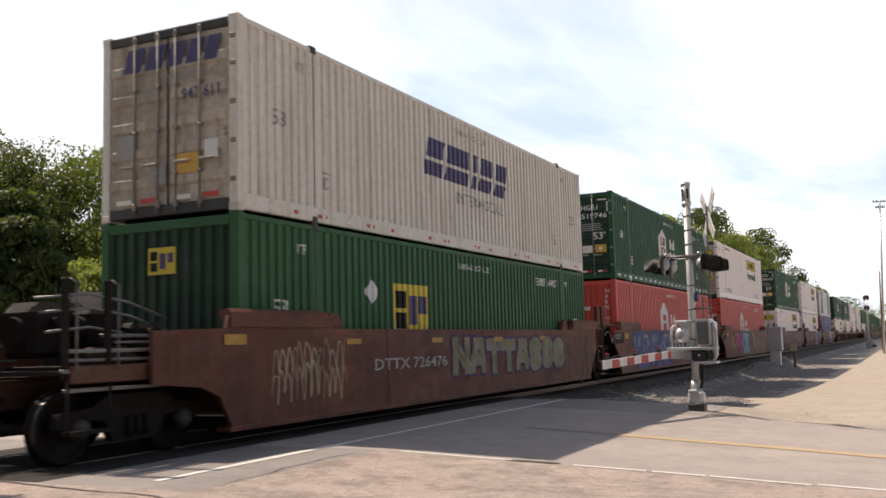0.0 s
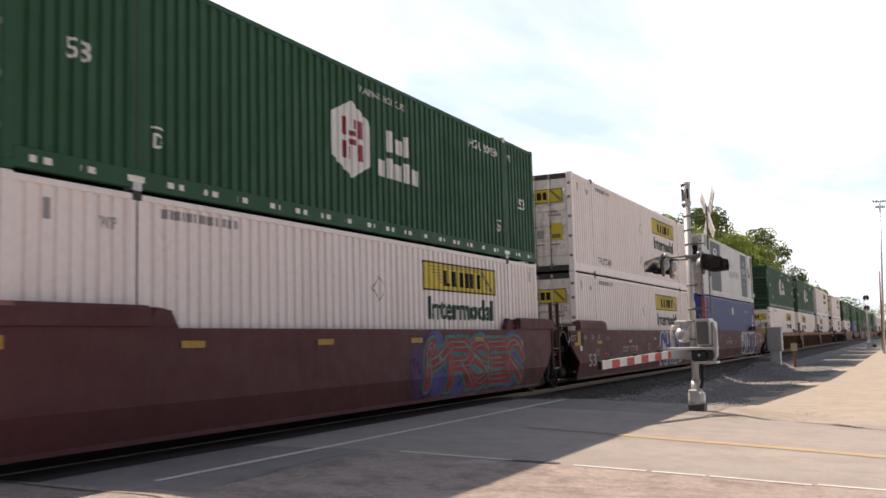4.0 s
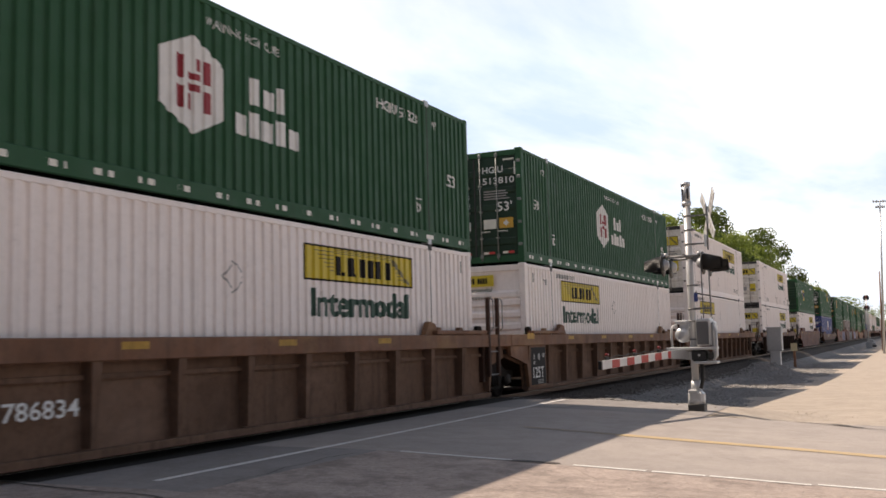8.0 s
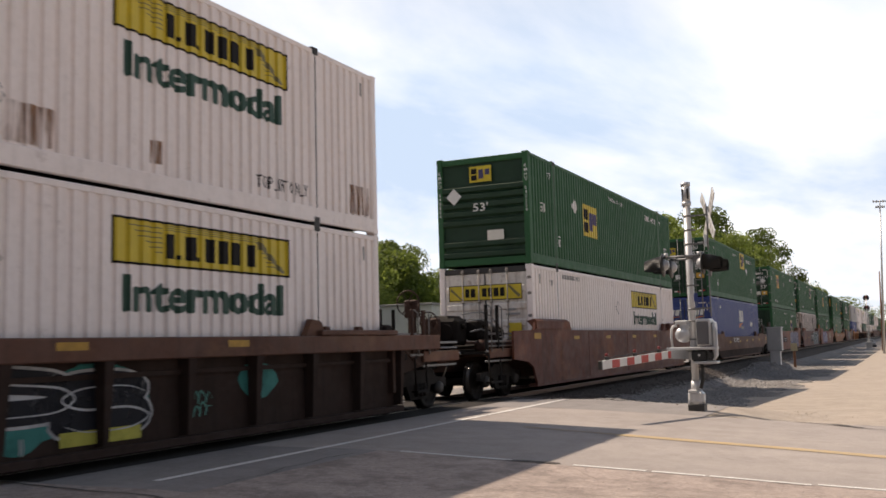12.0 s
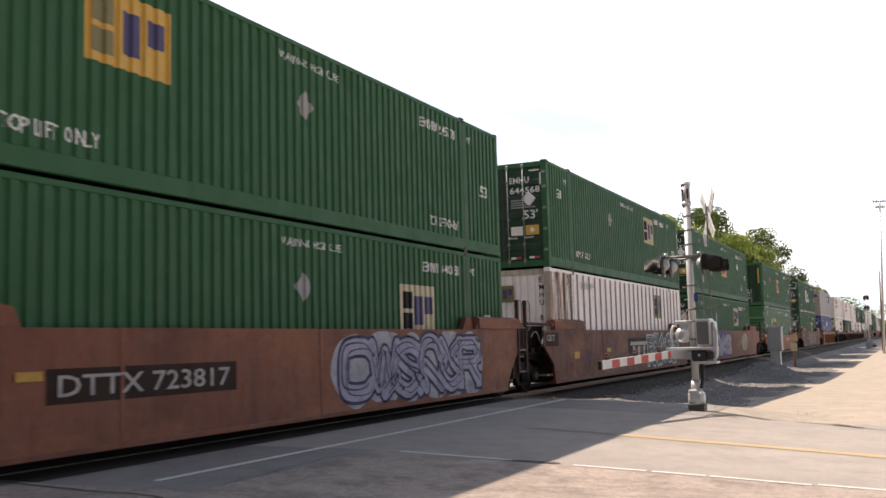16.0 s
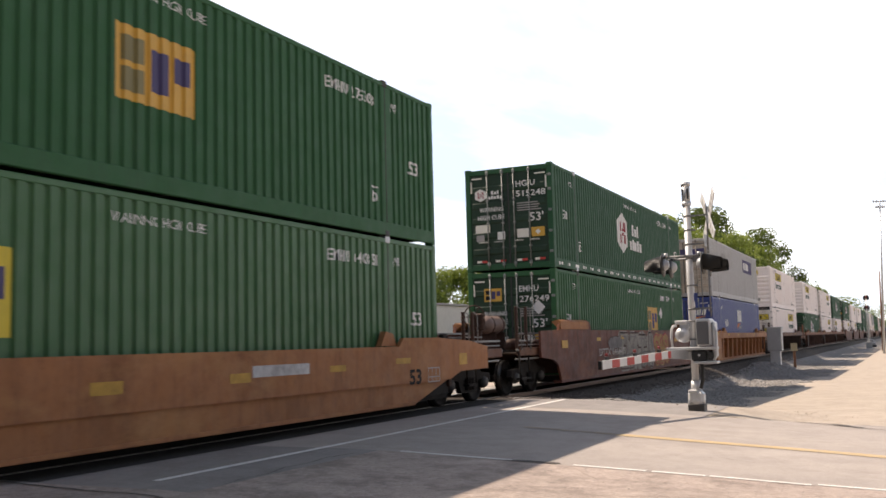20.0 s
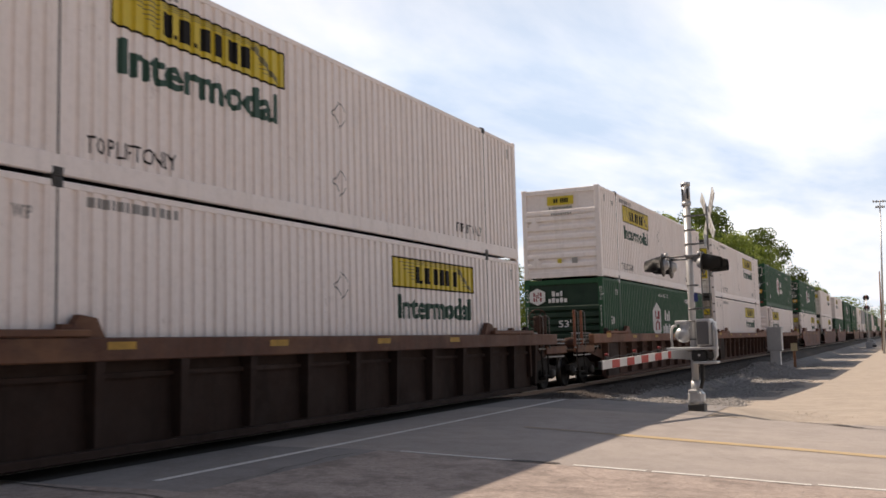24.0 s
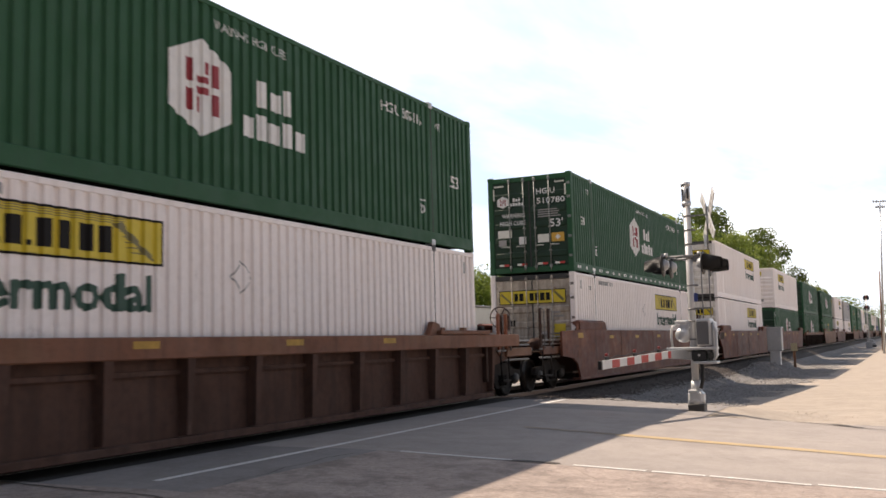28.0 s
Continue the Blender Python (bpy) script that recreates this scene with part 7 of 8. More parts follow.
            part("lens", bmake(lambda bm: lathe(bm, [(0.15, cx + sx * 0.032), (0.10, cx + sx * 0.055), (0.03, cx + sx * 0.065)], (0, sy, zz), "x", 18)), RED_LAMP, f, "unlit red lens")
            part("housing", bmake(lambda bm: lathe(bm, [(0.13, cx - sx * 0.004), (0.12, cx - sx * 0.04), (0.08, cx - sx * 0.10), (0.03, cx - sx * 0.12)], (0, sy, zz), "x", 18)), SIGN_BACK, f, "grey rounded lamp housing")
            part("bracket", bmake(lambda bm: (rod(bm, (cx - sx * 0.06, sy, zz + 0.14), (cx - sx * 0.06, sy, 3.20), 0.022, 8), rod(bm, (cx - sx * 0.06, sy, 3.17), (cx - sx * 0.06, sy, 3.24), 0.04, 8))), ALU, f)
    part("bell_rod", bmake(lambda bm: (rod(bm, (0.06, -0.05, 2.08), (0.42, -0.05, 2.08), 0.018, 8), rod(bm, (0.40, -0.05, 1.9), (0.40, -0.05, 3.1), 0.014, 8), rod(bm, (0.24, -0.03, 1.85), (0.24, -0.03, 3.1), 0.012, 8))), GRAB, o, "thin grey stay rods")
    part("blue_plate", bmake(lambda bm: box(bm, 0.075, 0.155, -0.10, -0.09, 2.22, 2.40, 0.004)), plain("sign_blue", (0.035, 0.06, 0.22), 0.5), o, "small blue notice plate")
    g = part("gate_machine", bmake(lambda bm: (box(bm, 0.10, 0.40, -0.22, 0.26, 1.30, 1.86, 0.03), box(bm, -0.34, -0.08, -0.16, 0.2, 1.76, 1.84, 0.02), box(bm, 0.40, 0.47, -0.12, 0.2, 1.05, 1.80, 0.03))), ALU, o, "silver gate machine housing")
    part("dark_cover", bmake(lambda bm: box(bm, 0.115, 0.36, -0.236, -0.22, 1.33, 1.80, 0.012)), SIGN_D, g, "dark grey machine cover")
    part("motor", bmake(lambda bm: (lathe(bm, [(0.05, -0.17), (0.14, -0.15), (0.165, -0.05), (0.165, 0.14), (0.1, 0.18)], (-0.20, 0, 1.54), "y", 18), lathe(bm, [(0.10, -0.12), (0.12, 0.0), (0.10, 0.12)], (-0.15, -0.02, 1.70), "y", 14))), GALV, g, "round grey motor body")
    part("guard_tube", bmake(lambda bm: pipe(bm, [(0.44, -0.2, 1.0), (0.49, -0.2, 1.10), (0.50, -0.2, 1.6), (0.44, -0.2, 1.74)], 0.03, 8)), ALU, g)
    part("guard_tube", bmake(lambda bm: (pipe(bm, [(-0.40, -0.2, 1.28), (-0.415, -0.2, 1.5), (-0.40, -0.2, 1.66), (-0.36, -0.2, 1.72), (-0.29, -0.2, 1.73)], 0.028, 8))), ALU, g)
    part("platform", bmake(lambda bm: (box(bm, -0.52, 0.50, -0.24, 0.12, 1.22, 1.28, 0.012), box(bm, 0.0, 0.50, -0.22, 0.16, 0.93, 0.98, 0.012))), GALV, g, "grey platform bar under the machine")
    part("pivot", bmake(lambda bm: (box(bm, -0.02, 0.30, -0.20, 0.1, 0.99, 1.21, 0.03), box(bm, 0.30, 0.42, -0.24, 0.14, 1.02, 1.18, 0.03))), BLACK, g)
    part("pivot_bolt", bmake(lambda bm: rod(bm, (0.14, -0.215, 1.11), (0.14, -0.19, 1.11), 0.028, 8)), ALU, g)
    part("conduit", bmake(lambda bm: pipe(bm, [(0.12, -0.08, 0.42), (0.17, -0.06, 0.62), (0.17, -0.06, 0.85), (0.13, -0.06, 0.98)], 0.04, 8)), BLACK, o)
    arm = part("gate_arm", bmake(lambda bm: prism(bm, [(-3.62, 0.945), (-3.62, 1.10), (-0.9, 1.22), (-0.9, 1.075)], -0.03, 0.03)), STRIPE_W, o, "lowered red and white striped gate arm")
    arm.matrix_basis = pose(-0.10, 0.0, 0.0, 0, 0, ARM_TURN)
    part("arm_root", bmake(lambda bm: (prism(bm, [(-0.9, 1.065), (-0.9, 1.23), (0.15, 1.25), (0.15, 1.02)], -0.035, 0.035), box(bm, -0.07, 0.12, -0.1, 0.12, 1.02, 1.2, 0.02))), GALV, arm, "grey arm root")
    part("arm_tip", bmake(lambda bm: box(bm, -0.034, 0.034, -3.67, -3.62, 0.945, 1.10, 0.004)), BLACK, arm)
    for i in range(5):
        y = -3.27 + i * 0.56
        def mark(bm):
            z = 0.945 + (y + 3.62) * 0.0470
            prism(bm, [(y, z + 0.004), (y, z + 0.147), (y + 0.28, z + 0.158), (y + 0.28, z + 0.017)], -0.033, 0.033)
        part("stripe", bmake(mark), STRIPE_R, arm)
    for y in (-3.4, -2.35, -1.35):
        z = 1.10 + (y + 3.62) * 0.044
        lamp = part("arm_lamp", bmake(lambda bm: (lathe(bm, [(0.015, -0.03), (0.028, -0.026), (0.03, 0.026), (0.015, 0.03)], (0, y, z + 0.095), "x", 12))), RED_LAMP, arm, "red gate lamp")
        part("lamp_foot", bmake(lambda bm: box(bm, -0.025, 0.025, y - 0.05, y + 0.05, z, z + 0.06, 0.01)), BLACK, lamp)
    part("arm_cable", bmake(lambda bm: pipe(bm, [(0, -3.5 + 0.26 * i, 1.115 + 0.26 * i * 0.044 + (0.02 if i % 2 else 0.05)) for i in range(11)], 0.009, 5)), BLACK, arm)
    return o


def hood_build(bm, x, sx, y, z):
    """A long visor open below."""
    prev = None
    for k, (dx, r) in enumerate(((0.0, 0.20), (0.14, 0.18), (0.36, 0.135))):
        ringv = [bm.verts.new((x + sx * dx, y + r * math.cos(a), z + r * math.sin(a) - dx * 0.08)) for a in (radians(-45 + i * 270 / 14) for i in range(15))]
        if prev:
            for i in range(14):
                bm.faces.new((prev[i], prev[i + 1], ringv[i + 1], ringv[i])).smooth = True
        prev = ringv
    bmesh.ops.solidify(bm, geom=bm.faces[:], thickness=0.008)


crossing_signal()

cab = tagged(new("signal_cabinet"), "grey metal signal cabinet on the ballast", "cabinet")
cab.matrix_basis = pose(3.23, 55.0, float(ground_z(3.23, 55.0)) - 0.06)
part("cabinet_body", bmake(lambda bm: box(bm, -0.38, 0.38, -0.3, 0.3, 0.75, 2.0, 0.03)), SIGN_BACK, cab)
part("cabinet_door", bmake(lambda bm: box(bm, -0.32, 0.32, -0.32, -0.3, 0.82, 1.9, 0.01)), SIGN_BACK, cab)
part("cabinet_roof", bmake(lambda bm: box(bm, -0.42, 0.42, -0.35, 0.34, 2.0, 2.05, 0.02)), GALV, cab)
part("pedestal", bmake(lambda bm: box(bm, -0.26, 0.26, -0.25, 0.25, 0.0, 0.76, 0.02)), ALU, cab)
mk = tagged(new("marker_post"), "short tan marker post by the track", "post")
mk.matrix_basis = pose(3.08, 66.0, float(ground_z(3.08, 66.0)) - 0.02)
part("stake", bmake(lambda bm: box(bm, -0.08, 0.08, -0.05, 0.05, 0, 1.55, 0.02)), TAN, mk)
part("plate", bmake(lambda bm: box(bm, -0.2, 0.2, -0.06, -0.05, 1.1, 1.6, 0.01)), L_BEIGE, mk)
rs = tagged(new("railway_signal"), "black two-head railway light signal on a mast", "signal")
rs.matrix_basis = pose(4.75, 150.0, -0.97)
part("mast", bmake(lambda bm: rod(bm, (0, 0, 0), (0, 0, 7.7), 0.08, 10)), GALV, rs)
for z in (7.2, 5.75):
    h = part("signal_head", bmake(lambda bm: (rod(bm, (0, -0.05, z), (0, 0.03, z), 0.42, 20), rod(bm, (0, -0.4, z + 0.1), (0, -0.05, z + 0.1), 0.15, 12))), BLACK, rs)
    part("lens", bmake(lambda bm: rod(bm, (0, -0.41, z + 0.1), (0, -0.4, z + 0.1), 0.12, 12)), RED_LAMP, h)
part("ladder", bmake(lambda bm: [rod(bm, (k, 0.35, 0.05), (k, 0.2, 6.6), 0.02, 6) for k in (-0.2, 0.2)] + [rod(bm, (-0.2, 0.3, 0.5 + 0.4 * i), (0.2, 0.3, 0.5 + 0.4 * i), 0.015, 6) for i in range(11)]), GALV, rs)
part("case", bmake(lambda bm: box(bm, -0.4, 0.4, -0.4, 0.4, 0, 0.95, 0.04)), SIGN_BACK, rs)


def mast(name, x, y, h, lean, label, arms):
    o = tagged(new(name), label, "pole")
    o.matrix_basis = pose(x, y, -0.97, 0, lean, 0)
    part("pole", bmake(lambda bm: rod(bm, (0, 0, 0), (0, 0, h), 0.13, 10, 0.07)), GALV if arms else TAN, o)
    for z, w in arms:
        part("crossarm", bmake(lambda bm: box(bm, -w, w, -0.06, 0.06, z, z + 0.12, 0.01)), GALV, o)
        for k in (-1, -0.5, 0.5, 1):
            part("lamp_head", bmake(lambda bm: box(bm, k * w - 0.07, k * w + 0.07, -0.12, 0.05, z - 0.05, z + 0.22, 0.03)), GALV, o)
    return o


mast("light_mast", 7.4, 112.0, 16.3, 2.2, "tall grey light mast with lamp heads on crossarms", ((16.1, 0.65), (15.5, 0.4)))
mast("utility_pole", 6.92, 130.0, 9.7, 1.2, "bare brown wooden utility pole", ())
bx = tagged(new("equipment_case"), "small silver equipment case beside the track", "equipment")
bx.matrix_basis = pose(4.7, 165.0, -0.96) @ Matrix.Scale(1.4, 4)
part("case", bmake(lambda bm: (box(bm, -0.5, 0.35, -0.4, 0.4, 0.15, 0.55, 0.12), box(bm, -0.25, 0.2, -0.3, 0.3, 0.52, 0.85, 0.1))), SIGN_BACK, bx)
part("skid", bmake(lambda bm: box(bm, -0.55, 0.45, -0.42, 0.42, 0.0, 0.18, 0.03)), BLACK, bx)

# ---- houses beyond the track ----
SIDING = soil("white_siding", ((0.70, 0.69, 0.67), (0.66, 0.65, 0.62), (0.60, 0.58, 0.55)), (0.3, 3.0), 0.002, 0.6)
BEIGE = soil("cream_siding", ((0.58, 0.54, 0.47), (0.53, 0.49, 0.43), (0.47, 0.43, 0.38)), (0.3, 3.0), 0.002, 0.7)
SHINGLE = soil("grey_shingles", ((0.36, 0.345, 0.335), (0.30, 0.29, 0.285), (0.41, 0.395, 0.385)), (0.5, 9.0), 0.01, 0.9)
DARKSH = soil("dark_shingles", ((0.11, 0.10, 0.10), (0.08, 0.075, 0.08), (0.15, 0.14, 0.135)), (0.5, 9.0), 0.01, 0.9)
GLASS = plain("dark_window_glass", (0.03, 0.035, 0.04), 0.08, 0.0, 0.1)


def house(x, y, half, length, eave, ridge, wall, roof, label, hip=0.0, vents=(), windows=()):
    """A gabled house whose ridge runs along the track."""
    o = tagged(new("house"), label, "house")
    o.matrix_basis = pose(x, y, -0.4)
    e, r = eave + 0.4, ridge + 0.4
    part("wall", bmake(lambda bm: box(bm, half - 0.15, half, 0, length, 0, e)), wall, o)
    part("wall", bmake(lambda bm: box(bm, -half, -half + 0.15, 0, length, 0, e)), wall, o)
    part("gable_wall", bmake(lambda bm: prism(bm, [(-half + 0.15, 0), (half - 0.15, 0), (half - 0.15, e), (0, r - 0.15), (-half + 0.15, e)], 0, 0.15, "y")), wall, o)
    part("back_wall", bmake(lambda bm: prism(bm, [(-half + 0.15, 0), (half - 0.15, 0), (half - 0.15, e), (-half + 0.15, e)], length - 0.15, length, "y")), wall, o)
    ov, t = 0.4, (r - e) / half
    for s in (-1, 1):
        def slope(bm):
            a = [(0, -ov, r), (0, length - hip + (ov if not hip else 0), r), (s * (half + ov), length + ov, e - ov * t), (s * (half + ov), -ov, e - ov * t)]
            vs = [bm.verts.new(p) for p in a]
            bm.faces.new(vs if s > 0 else vs[::-1])
            bmesh.ops.solidify(bm, geom=bm.faces[:], thickness=0.14)
        part("roof", bmake(slope), roof, o)
        part("fascia", bmake(lambda bm: prism(bm, [(0, r + 0.02), (s * (half + ov), e - ov * t + 0.02), (s * (half + ov), e - ov * t - 0.18), (0, r - 0.18)], -ov - 0.03, -ov, "y")), SIDING, o, "white fascia board")
        part("gutter", bmake(lambda bm: box(bm, *sorted((s * (half + ov), s * (half + ov + 0.1))), -ov, length + ov, e - ov * t - 0.14, e - ov * t - 0.02, 0.02)), SIDING, o)
    if hip:
        def end(bm):
            bm.faces.new([bm.verts.new(p) for p in ((0, length - hip, r), (-half - ov, length + ov, e - ov * t), (half + ov, length + ov, e - ov * t))])
            bmesh.ops.solidify(bm, geom=bm.faces[:], thickness=0.14)
        part("hip_roof", bmake(end), roof, o)
    for vy in vents:
        part("roof_vent", bmake(lambda bm: (box(bm, 0.95, 1.2, vy, vy + 0.25, r - 1.2 * t, r - 0.95 * t + 0.20, 0.02), box(bm, 0.90, 1.25, vy - 0.05, vy + 0.30, r - 0.95 * t + 0.17, r - 0.95 * t + 0.24, 0.02))), DARKSH, o)
    for side, a, b, z0, z1 in windows:
        if side == "front":
            w = part("window", bmake(lambda bm: box(bm, a - 0.08, b + 0.08, -0.05, 0.0, z0 - 0.08, z1 + 0.08, 0.01)), SIDING, o)
            part("pane", bmake(lambda bm: box(bm, a, b, -0.06, -0.045, z0, z1)), GLASS, w)
        else:
            w = part("window", bmake(lambda bm: box(bm, half, half + 0.05, a - 0.08, b + 0.08, z0 - 0.08, z1 + 0.08, 0.01)), SIDING, o)
            part("pane", bmake(lambda bm: box(bm, half + 0.045, half + 0.06, a, b, z0, z1)), GLASS, w)
    return o


house(-19.1, 30.7, 3.1, 13.6, 2.75, 4.55, SIDING, SHINGLE, "white-sided bungalow with a grey shingle roof", 2.4, (2.2, 6.0, 9.5), (("front", 0.6, 1.5, 1.3, 2.5), ("side", 1.6, 2.6, 1.3, 2.5), ("side", 5.0, 6.0, 1.3, 2.5), ("side", 9.0, 10.5, 1.3, 2.5)))
house(-17.75, 23.2, 2.8, 5.3, 2.28, 3.6, BEIGE, DARKSH, "small cream-sided house with a dark shingle roof", 0, (), (("front", 0.4, 1.6, 1.1, 2.3), ("side", 1.5, 2.8, 1.1, 2.3)))
shed = tagged(new("outbuilding"), "long low white outbuilding with a flat roof", "building")
shed.matrix_basis = pose(-19.0, 53.0, -0.4)
part("wall", bmake(lambda bm: box(bm, -2.5, 2.5, 0, 12, 0, 4.1, 0.02)), SIDING, shed)
part("roof", bmake(lambda bm: box(bm, -2.6, 2.6, -0.1, 12.1, 4.1, 4.25, 0.02)), SHINGLE, shed)
part("door", bmake(lambda bm: box(bm, 2.5, 2.54, 3, 5.4, 0.1, 2.6, 0.01)), BEIGE, shed)

# ---- trees ----
BARK = soil("bark", ((0.09, 0.065, 0.045), (0.06, 0.045, 0.032), (0.12, 0.09, 0.065)), (1.0, 8.0), 0.03, 0.95, (3, 3, 0.5))


def leaf_mat(name, a, b, thin=0.45):
    m, nt, bs = material(name)
    geo = nt.nodes.new("ShaderNodeNewGeometry")
    c = blend(nt, ranged(nt, geo.outputs["Random Per Island"], 0, 1), a, b)
    nt.links.new(c, bs.inputs["Base Color"])
    bs.inputs["Roughness"].default_value = 0.55
    tr = nt.nodes.new("ShaderNodeBsdfTranslucent")
    nt.links.new(blend(nt, 0.5, c, (0.30, 0.36, 0.05)), tr.inputs["Color"])
    mx = nt.nodes.new("ShaderNodeMixShader")
    mx.inputs[0].default_value = thin
    nt.links.new(bs.outputs[0], mx.inputs[1])
    nt.links.new(tr.outputs[0], mx.inputs[2])
    nt.links.new(mx.outputs[0], nt.nodes["Material Output"].inputs[0])
    return m


LEAF_D = leaf_mat("dark_leaves", (0.020, 0.042, 0.013), (0.052, 0.090, 0.025), 0.36)
LEAF_E = leaf_mat("mixed_green_leaves", (0.035, 0.070, 0.020), (0.065, 0.115, 0.032))
LEAF_M = leaf_mat("mid_leaves", (0.065, 0.11, 0.03), (0.145, 0.21, 0.05), 0.60)
LEAF_L = leaf_mat("light_leaves", (0.15, 0.21, 0.055), (0.29, 0.36, 0.11), 0.62)
LEAF_C = leaf_mat("conifer_needles", (0.020, 0.040, 0.020), (0.04, 0.065, 0.03))


def leaves_mesh(name, pts, dirs, size, mat, rng, narrow=0.55):
    n = len(pts)
    up = rng.normal(size=(n, 3)) + dirs * 0.6 + np.array([0, 0, 0.5])
    up /= np.linalg.norm(up, axis=1)[:, None]
    a = np.cross(up, rng.normal(size=(n, 3)))
    a /= np.linalg.norm(a, axis=1)[:, None]
    b = np.cross(up, a)
    s = (size * rng.uniform(0.6, 1.35, n))[:, None]
    V = np.stack([pts - a * s, pts + b * s * narrow + up * s * 0.15, pts + a * s, pts - b * s * narrow + up * s * 0.15], 1).reshape(-1, 3)
    me = bpy.data.meshes.new(name)
    me.vertices.add(4 * n)
    me.vertices.foreach_set("co", V.ravel())
    me.loops.add(4 * n)
    me.loops.foreach_set("vertex_index", np.arange(4 * n))
    me.polygons.add(n)
    me.polygons.foreach_set("loop_start", np.arange(0, 4 * n, 4))
    me.update(calc_edges=True)
    me.materials.append(mat)
    return me


def tree(x, y, h, spread, leafmat, seed, label, base=0.28, count=9000, size=0.19, sparse=1.0, squash=1.0, z0=-0.4):
    """A trunk with forking limbs and a crown of clumps of leaves, open between the clumps."""
    rng, rnd = np.random.default_rng(seed), random.Random(seed)
    o = tagged(new("tree"), label, "tree")
    o.matrix_basis = pose(x, y, z0)
    bm = bmesh.new()
    tips = []

    def limb(p, d, length, r, depth):
        q = p
        for k in range(3):
            d2 = (d + Vector((rnd.uniform(-0.22, 0.22), rnd.uniform(-0.22, 0.22), rnd.uniform(-0.02, 0.16)))).normalized()
            n = q + d2 * length / 3
            if n.z > h * 0.86:
                break
            rod(bm, q, n, r * (1 - 0.2 * k), 6, r * (1 - 0.2 * (k + 1)), False)
            q, d = n, d2
            if depth >= 1:
                tips.append(q)
        if depth < 3:
            for _ in range(3 if depth else 5):
                a = rnd.uniform(0, math.tau)
                side = Vector((math.cos(a), math.sin(a), rnd.uniform(0.1, 0.7))).normalized()
                limb(q if depth else p + (q - p) * rnd.uniform(0.45, 1.0), (d * 0.55 + side).normalized(), length * rnd.uniform(0.5, 0.75), r * 0.45, depth + 1)
        tips.append(q)

    limb(Vector((0, 0, 0)), Vector((rnd.uniform(-0.05, 0.05), rnd.uniform(-0.05, 0.05), 1)), h * 0.40, h * 0.022, 0)
    part("trunk", bm, BARK, o)
    # clumps fill an uneven crown
    lo = base * h
    cen = []
    while len(cen) < int(60 * sparse):
        p = rng.normal(size=3)
        p /= np.linalg.norm(p)
        p *= rng.uniform(0.45, 1.0) ** 0.6
        z = lo + (h - lo) * (0.5 + 0.5 * p[2])
        wz = math.sin(math.pi * min(0.98, max(0.08, ((z - lo) / (h - lo)) * 0.86 + 0.10))) ** 0.6
        cen.append((p[0] * spread * wz, p[1] * spread * wz * squash, z))
    cen = np.array(cen)
    cr = spread * 0.29 * rng.uniform(0.55, 1.3, len(cen))
    k = rng.integers(0, len(cen), count)
    v = rng.normal(size=(count, 3))
    v /= np.linalg.norm(v, axis=1)[:, None]
    pts = cen[k] + v * (cr[k] * rng.uniform(0.35, 1.05, count) ** 0.5)[:, None] * np.array([1.15, 1.15, 0.75])
    pts[:, 2] = np.minimum(pts[:, 2], h)
    put("crown", leaves_mesh("crown", pts, v, size, leafmat, rng), o)
    return o


def conifer(x, y, h, spread, seed, label):
    rng = np.random.default_rng(seed)
    o = tagged(new("conifer"), label, "tree")
    o.matrix_basis = pose(x, y, -0.4)
    part("trunk", bmake(lambda bm: rod(bm, (0, 0, 0), (0, 0, h * 0.97), h * 0.018, 8, 0.02)), BARK, o)
    P, bm = [], bmesh.new()
    for i in range(62):
        z = h * (0.16 + 0.82 * (i / 62) ** 0.9)
        L = spread * (1 - (z / h)) ** 0.75 * rng.uniform(0.65, 1.15) + 0.25
        a = i * 2.4 + rng.uniform(-0.4, 0.4)
        tip = np.array([math.cos(a) * L, math.sin(a) * L, z - L * 0.22])
        rod(bm, (0, 0, z), tip, 0.05, 5, 0.01, False)
        t = rng.uniform(0.15, 1.0, 110)
        q = np.array([0, 0, z]) * (1 - t[:, None]) + tip * t[:, None]
        P.append(q + rng.normal(size=q.shape) * np.array([0.22, 0.22, 0.16]) * (0.4 + L * 0.25) - np.array([0, 0, 0.10]))
    part("bough", bm, BARK, o)
    pts = np.concatenate(P)
    put("crown", leaves_mesh("crown", pts, np.zeros_like(pts), 0.17, LEAF_C, rng, 0.25), o)
    return o


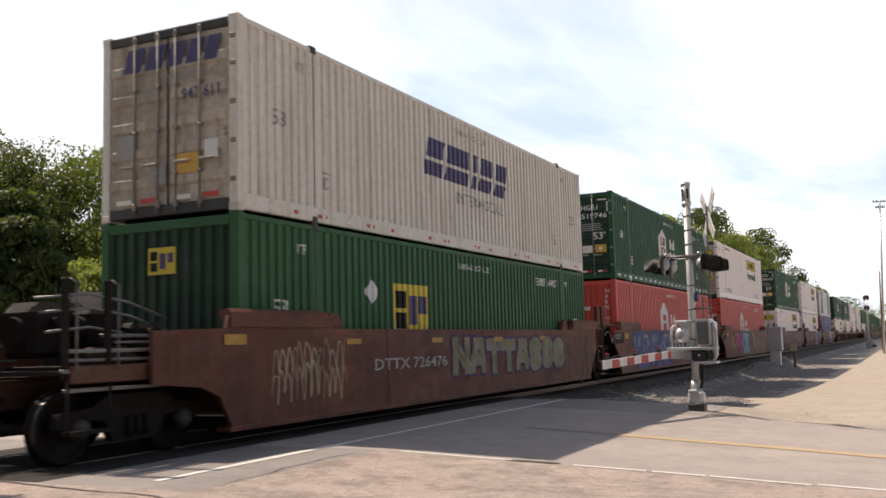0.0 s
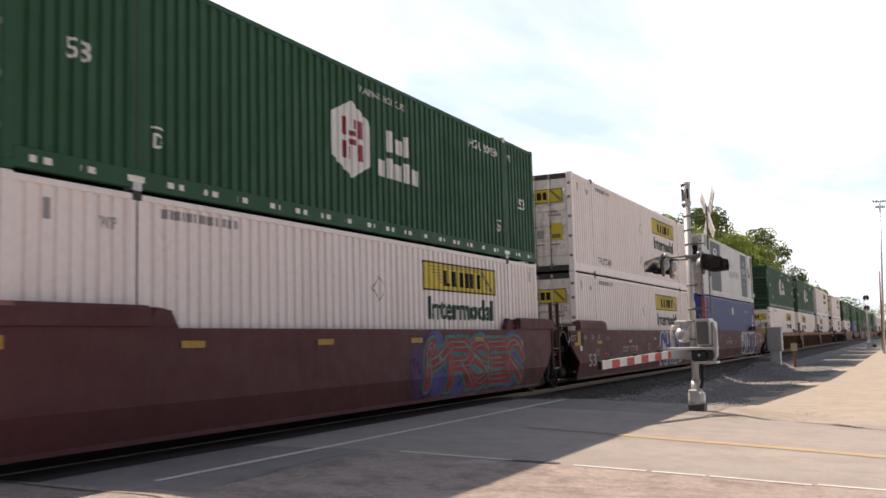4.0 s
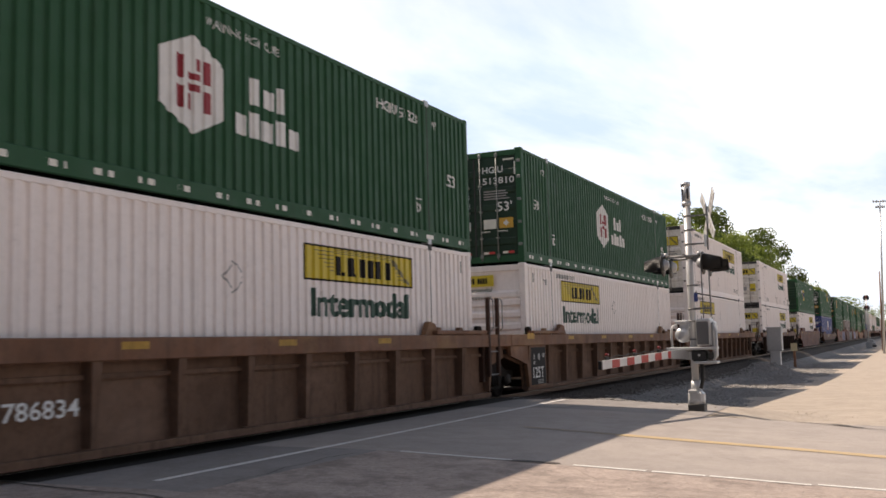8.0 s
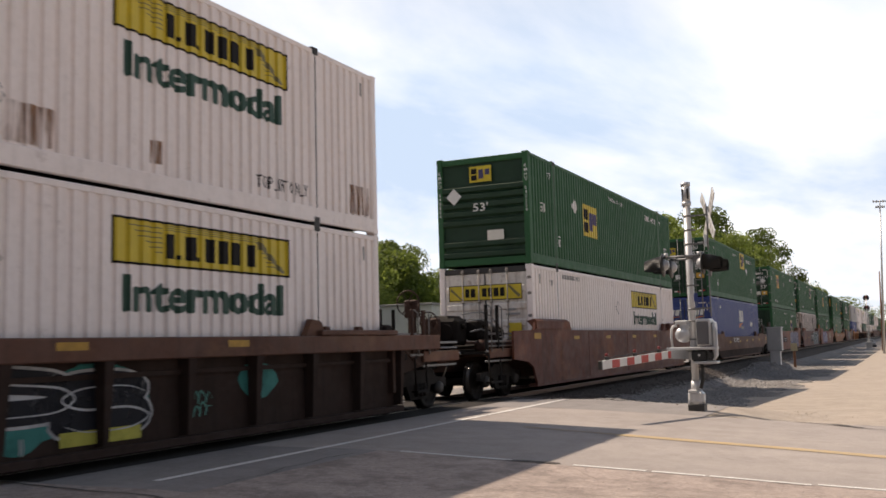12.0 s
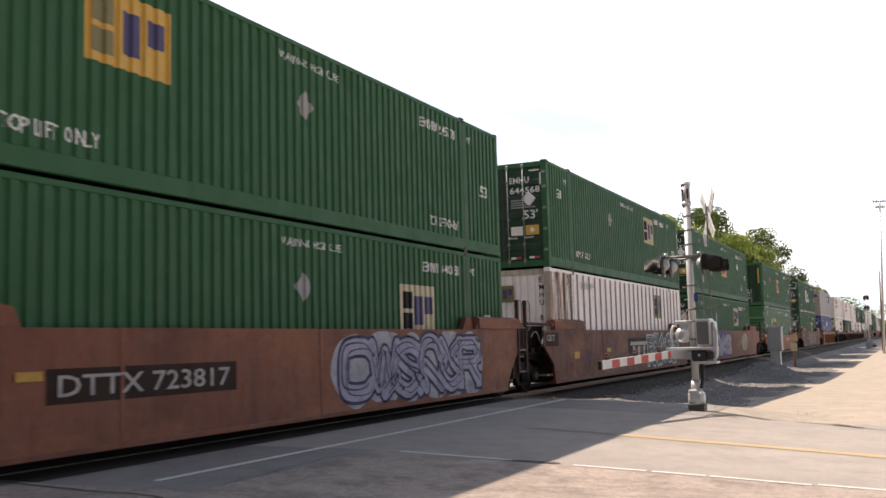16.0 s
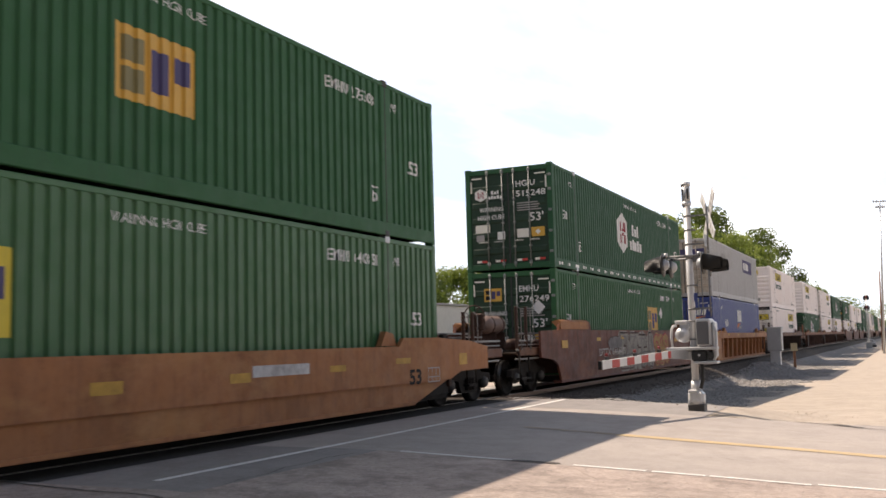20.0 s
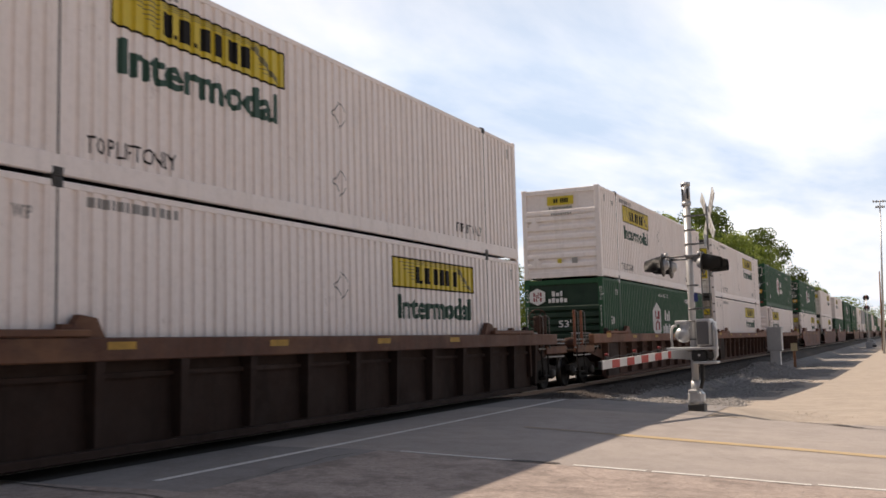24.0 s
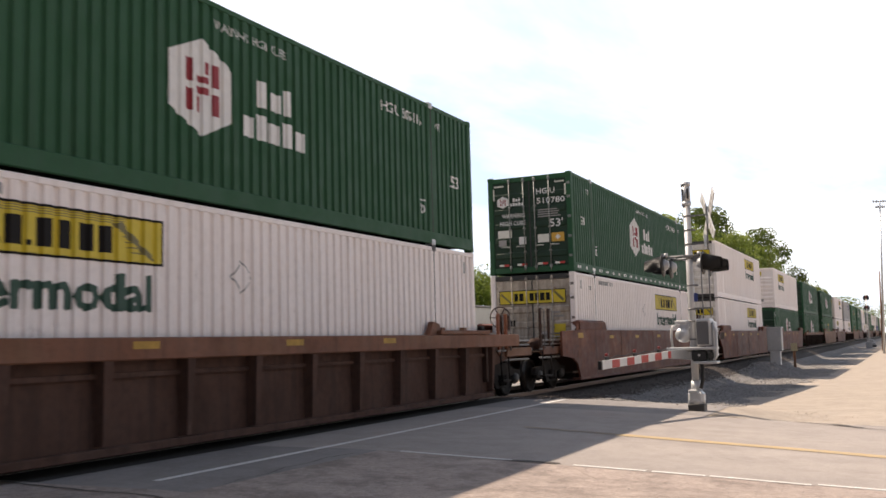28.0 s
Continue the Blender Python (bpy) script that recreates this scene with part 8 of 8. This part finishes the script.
TREES = (
    (-38.0, 38.0, 15.8, 6.6, LEAF_D, "broad dark green tree behind the houses"), (-43.0, 32.0, 16.6, 7.2, LEAF_D, "broad dark green tree behind the houses"), (-33.8, 43.5, 14.0, 5.0, LEAF_M, "tall fresh green tree behind the bungalow"),
    (-32.4, 47.0, 13.1, 3.0, LEAF_M, "narrow green tree behind the bungalow"), (-24.0, 35.2, 6.9, 2.9, LEAF_L, "bright green rounded small tree behind the roof"), (-31.0, 51.3, 15.0, 3.7, LEAF_L, "light green leafy tree by the houses"),
    (-27.5, 53.0, 10.8, 4.0, LEAF_L, "light green bushy tree by the bungalow"), (-26.0, 57.5, 10.0, 3.6, LEAF_L, "light green bushy tree by the bungalow"), (-31.5, 74.5, 11.4, 4.6, LEAF_D, "dark green tree in the row"),
    (-26.5, 66.0, 9.0, 3.6, LEAF_M, "green tree in the row"), (-36.5, 99.0, 10.5, 5.2, LEAF_M, "green tree in the far row"), (-33.5, 108.0, 11.5, 5.5, LEAF_M, "green tree in the far row"),
    (-18.0, 106.6, 16.0, 3.4, LEAF_D, "tall thin dark tree beside the track"), (-11.5, 97.0, 14.6, 5.0, LEAF_L, "light green tree beside the track"), (-9.6, 105.0, 15.4, 5.2, LEAF_D, "dark green tree beside the track"),
    (-8.8, 114.0, 14.2, 5.2, LEAF_L, "light green tree beside the track"), (-8.2, 123.0, 14.0, 4.8, LEAF_M, "green tree beside the track"), (-7.2, 132.0, 15.6, 5.4, LEAF_D, "dark green tree beside the track"),
    (-10.5, 150.0, 12.0, 5.0, LEAF_M, "green tree beside the track"), (-11.0, 220.0, 13.8, 6.0, LEAF_M, "green tree far down the line"), (-7.0, 300.0, 12.0, 8.0, LEAF_M, "green tree far down the line"), (-48.0, 60.0, 13.0, 7.0, LEAF_D, "dark green tree in the back row"),
    (-34.0, 27.0, 11.0, 5.0, LEAF_D, "dense dark green tree behind the small house"), (-30.5, 36.5, 6.0, 3.0, LEAF_D, "dark green bush behind the houses"), (-15.9, 21.4, 7.0, 1.9, LEAF_D, "dense dark green tree beside the small house"), (-40.0, 84.0, 12.0, 6.0, LEAF_D, "dark green tree in the back row"), (6.0, 420.0, 14.0, 9.0, LEAF_M, "green tree far down the line"), (14.0, 380.0, 13.0, 9.0, LEAF_M, "green tree far down the line"))
for i, (x, y, h, w, lm, lb) in enumerate(TREES):
    tree(x, y, h, w, LEAF_E if lm is LEAF_D and y > 60 else lm, 40 + i, lb, 0.22 if y < 90 else 0.25, int(30000 if y < 60 and lm is not LEAF_D and h > 9 else 52000 if y < 50 else 30000 if y < 90 else 14000 if y < 140 else 6500), 0.105 if y < 60 else 0.125 if y < 90 else 0.16 if y < 140 else 0.24)
tree(-28.4, 54.2, 15.8, 3.6, LEAF_L, 91, "thinly leaved pale green tree with bare limbs", 0.35, 4200, 0.105, 0.8)
conifer(-30.6, 63.2, 15.4, 3.6, 7, "dark conifer with drooping boughs")

# ---- the train ----
# how far the train has run at a time
SPEED = ((0.0, 16.711), (4.0, 16.704), (8.0, 16.694), (12.0, 16.658), (16.0, 16.491), (20.0, 16.337), (24.0, 16.303), (28.0, 16.239))


def run(t):
    ts = np.linspace(0.0, t, 600)
    return float(np.trapz(np.interp(ts, [p[0] for p in SPEED], [p[1] for p in SPEED]), ts)) if t > 0 else 0.0


GONE_T = np.linspace(0.0, 28.0, 561)
GONE_Y = np.array([run(t) for t in GONE_T])


def run_at(t):
    return float(np.interp(t, GONE_T, GONE_Y))


A, E = "art", "end"
UP, LOW = 3.265, 0.36
TRAIN = []                                      # (thing, its place along the track at the start, its height)


def stack(y, upper, lower, car):
    TRAIN.append((well_car(car), y, 0.0))
    for kind, z in ((upper, UP), (lower, LOW)):
        if kind:
            name, opt = (kind, {}) if isinstance(kind, str) else (kind[0], dict(kind[1]))
            TRAIN.append((container(name, **opt), y, z))


N125 = ("125T", -1.1, 1.30, 0.16, 0.62)
stack(-12.8, "hd", "ed", dict(style="A", mat=BROWN, front=E, rear=E, gear2="none"))
stack(10.92, "sw", ("ev", dict(number=("EMHU", "649807"), at=4.55, dia=3.78)), dict(style="A", mat=BROWN, front=E, rear=A, gear="dark", text=(("DTTX 726476", 3.4, 0.88, 0.2, 2.85),),
      spray=((1, 0.4, 2.5, 0.45, 1.5, ("silver", "silver", "cream", None), "~~~"), (2, 6.5, 13.4, 0.55, 1.48, ("plum", "sage", "ochre", None), "NATTASSS")), note=" with pale graffiti"))
stack(30.53, ("hd", dict(number=("HGIU", "519746"), strip=1)), ("ru", dict(number=("HGIU", "631274"))), dict(style="A", mat=BROWN, front=A, rear=A, text=(N125,), bars=((7.1, 0.62, 1.95, 0.62),),
      spray=((3, 1.2, 6.8, 0.27, 1.54, ("navy", "azure", "silver", "violet"), "++++"), (4, 7.0, 9.0, 0.4, 1.3, ("plum", "plum", "plum", "plum"), "**"), (5, 9.4, 14.4, 0.2, 1.54, ("black", "mint", "silver", "pink"), "FELA"), (40, 13.6, 15.9, 0.4, 1.45, ("red", "plum", "pink", "plum"), "**")), note=" with blue and mint graffiti"))
stack(50.04, ("yd", dict(grimy=1)), ("rd", dict(number=("HGIU", "630440"))), dict(style="A", mat=BROWN, front=A, rear=E, text=(N125,),
      spray=((6, 1.4, 2.5, 0.5, 1.4, ("plum", "ochre", "lemon", "ochre"), "~~"), (7, 2.6, 5.2, 0.25, 1.54, ("plum", "pink", "pink", None), "PH"), (8, 5.2, 7.3, 0.25, 1.54, ("navy", "sky", "silver", "blue"), "OE"), (9, 8.8, 13.8, 0.3, 1.45, ("ochre", "cream", "cream", None), "~~~~~")), note=" with pink and blue graffiti"))
stack(73.79, ("hd", dict(number=("HGIU", "509090"), strip=1)), "yd", dict(style="A", mat=MAROON, front=E, rear=A, gear="both",
      spray=((10, 9.4, 14.3, 0.25, 1.52, ("teal", "red", "mint", "violet"), "1R3E4"), (11, 8.9, 9.6, 0.2, 1.5, ("violet", "plum", "violet", "plum"), "*")), text=(("53", 14.1, 1.2, 0.14, 0.3),), note=" with red and teal graffiti"))
stack(93.1, "yd", "yd", dict(style="A", mat=MAROON, front=A, rear=A, text=(("125T", -1.3, 1.28, 0.16, 0.5), ("53", 0.25, 0.55, 0.36, 0.72), ("57378", 4.85, 0.88, 0.2, 1.0), ("UCRY", 3.95, 0.88, 0.2, 0.8), ("C", 7.3, 0.9, 0.24, 0.2)),
      yellow=((-0.72, -0.45, 1.20, 1.52), (-1.0, -0.45, 1.15, 1.24), (1.15, 1.6, 1.18, 1.27), (4.7, 5.1, 1.18, 1.26), (8.2, 8.5, 1.24, 1.32)), spray=((12, 9.2, 13.1, 0.16, 1.53, ("white", "blue", "navy", "white"), "CHINA"),), note=" with white and blue graffiti"))
stack(112.67, "rf", "bl", dict(style="A", mat=MAROON, front=A, rear=E, text=(("125T", -1.3, 1.28, 0.16, 0.5), ("53", 0.1, 0.55, 0.36, 0.72), ("57378", 4.65, 0.9, 0.2, 1.0), ("UCRY", 3.75, 0.9, 0.2, 0.8), ("A", 6.85, 0.92, 0.24, 0.2)),
      yellow=((-0.72, -0.45, 1.20, 1.52), (-1.0, -0.45, 1.15, 1.24), (1.15, 1.6, 1.18, 1.27), (4.7, 5.1, 1.18, 1.26), (8.2, 8.5, 1.24, 1.32)), spray=((13, 8.95, 14.1, 0.16, 1.5, ("white", "indigo", "violet", "white"), "JIDER"),), note=" with white outlined graffiti"))
stack(136.47, ("hn", dict(strip=1)), "yd", dict(style="B", mat=TAN, front=E, rear=A, gear="wheel", text=(("DTTX 786834", 3.0, 0.62, 0.2, 2.0),)))
stack(155.89, ("hd", dict(number=("HGIU", "513810"), strip=1)), "yn", dict(style="B", mat=TAN, front=A, rear=A, text=(("125T", -0.2, 0.42, 0.27, 0.75),), patches=((-0.35, 0.7, 0.25, 1.15, L_BLACK),)))
stack(175.51, "yd", "yn", dict(style="B", mat=TAN, front=A, rear=E, text=(("125T", -0.2, 0.42, 0.27, 0.75),), patches=((-0.35, 0.7, 0.25, 1.15, L_BLACK),)))
stack(199.12, ("yd", dict(rusty=((8.2, 8.9, 0.3, 0.75), (10.4, 10.6, 0.4, 0.7), (15.2, 15.9, 0.3, 0.8)))), "yd", dict(style="B", mat=DARK, front=E, rear=E, gear="wheel", spray=((14, 4.4, 10.1, 0.24, 1.16, ("white", "black", "lemon", "teal"), "4UMPS"), (41, 11.0, 11.5, 0.4, 0.8, ("teal", "teal", "mint", None), "~"), (42, 12.1, 12.7, 0.6, 1.1, ("teal", "teal", "mint", "teal"), "*")), note=" with white and teal graffiti"))
stack(223.09, ("en", dict(at=4.55, dia=3.78)), "yd", dict(style="A", mat=BROWN, front=E, rear=E, gear="dark"))
stack(247.73, ("ed", dict(at=10.02, up=1.90, dia=12.22)), ("yb", dict(at=8.5, dia=12.78)), dict(style="C", mat=DARK, front=E, rear=E, gear="both", text=(("FEC 70553", 4.7, 0.99, 0.22, 1.8),), yellow=((3.31, 3.82, 0.94, 1.05), (6.6, 7.1, 0.96, 1.06), (9.0, 9.5, 0.98, 1.08), (11.3, 11.8, 1.0, 1.1), (14.0, 14.5, 1.0, 1.1), (17.2, 17.5, 1.0, 1.2))))
stack(271.2, ("ed", dict(number=("EMHU", "245371"), at=3.50, up=1.48, pane="a", dia=8.1, dcol=L_GREY, top=1)), ("ev", dict(at=11.15, pane="w", dia=8.0, dcol=L_GREY)), dict(style="A", mat=RUSSET, front=E, rear=A, gear="wheel", patches=((2.8, 6.0, 0.76, 1.14, DARK_SHEET),), text=(("DTTX 723817", 2.95, 0.84, 0.24, 2.9),),
      yellow=((-1.27, -0.4, 0.98, 1.08), (2.4, 2.75, 1.02, 1.12), (13.9, 14.2, 0.95, 1.15)), spray=((16, 8.75, 14.1, 0.16, 1.52, ("navy", "lilac", "navy", "silver"), "C5342R"),), note=" with silver graffiti"))
stack(290.76, ("ed", dict(number=("EMHU", "644568"), at=10.56, up=1.52, pane="w", dia=6.1, dcol=L_GREY, top=1)), "ew", dict(style="A", mat=BROWN, front=A, rear=A, ladder=ORANGE, text=(N125,), yellow=((1.1, 1.54, 0.80, 0.98), (4.26, 4.7, 0.92, 1.04)),
      patches=((6.75, 9.45, 0.62, 1.32, L_BLACK),), bars=((7.0, 0.74, 2.15, 0.46),), spray=((17, 9.4, 14.5, 0.12, 1.52, ("white", "slate", "white", "slate"), "R425361"), (30, 2.0, 2.9, 0.6, 1.0, ("plum", "plum", "plum", None), "~")), note=" with teal graffiti"))
stack(310.19, ("ed", dict(number=("EMHU", "265571"), at=7.38, pane="a", dia=12.6)), ("ed", dict(number=("EMHU", "644678"), at=10.48, up=1.5, pane="w", dia=5.2, dcol=L_GREY)), dict(style="A", mat=RUSSET, front=A, rear=E, text=(N125, ("DTTX", 10.05, 0.82, 0.2, 0.9)), yellow=((1.07, 1.57, 0.78, 0.97),),
      spray=((18, 2.0, 7.5, 0.12, 1.52, ("plum", "lilac", "silver", "violet"), "O4523"), (31, 11.6, 13.0, 0.5, 1.4, ("cream", "cream", "white", "cream"), "*")), note=" with lilac graffiti"))
stack(333.4, ("ev", dict(number=("EMHU", "275303"), at=7.45, pane="a", dia=3.8, dcol=L_RED)), ("en", dict(bright=1, at=4.56, dia=3.85)), dict(style="C", mat=ORANGE, front=E, rear=E, gear="both", text=(("DTTX 471538", 2.65, 0.93, 0.2, 2.1),), yellow=((-1.1, -0.7, 0.95, 1.12), (1.4, 1.9, 0.93, 1.04), (6.85, 7.35, 0.82, 0.97), (9.3, 9.75, 0.84, 0.97), (11.78, 12.25, 0.90, 1.00), (13.95, 14.5, 0.96, 1.06), (16.62, 17.0, 0.87, 1.10)), plates=((14.45, 0.58),), patches=((9.8, 11.2, 0.90, 1.06, SPRAY["white"]),)))
stack(356.87, ("hd", dict(number=("HGIU", "515248"), strip=1)), ("ed", dict(number=("EMHU", "276249"), at=10.12, pane="a", dia=12.2)), dict(style="A", mat=BROWN, front=E, rear=E, gear="both", worn_shoulder=ORANGE, text=(("DTTX 646447", 3.0, 0.82, 0.22, 2.8),), yellow=((-0.4, 0.1, 1.10, 1.30), (2.8, 3.2, 1.26, 1.36), (5.4, 5.8, 1.3, 1.4), (13.2, 13.8, 1.15, 1.3)),
      spray=((19, 5.35, 9.8, 0.12, 1.54, ("umber", "chalk", "ash", "chalk"), "DFTI"), (20, 9.9, 12.0, 0.3, 1.48, ("red", "ochre", "ochre", "ochre"), "354"), (43, 4.05, 5.35, 0.75, 1.36, ("umber", "ash", "ash", None), "+")), note=" with grey and ochre graffiti"))
stack(380.13, "gr", ("yb", dict(at=7.38, dia=3.6)), dict(style="B", mat=ORANGE, front=E, rear=E, gear="both"))
stack(403.29, "yn", "yd", dict(style="B", mat=DARK, front=E, rear=E, gear="wheel"))
stack(426.6, "yn", ("hn", dict(at=1)), dict(style="B", mat=WORN, ladder=None, front=E, rear=A, gear="wheel", spray=((21, 6.5, 12.5, 0.4, 1.1, ("silver", "silver", "chalk", None), "~~~~~~"),)))
stack(446.14, "yd", ("yd", dict(grimy=1, rusty=((0.2, 1.6, 0.3, 0.9),))), dict(style="B", mat=WORN, ladder=None, front=A, rear=A, spray=((22, 6.2, 8.4, 0.4, 1.05, ("silver", "silver", "chalk", None), "~~"),)))
stack(465.67, ("hd", dict(number=("HGIU", "505116"))), ("yn", dict(rusty=((0.2, 1.82, 0.32, 2.78),))), dict(style="B", mat=WORN, front=A, rear=E))
stack(488.88, ("hd", dict(number=("HGIU", "510780"), strip=1)), ("yd", dict(grimy=1)), dict(style="A", mat=BROWN, front=E, rear=A, gear="wheel"))
stack(512.0, ("yd", dict(far=1)), ("yd", dict(far=1)), dict(style="A", mat=BROWN, front=A, rear=E))
FAR = (("yn", "hn"), ("hd", "hd"), ("hn", "en"), ("yd", "yn"), ("gr", "yd"), ("ed", "ed"), ("hd", "ed"), ("yd", "yd"), ("hd", "yd"), ("ed", "en"), ("yd", "hd"), ("yn", "yd"), ("gr", "yb"), ("ed", "ed"), ("yd", "yd"), ("hd", "yd"), ("yn", "yd"))
for i, (u, l) in enumerate(FAR):
    stack(535.4 + i * 21.4, (u, dict(far=1)), (l, dict(far=1)), dict(style="ABA"[i % 3], mat=(BROWN, DARK, TAN)[i % 3], front=A if i % 3 else E, rear=E if i % 3 == 2 else A, gear="far", gear2="far"))


def motions():
    """Every car and box runs down the straight track at the same speed."""
    times = [0.0, 2.0, 4.0, 6.0, 8.0, 10.0, 12.0, 14.0, 16.0, 18.0, 20.0, 22.0, 24.0, 26.0, 28.0]
    gone = [run(t) for t in times]
    for thing, y, z in TRAIN:
        walk(thing, [(t, pose(0, y - g, z)) for t, g in zip(times, gone)])
        if y > 515.0:
            continue
        for axle in thing.children_recursive:      # wheels roll while they pass the crossing
            if axle.name.startswith("wheelset"):
                along = y + axle.parent.location.y + axle.location.y
                turns = [t for t in (k / FPS for k in range(28 * FPS + 1)) if 4.0 < along - run_at(t) < 30.0]
                if turns:
                    base = axle.location.copy()
                    spin = [(t, pose(*base, math.degrees((run_at(t) - run_at(turns[0])) / 0.4275))) for t in turns]
                    ends = [(0.0, spin[0][1])] if turns[0] > 0 else []
                    walk(axle, ends + spin + ([(28.0, spin[-1][1])] if turns[-1] < 27.99 else []))


motions()
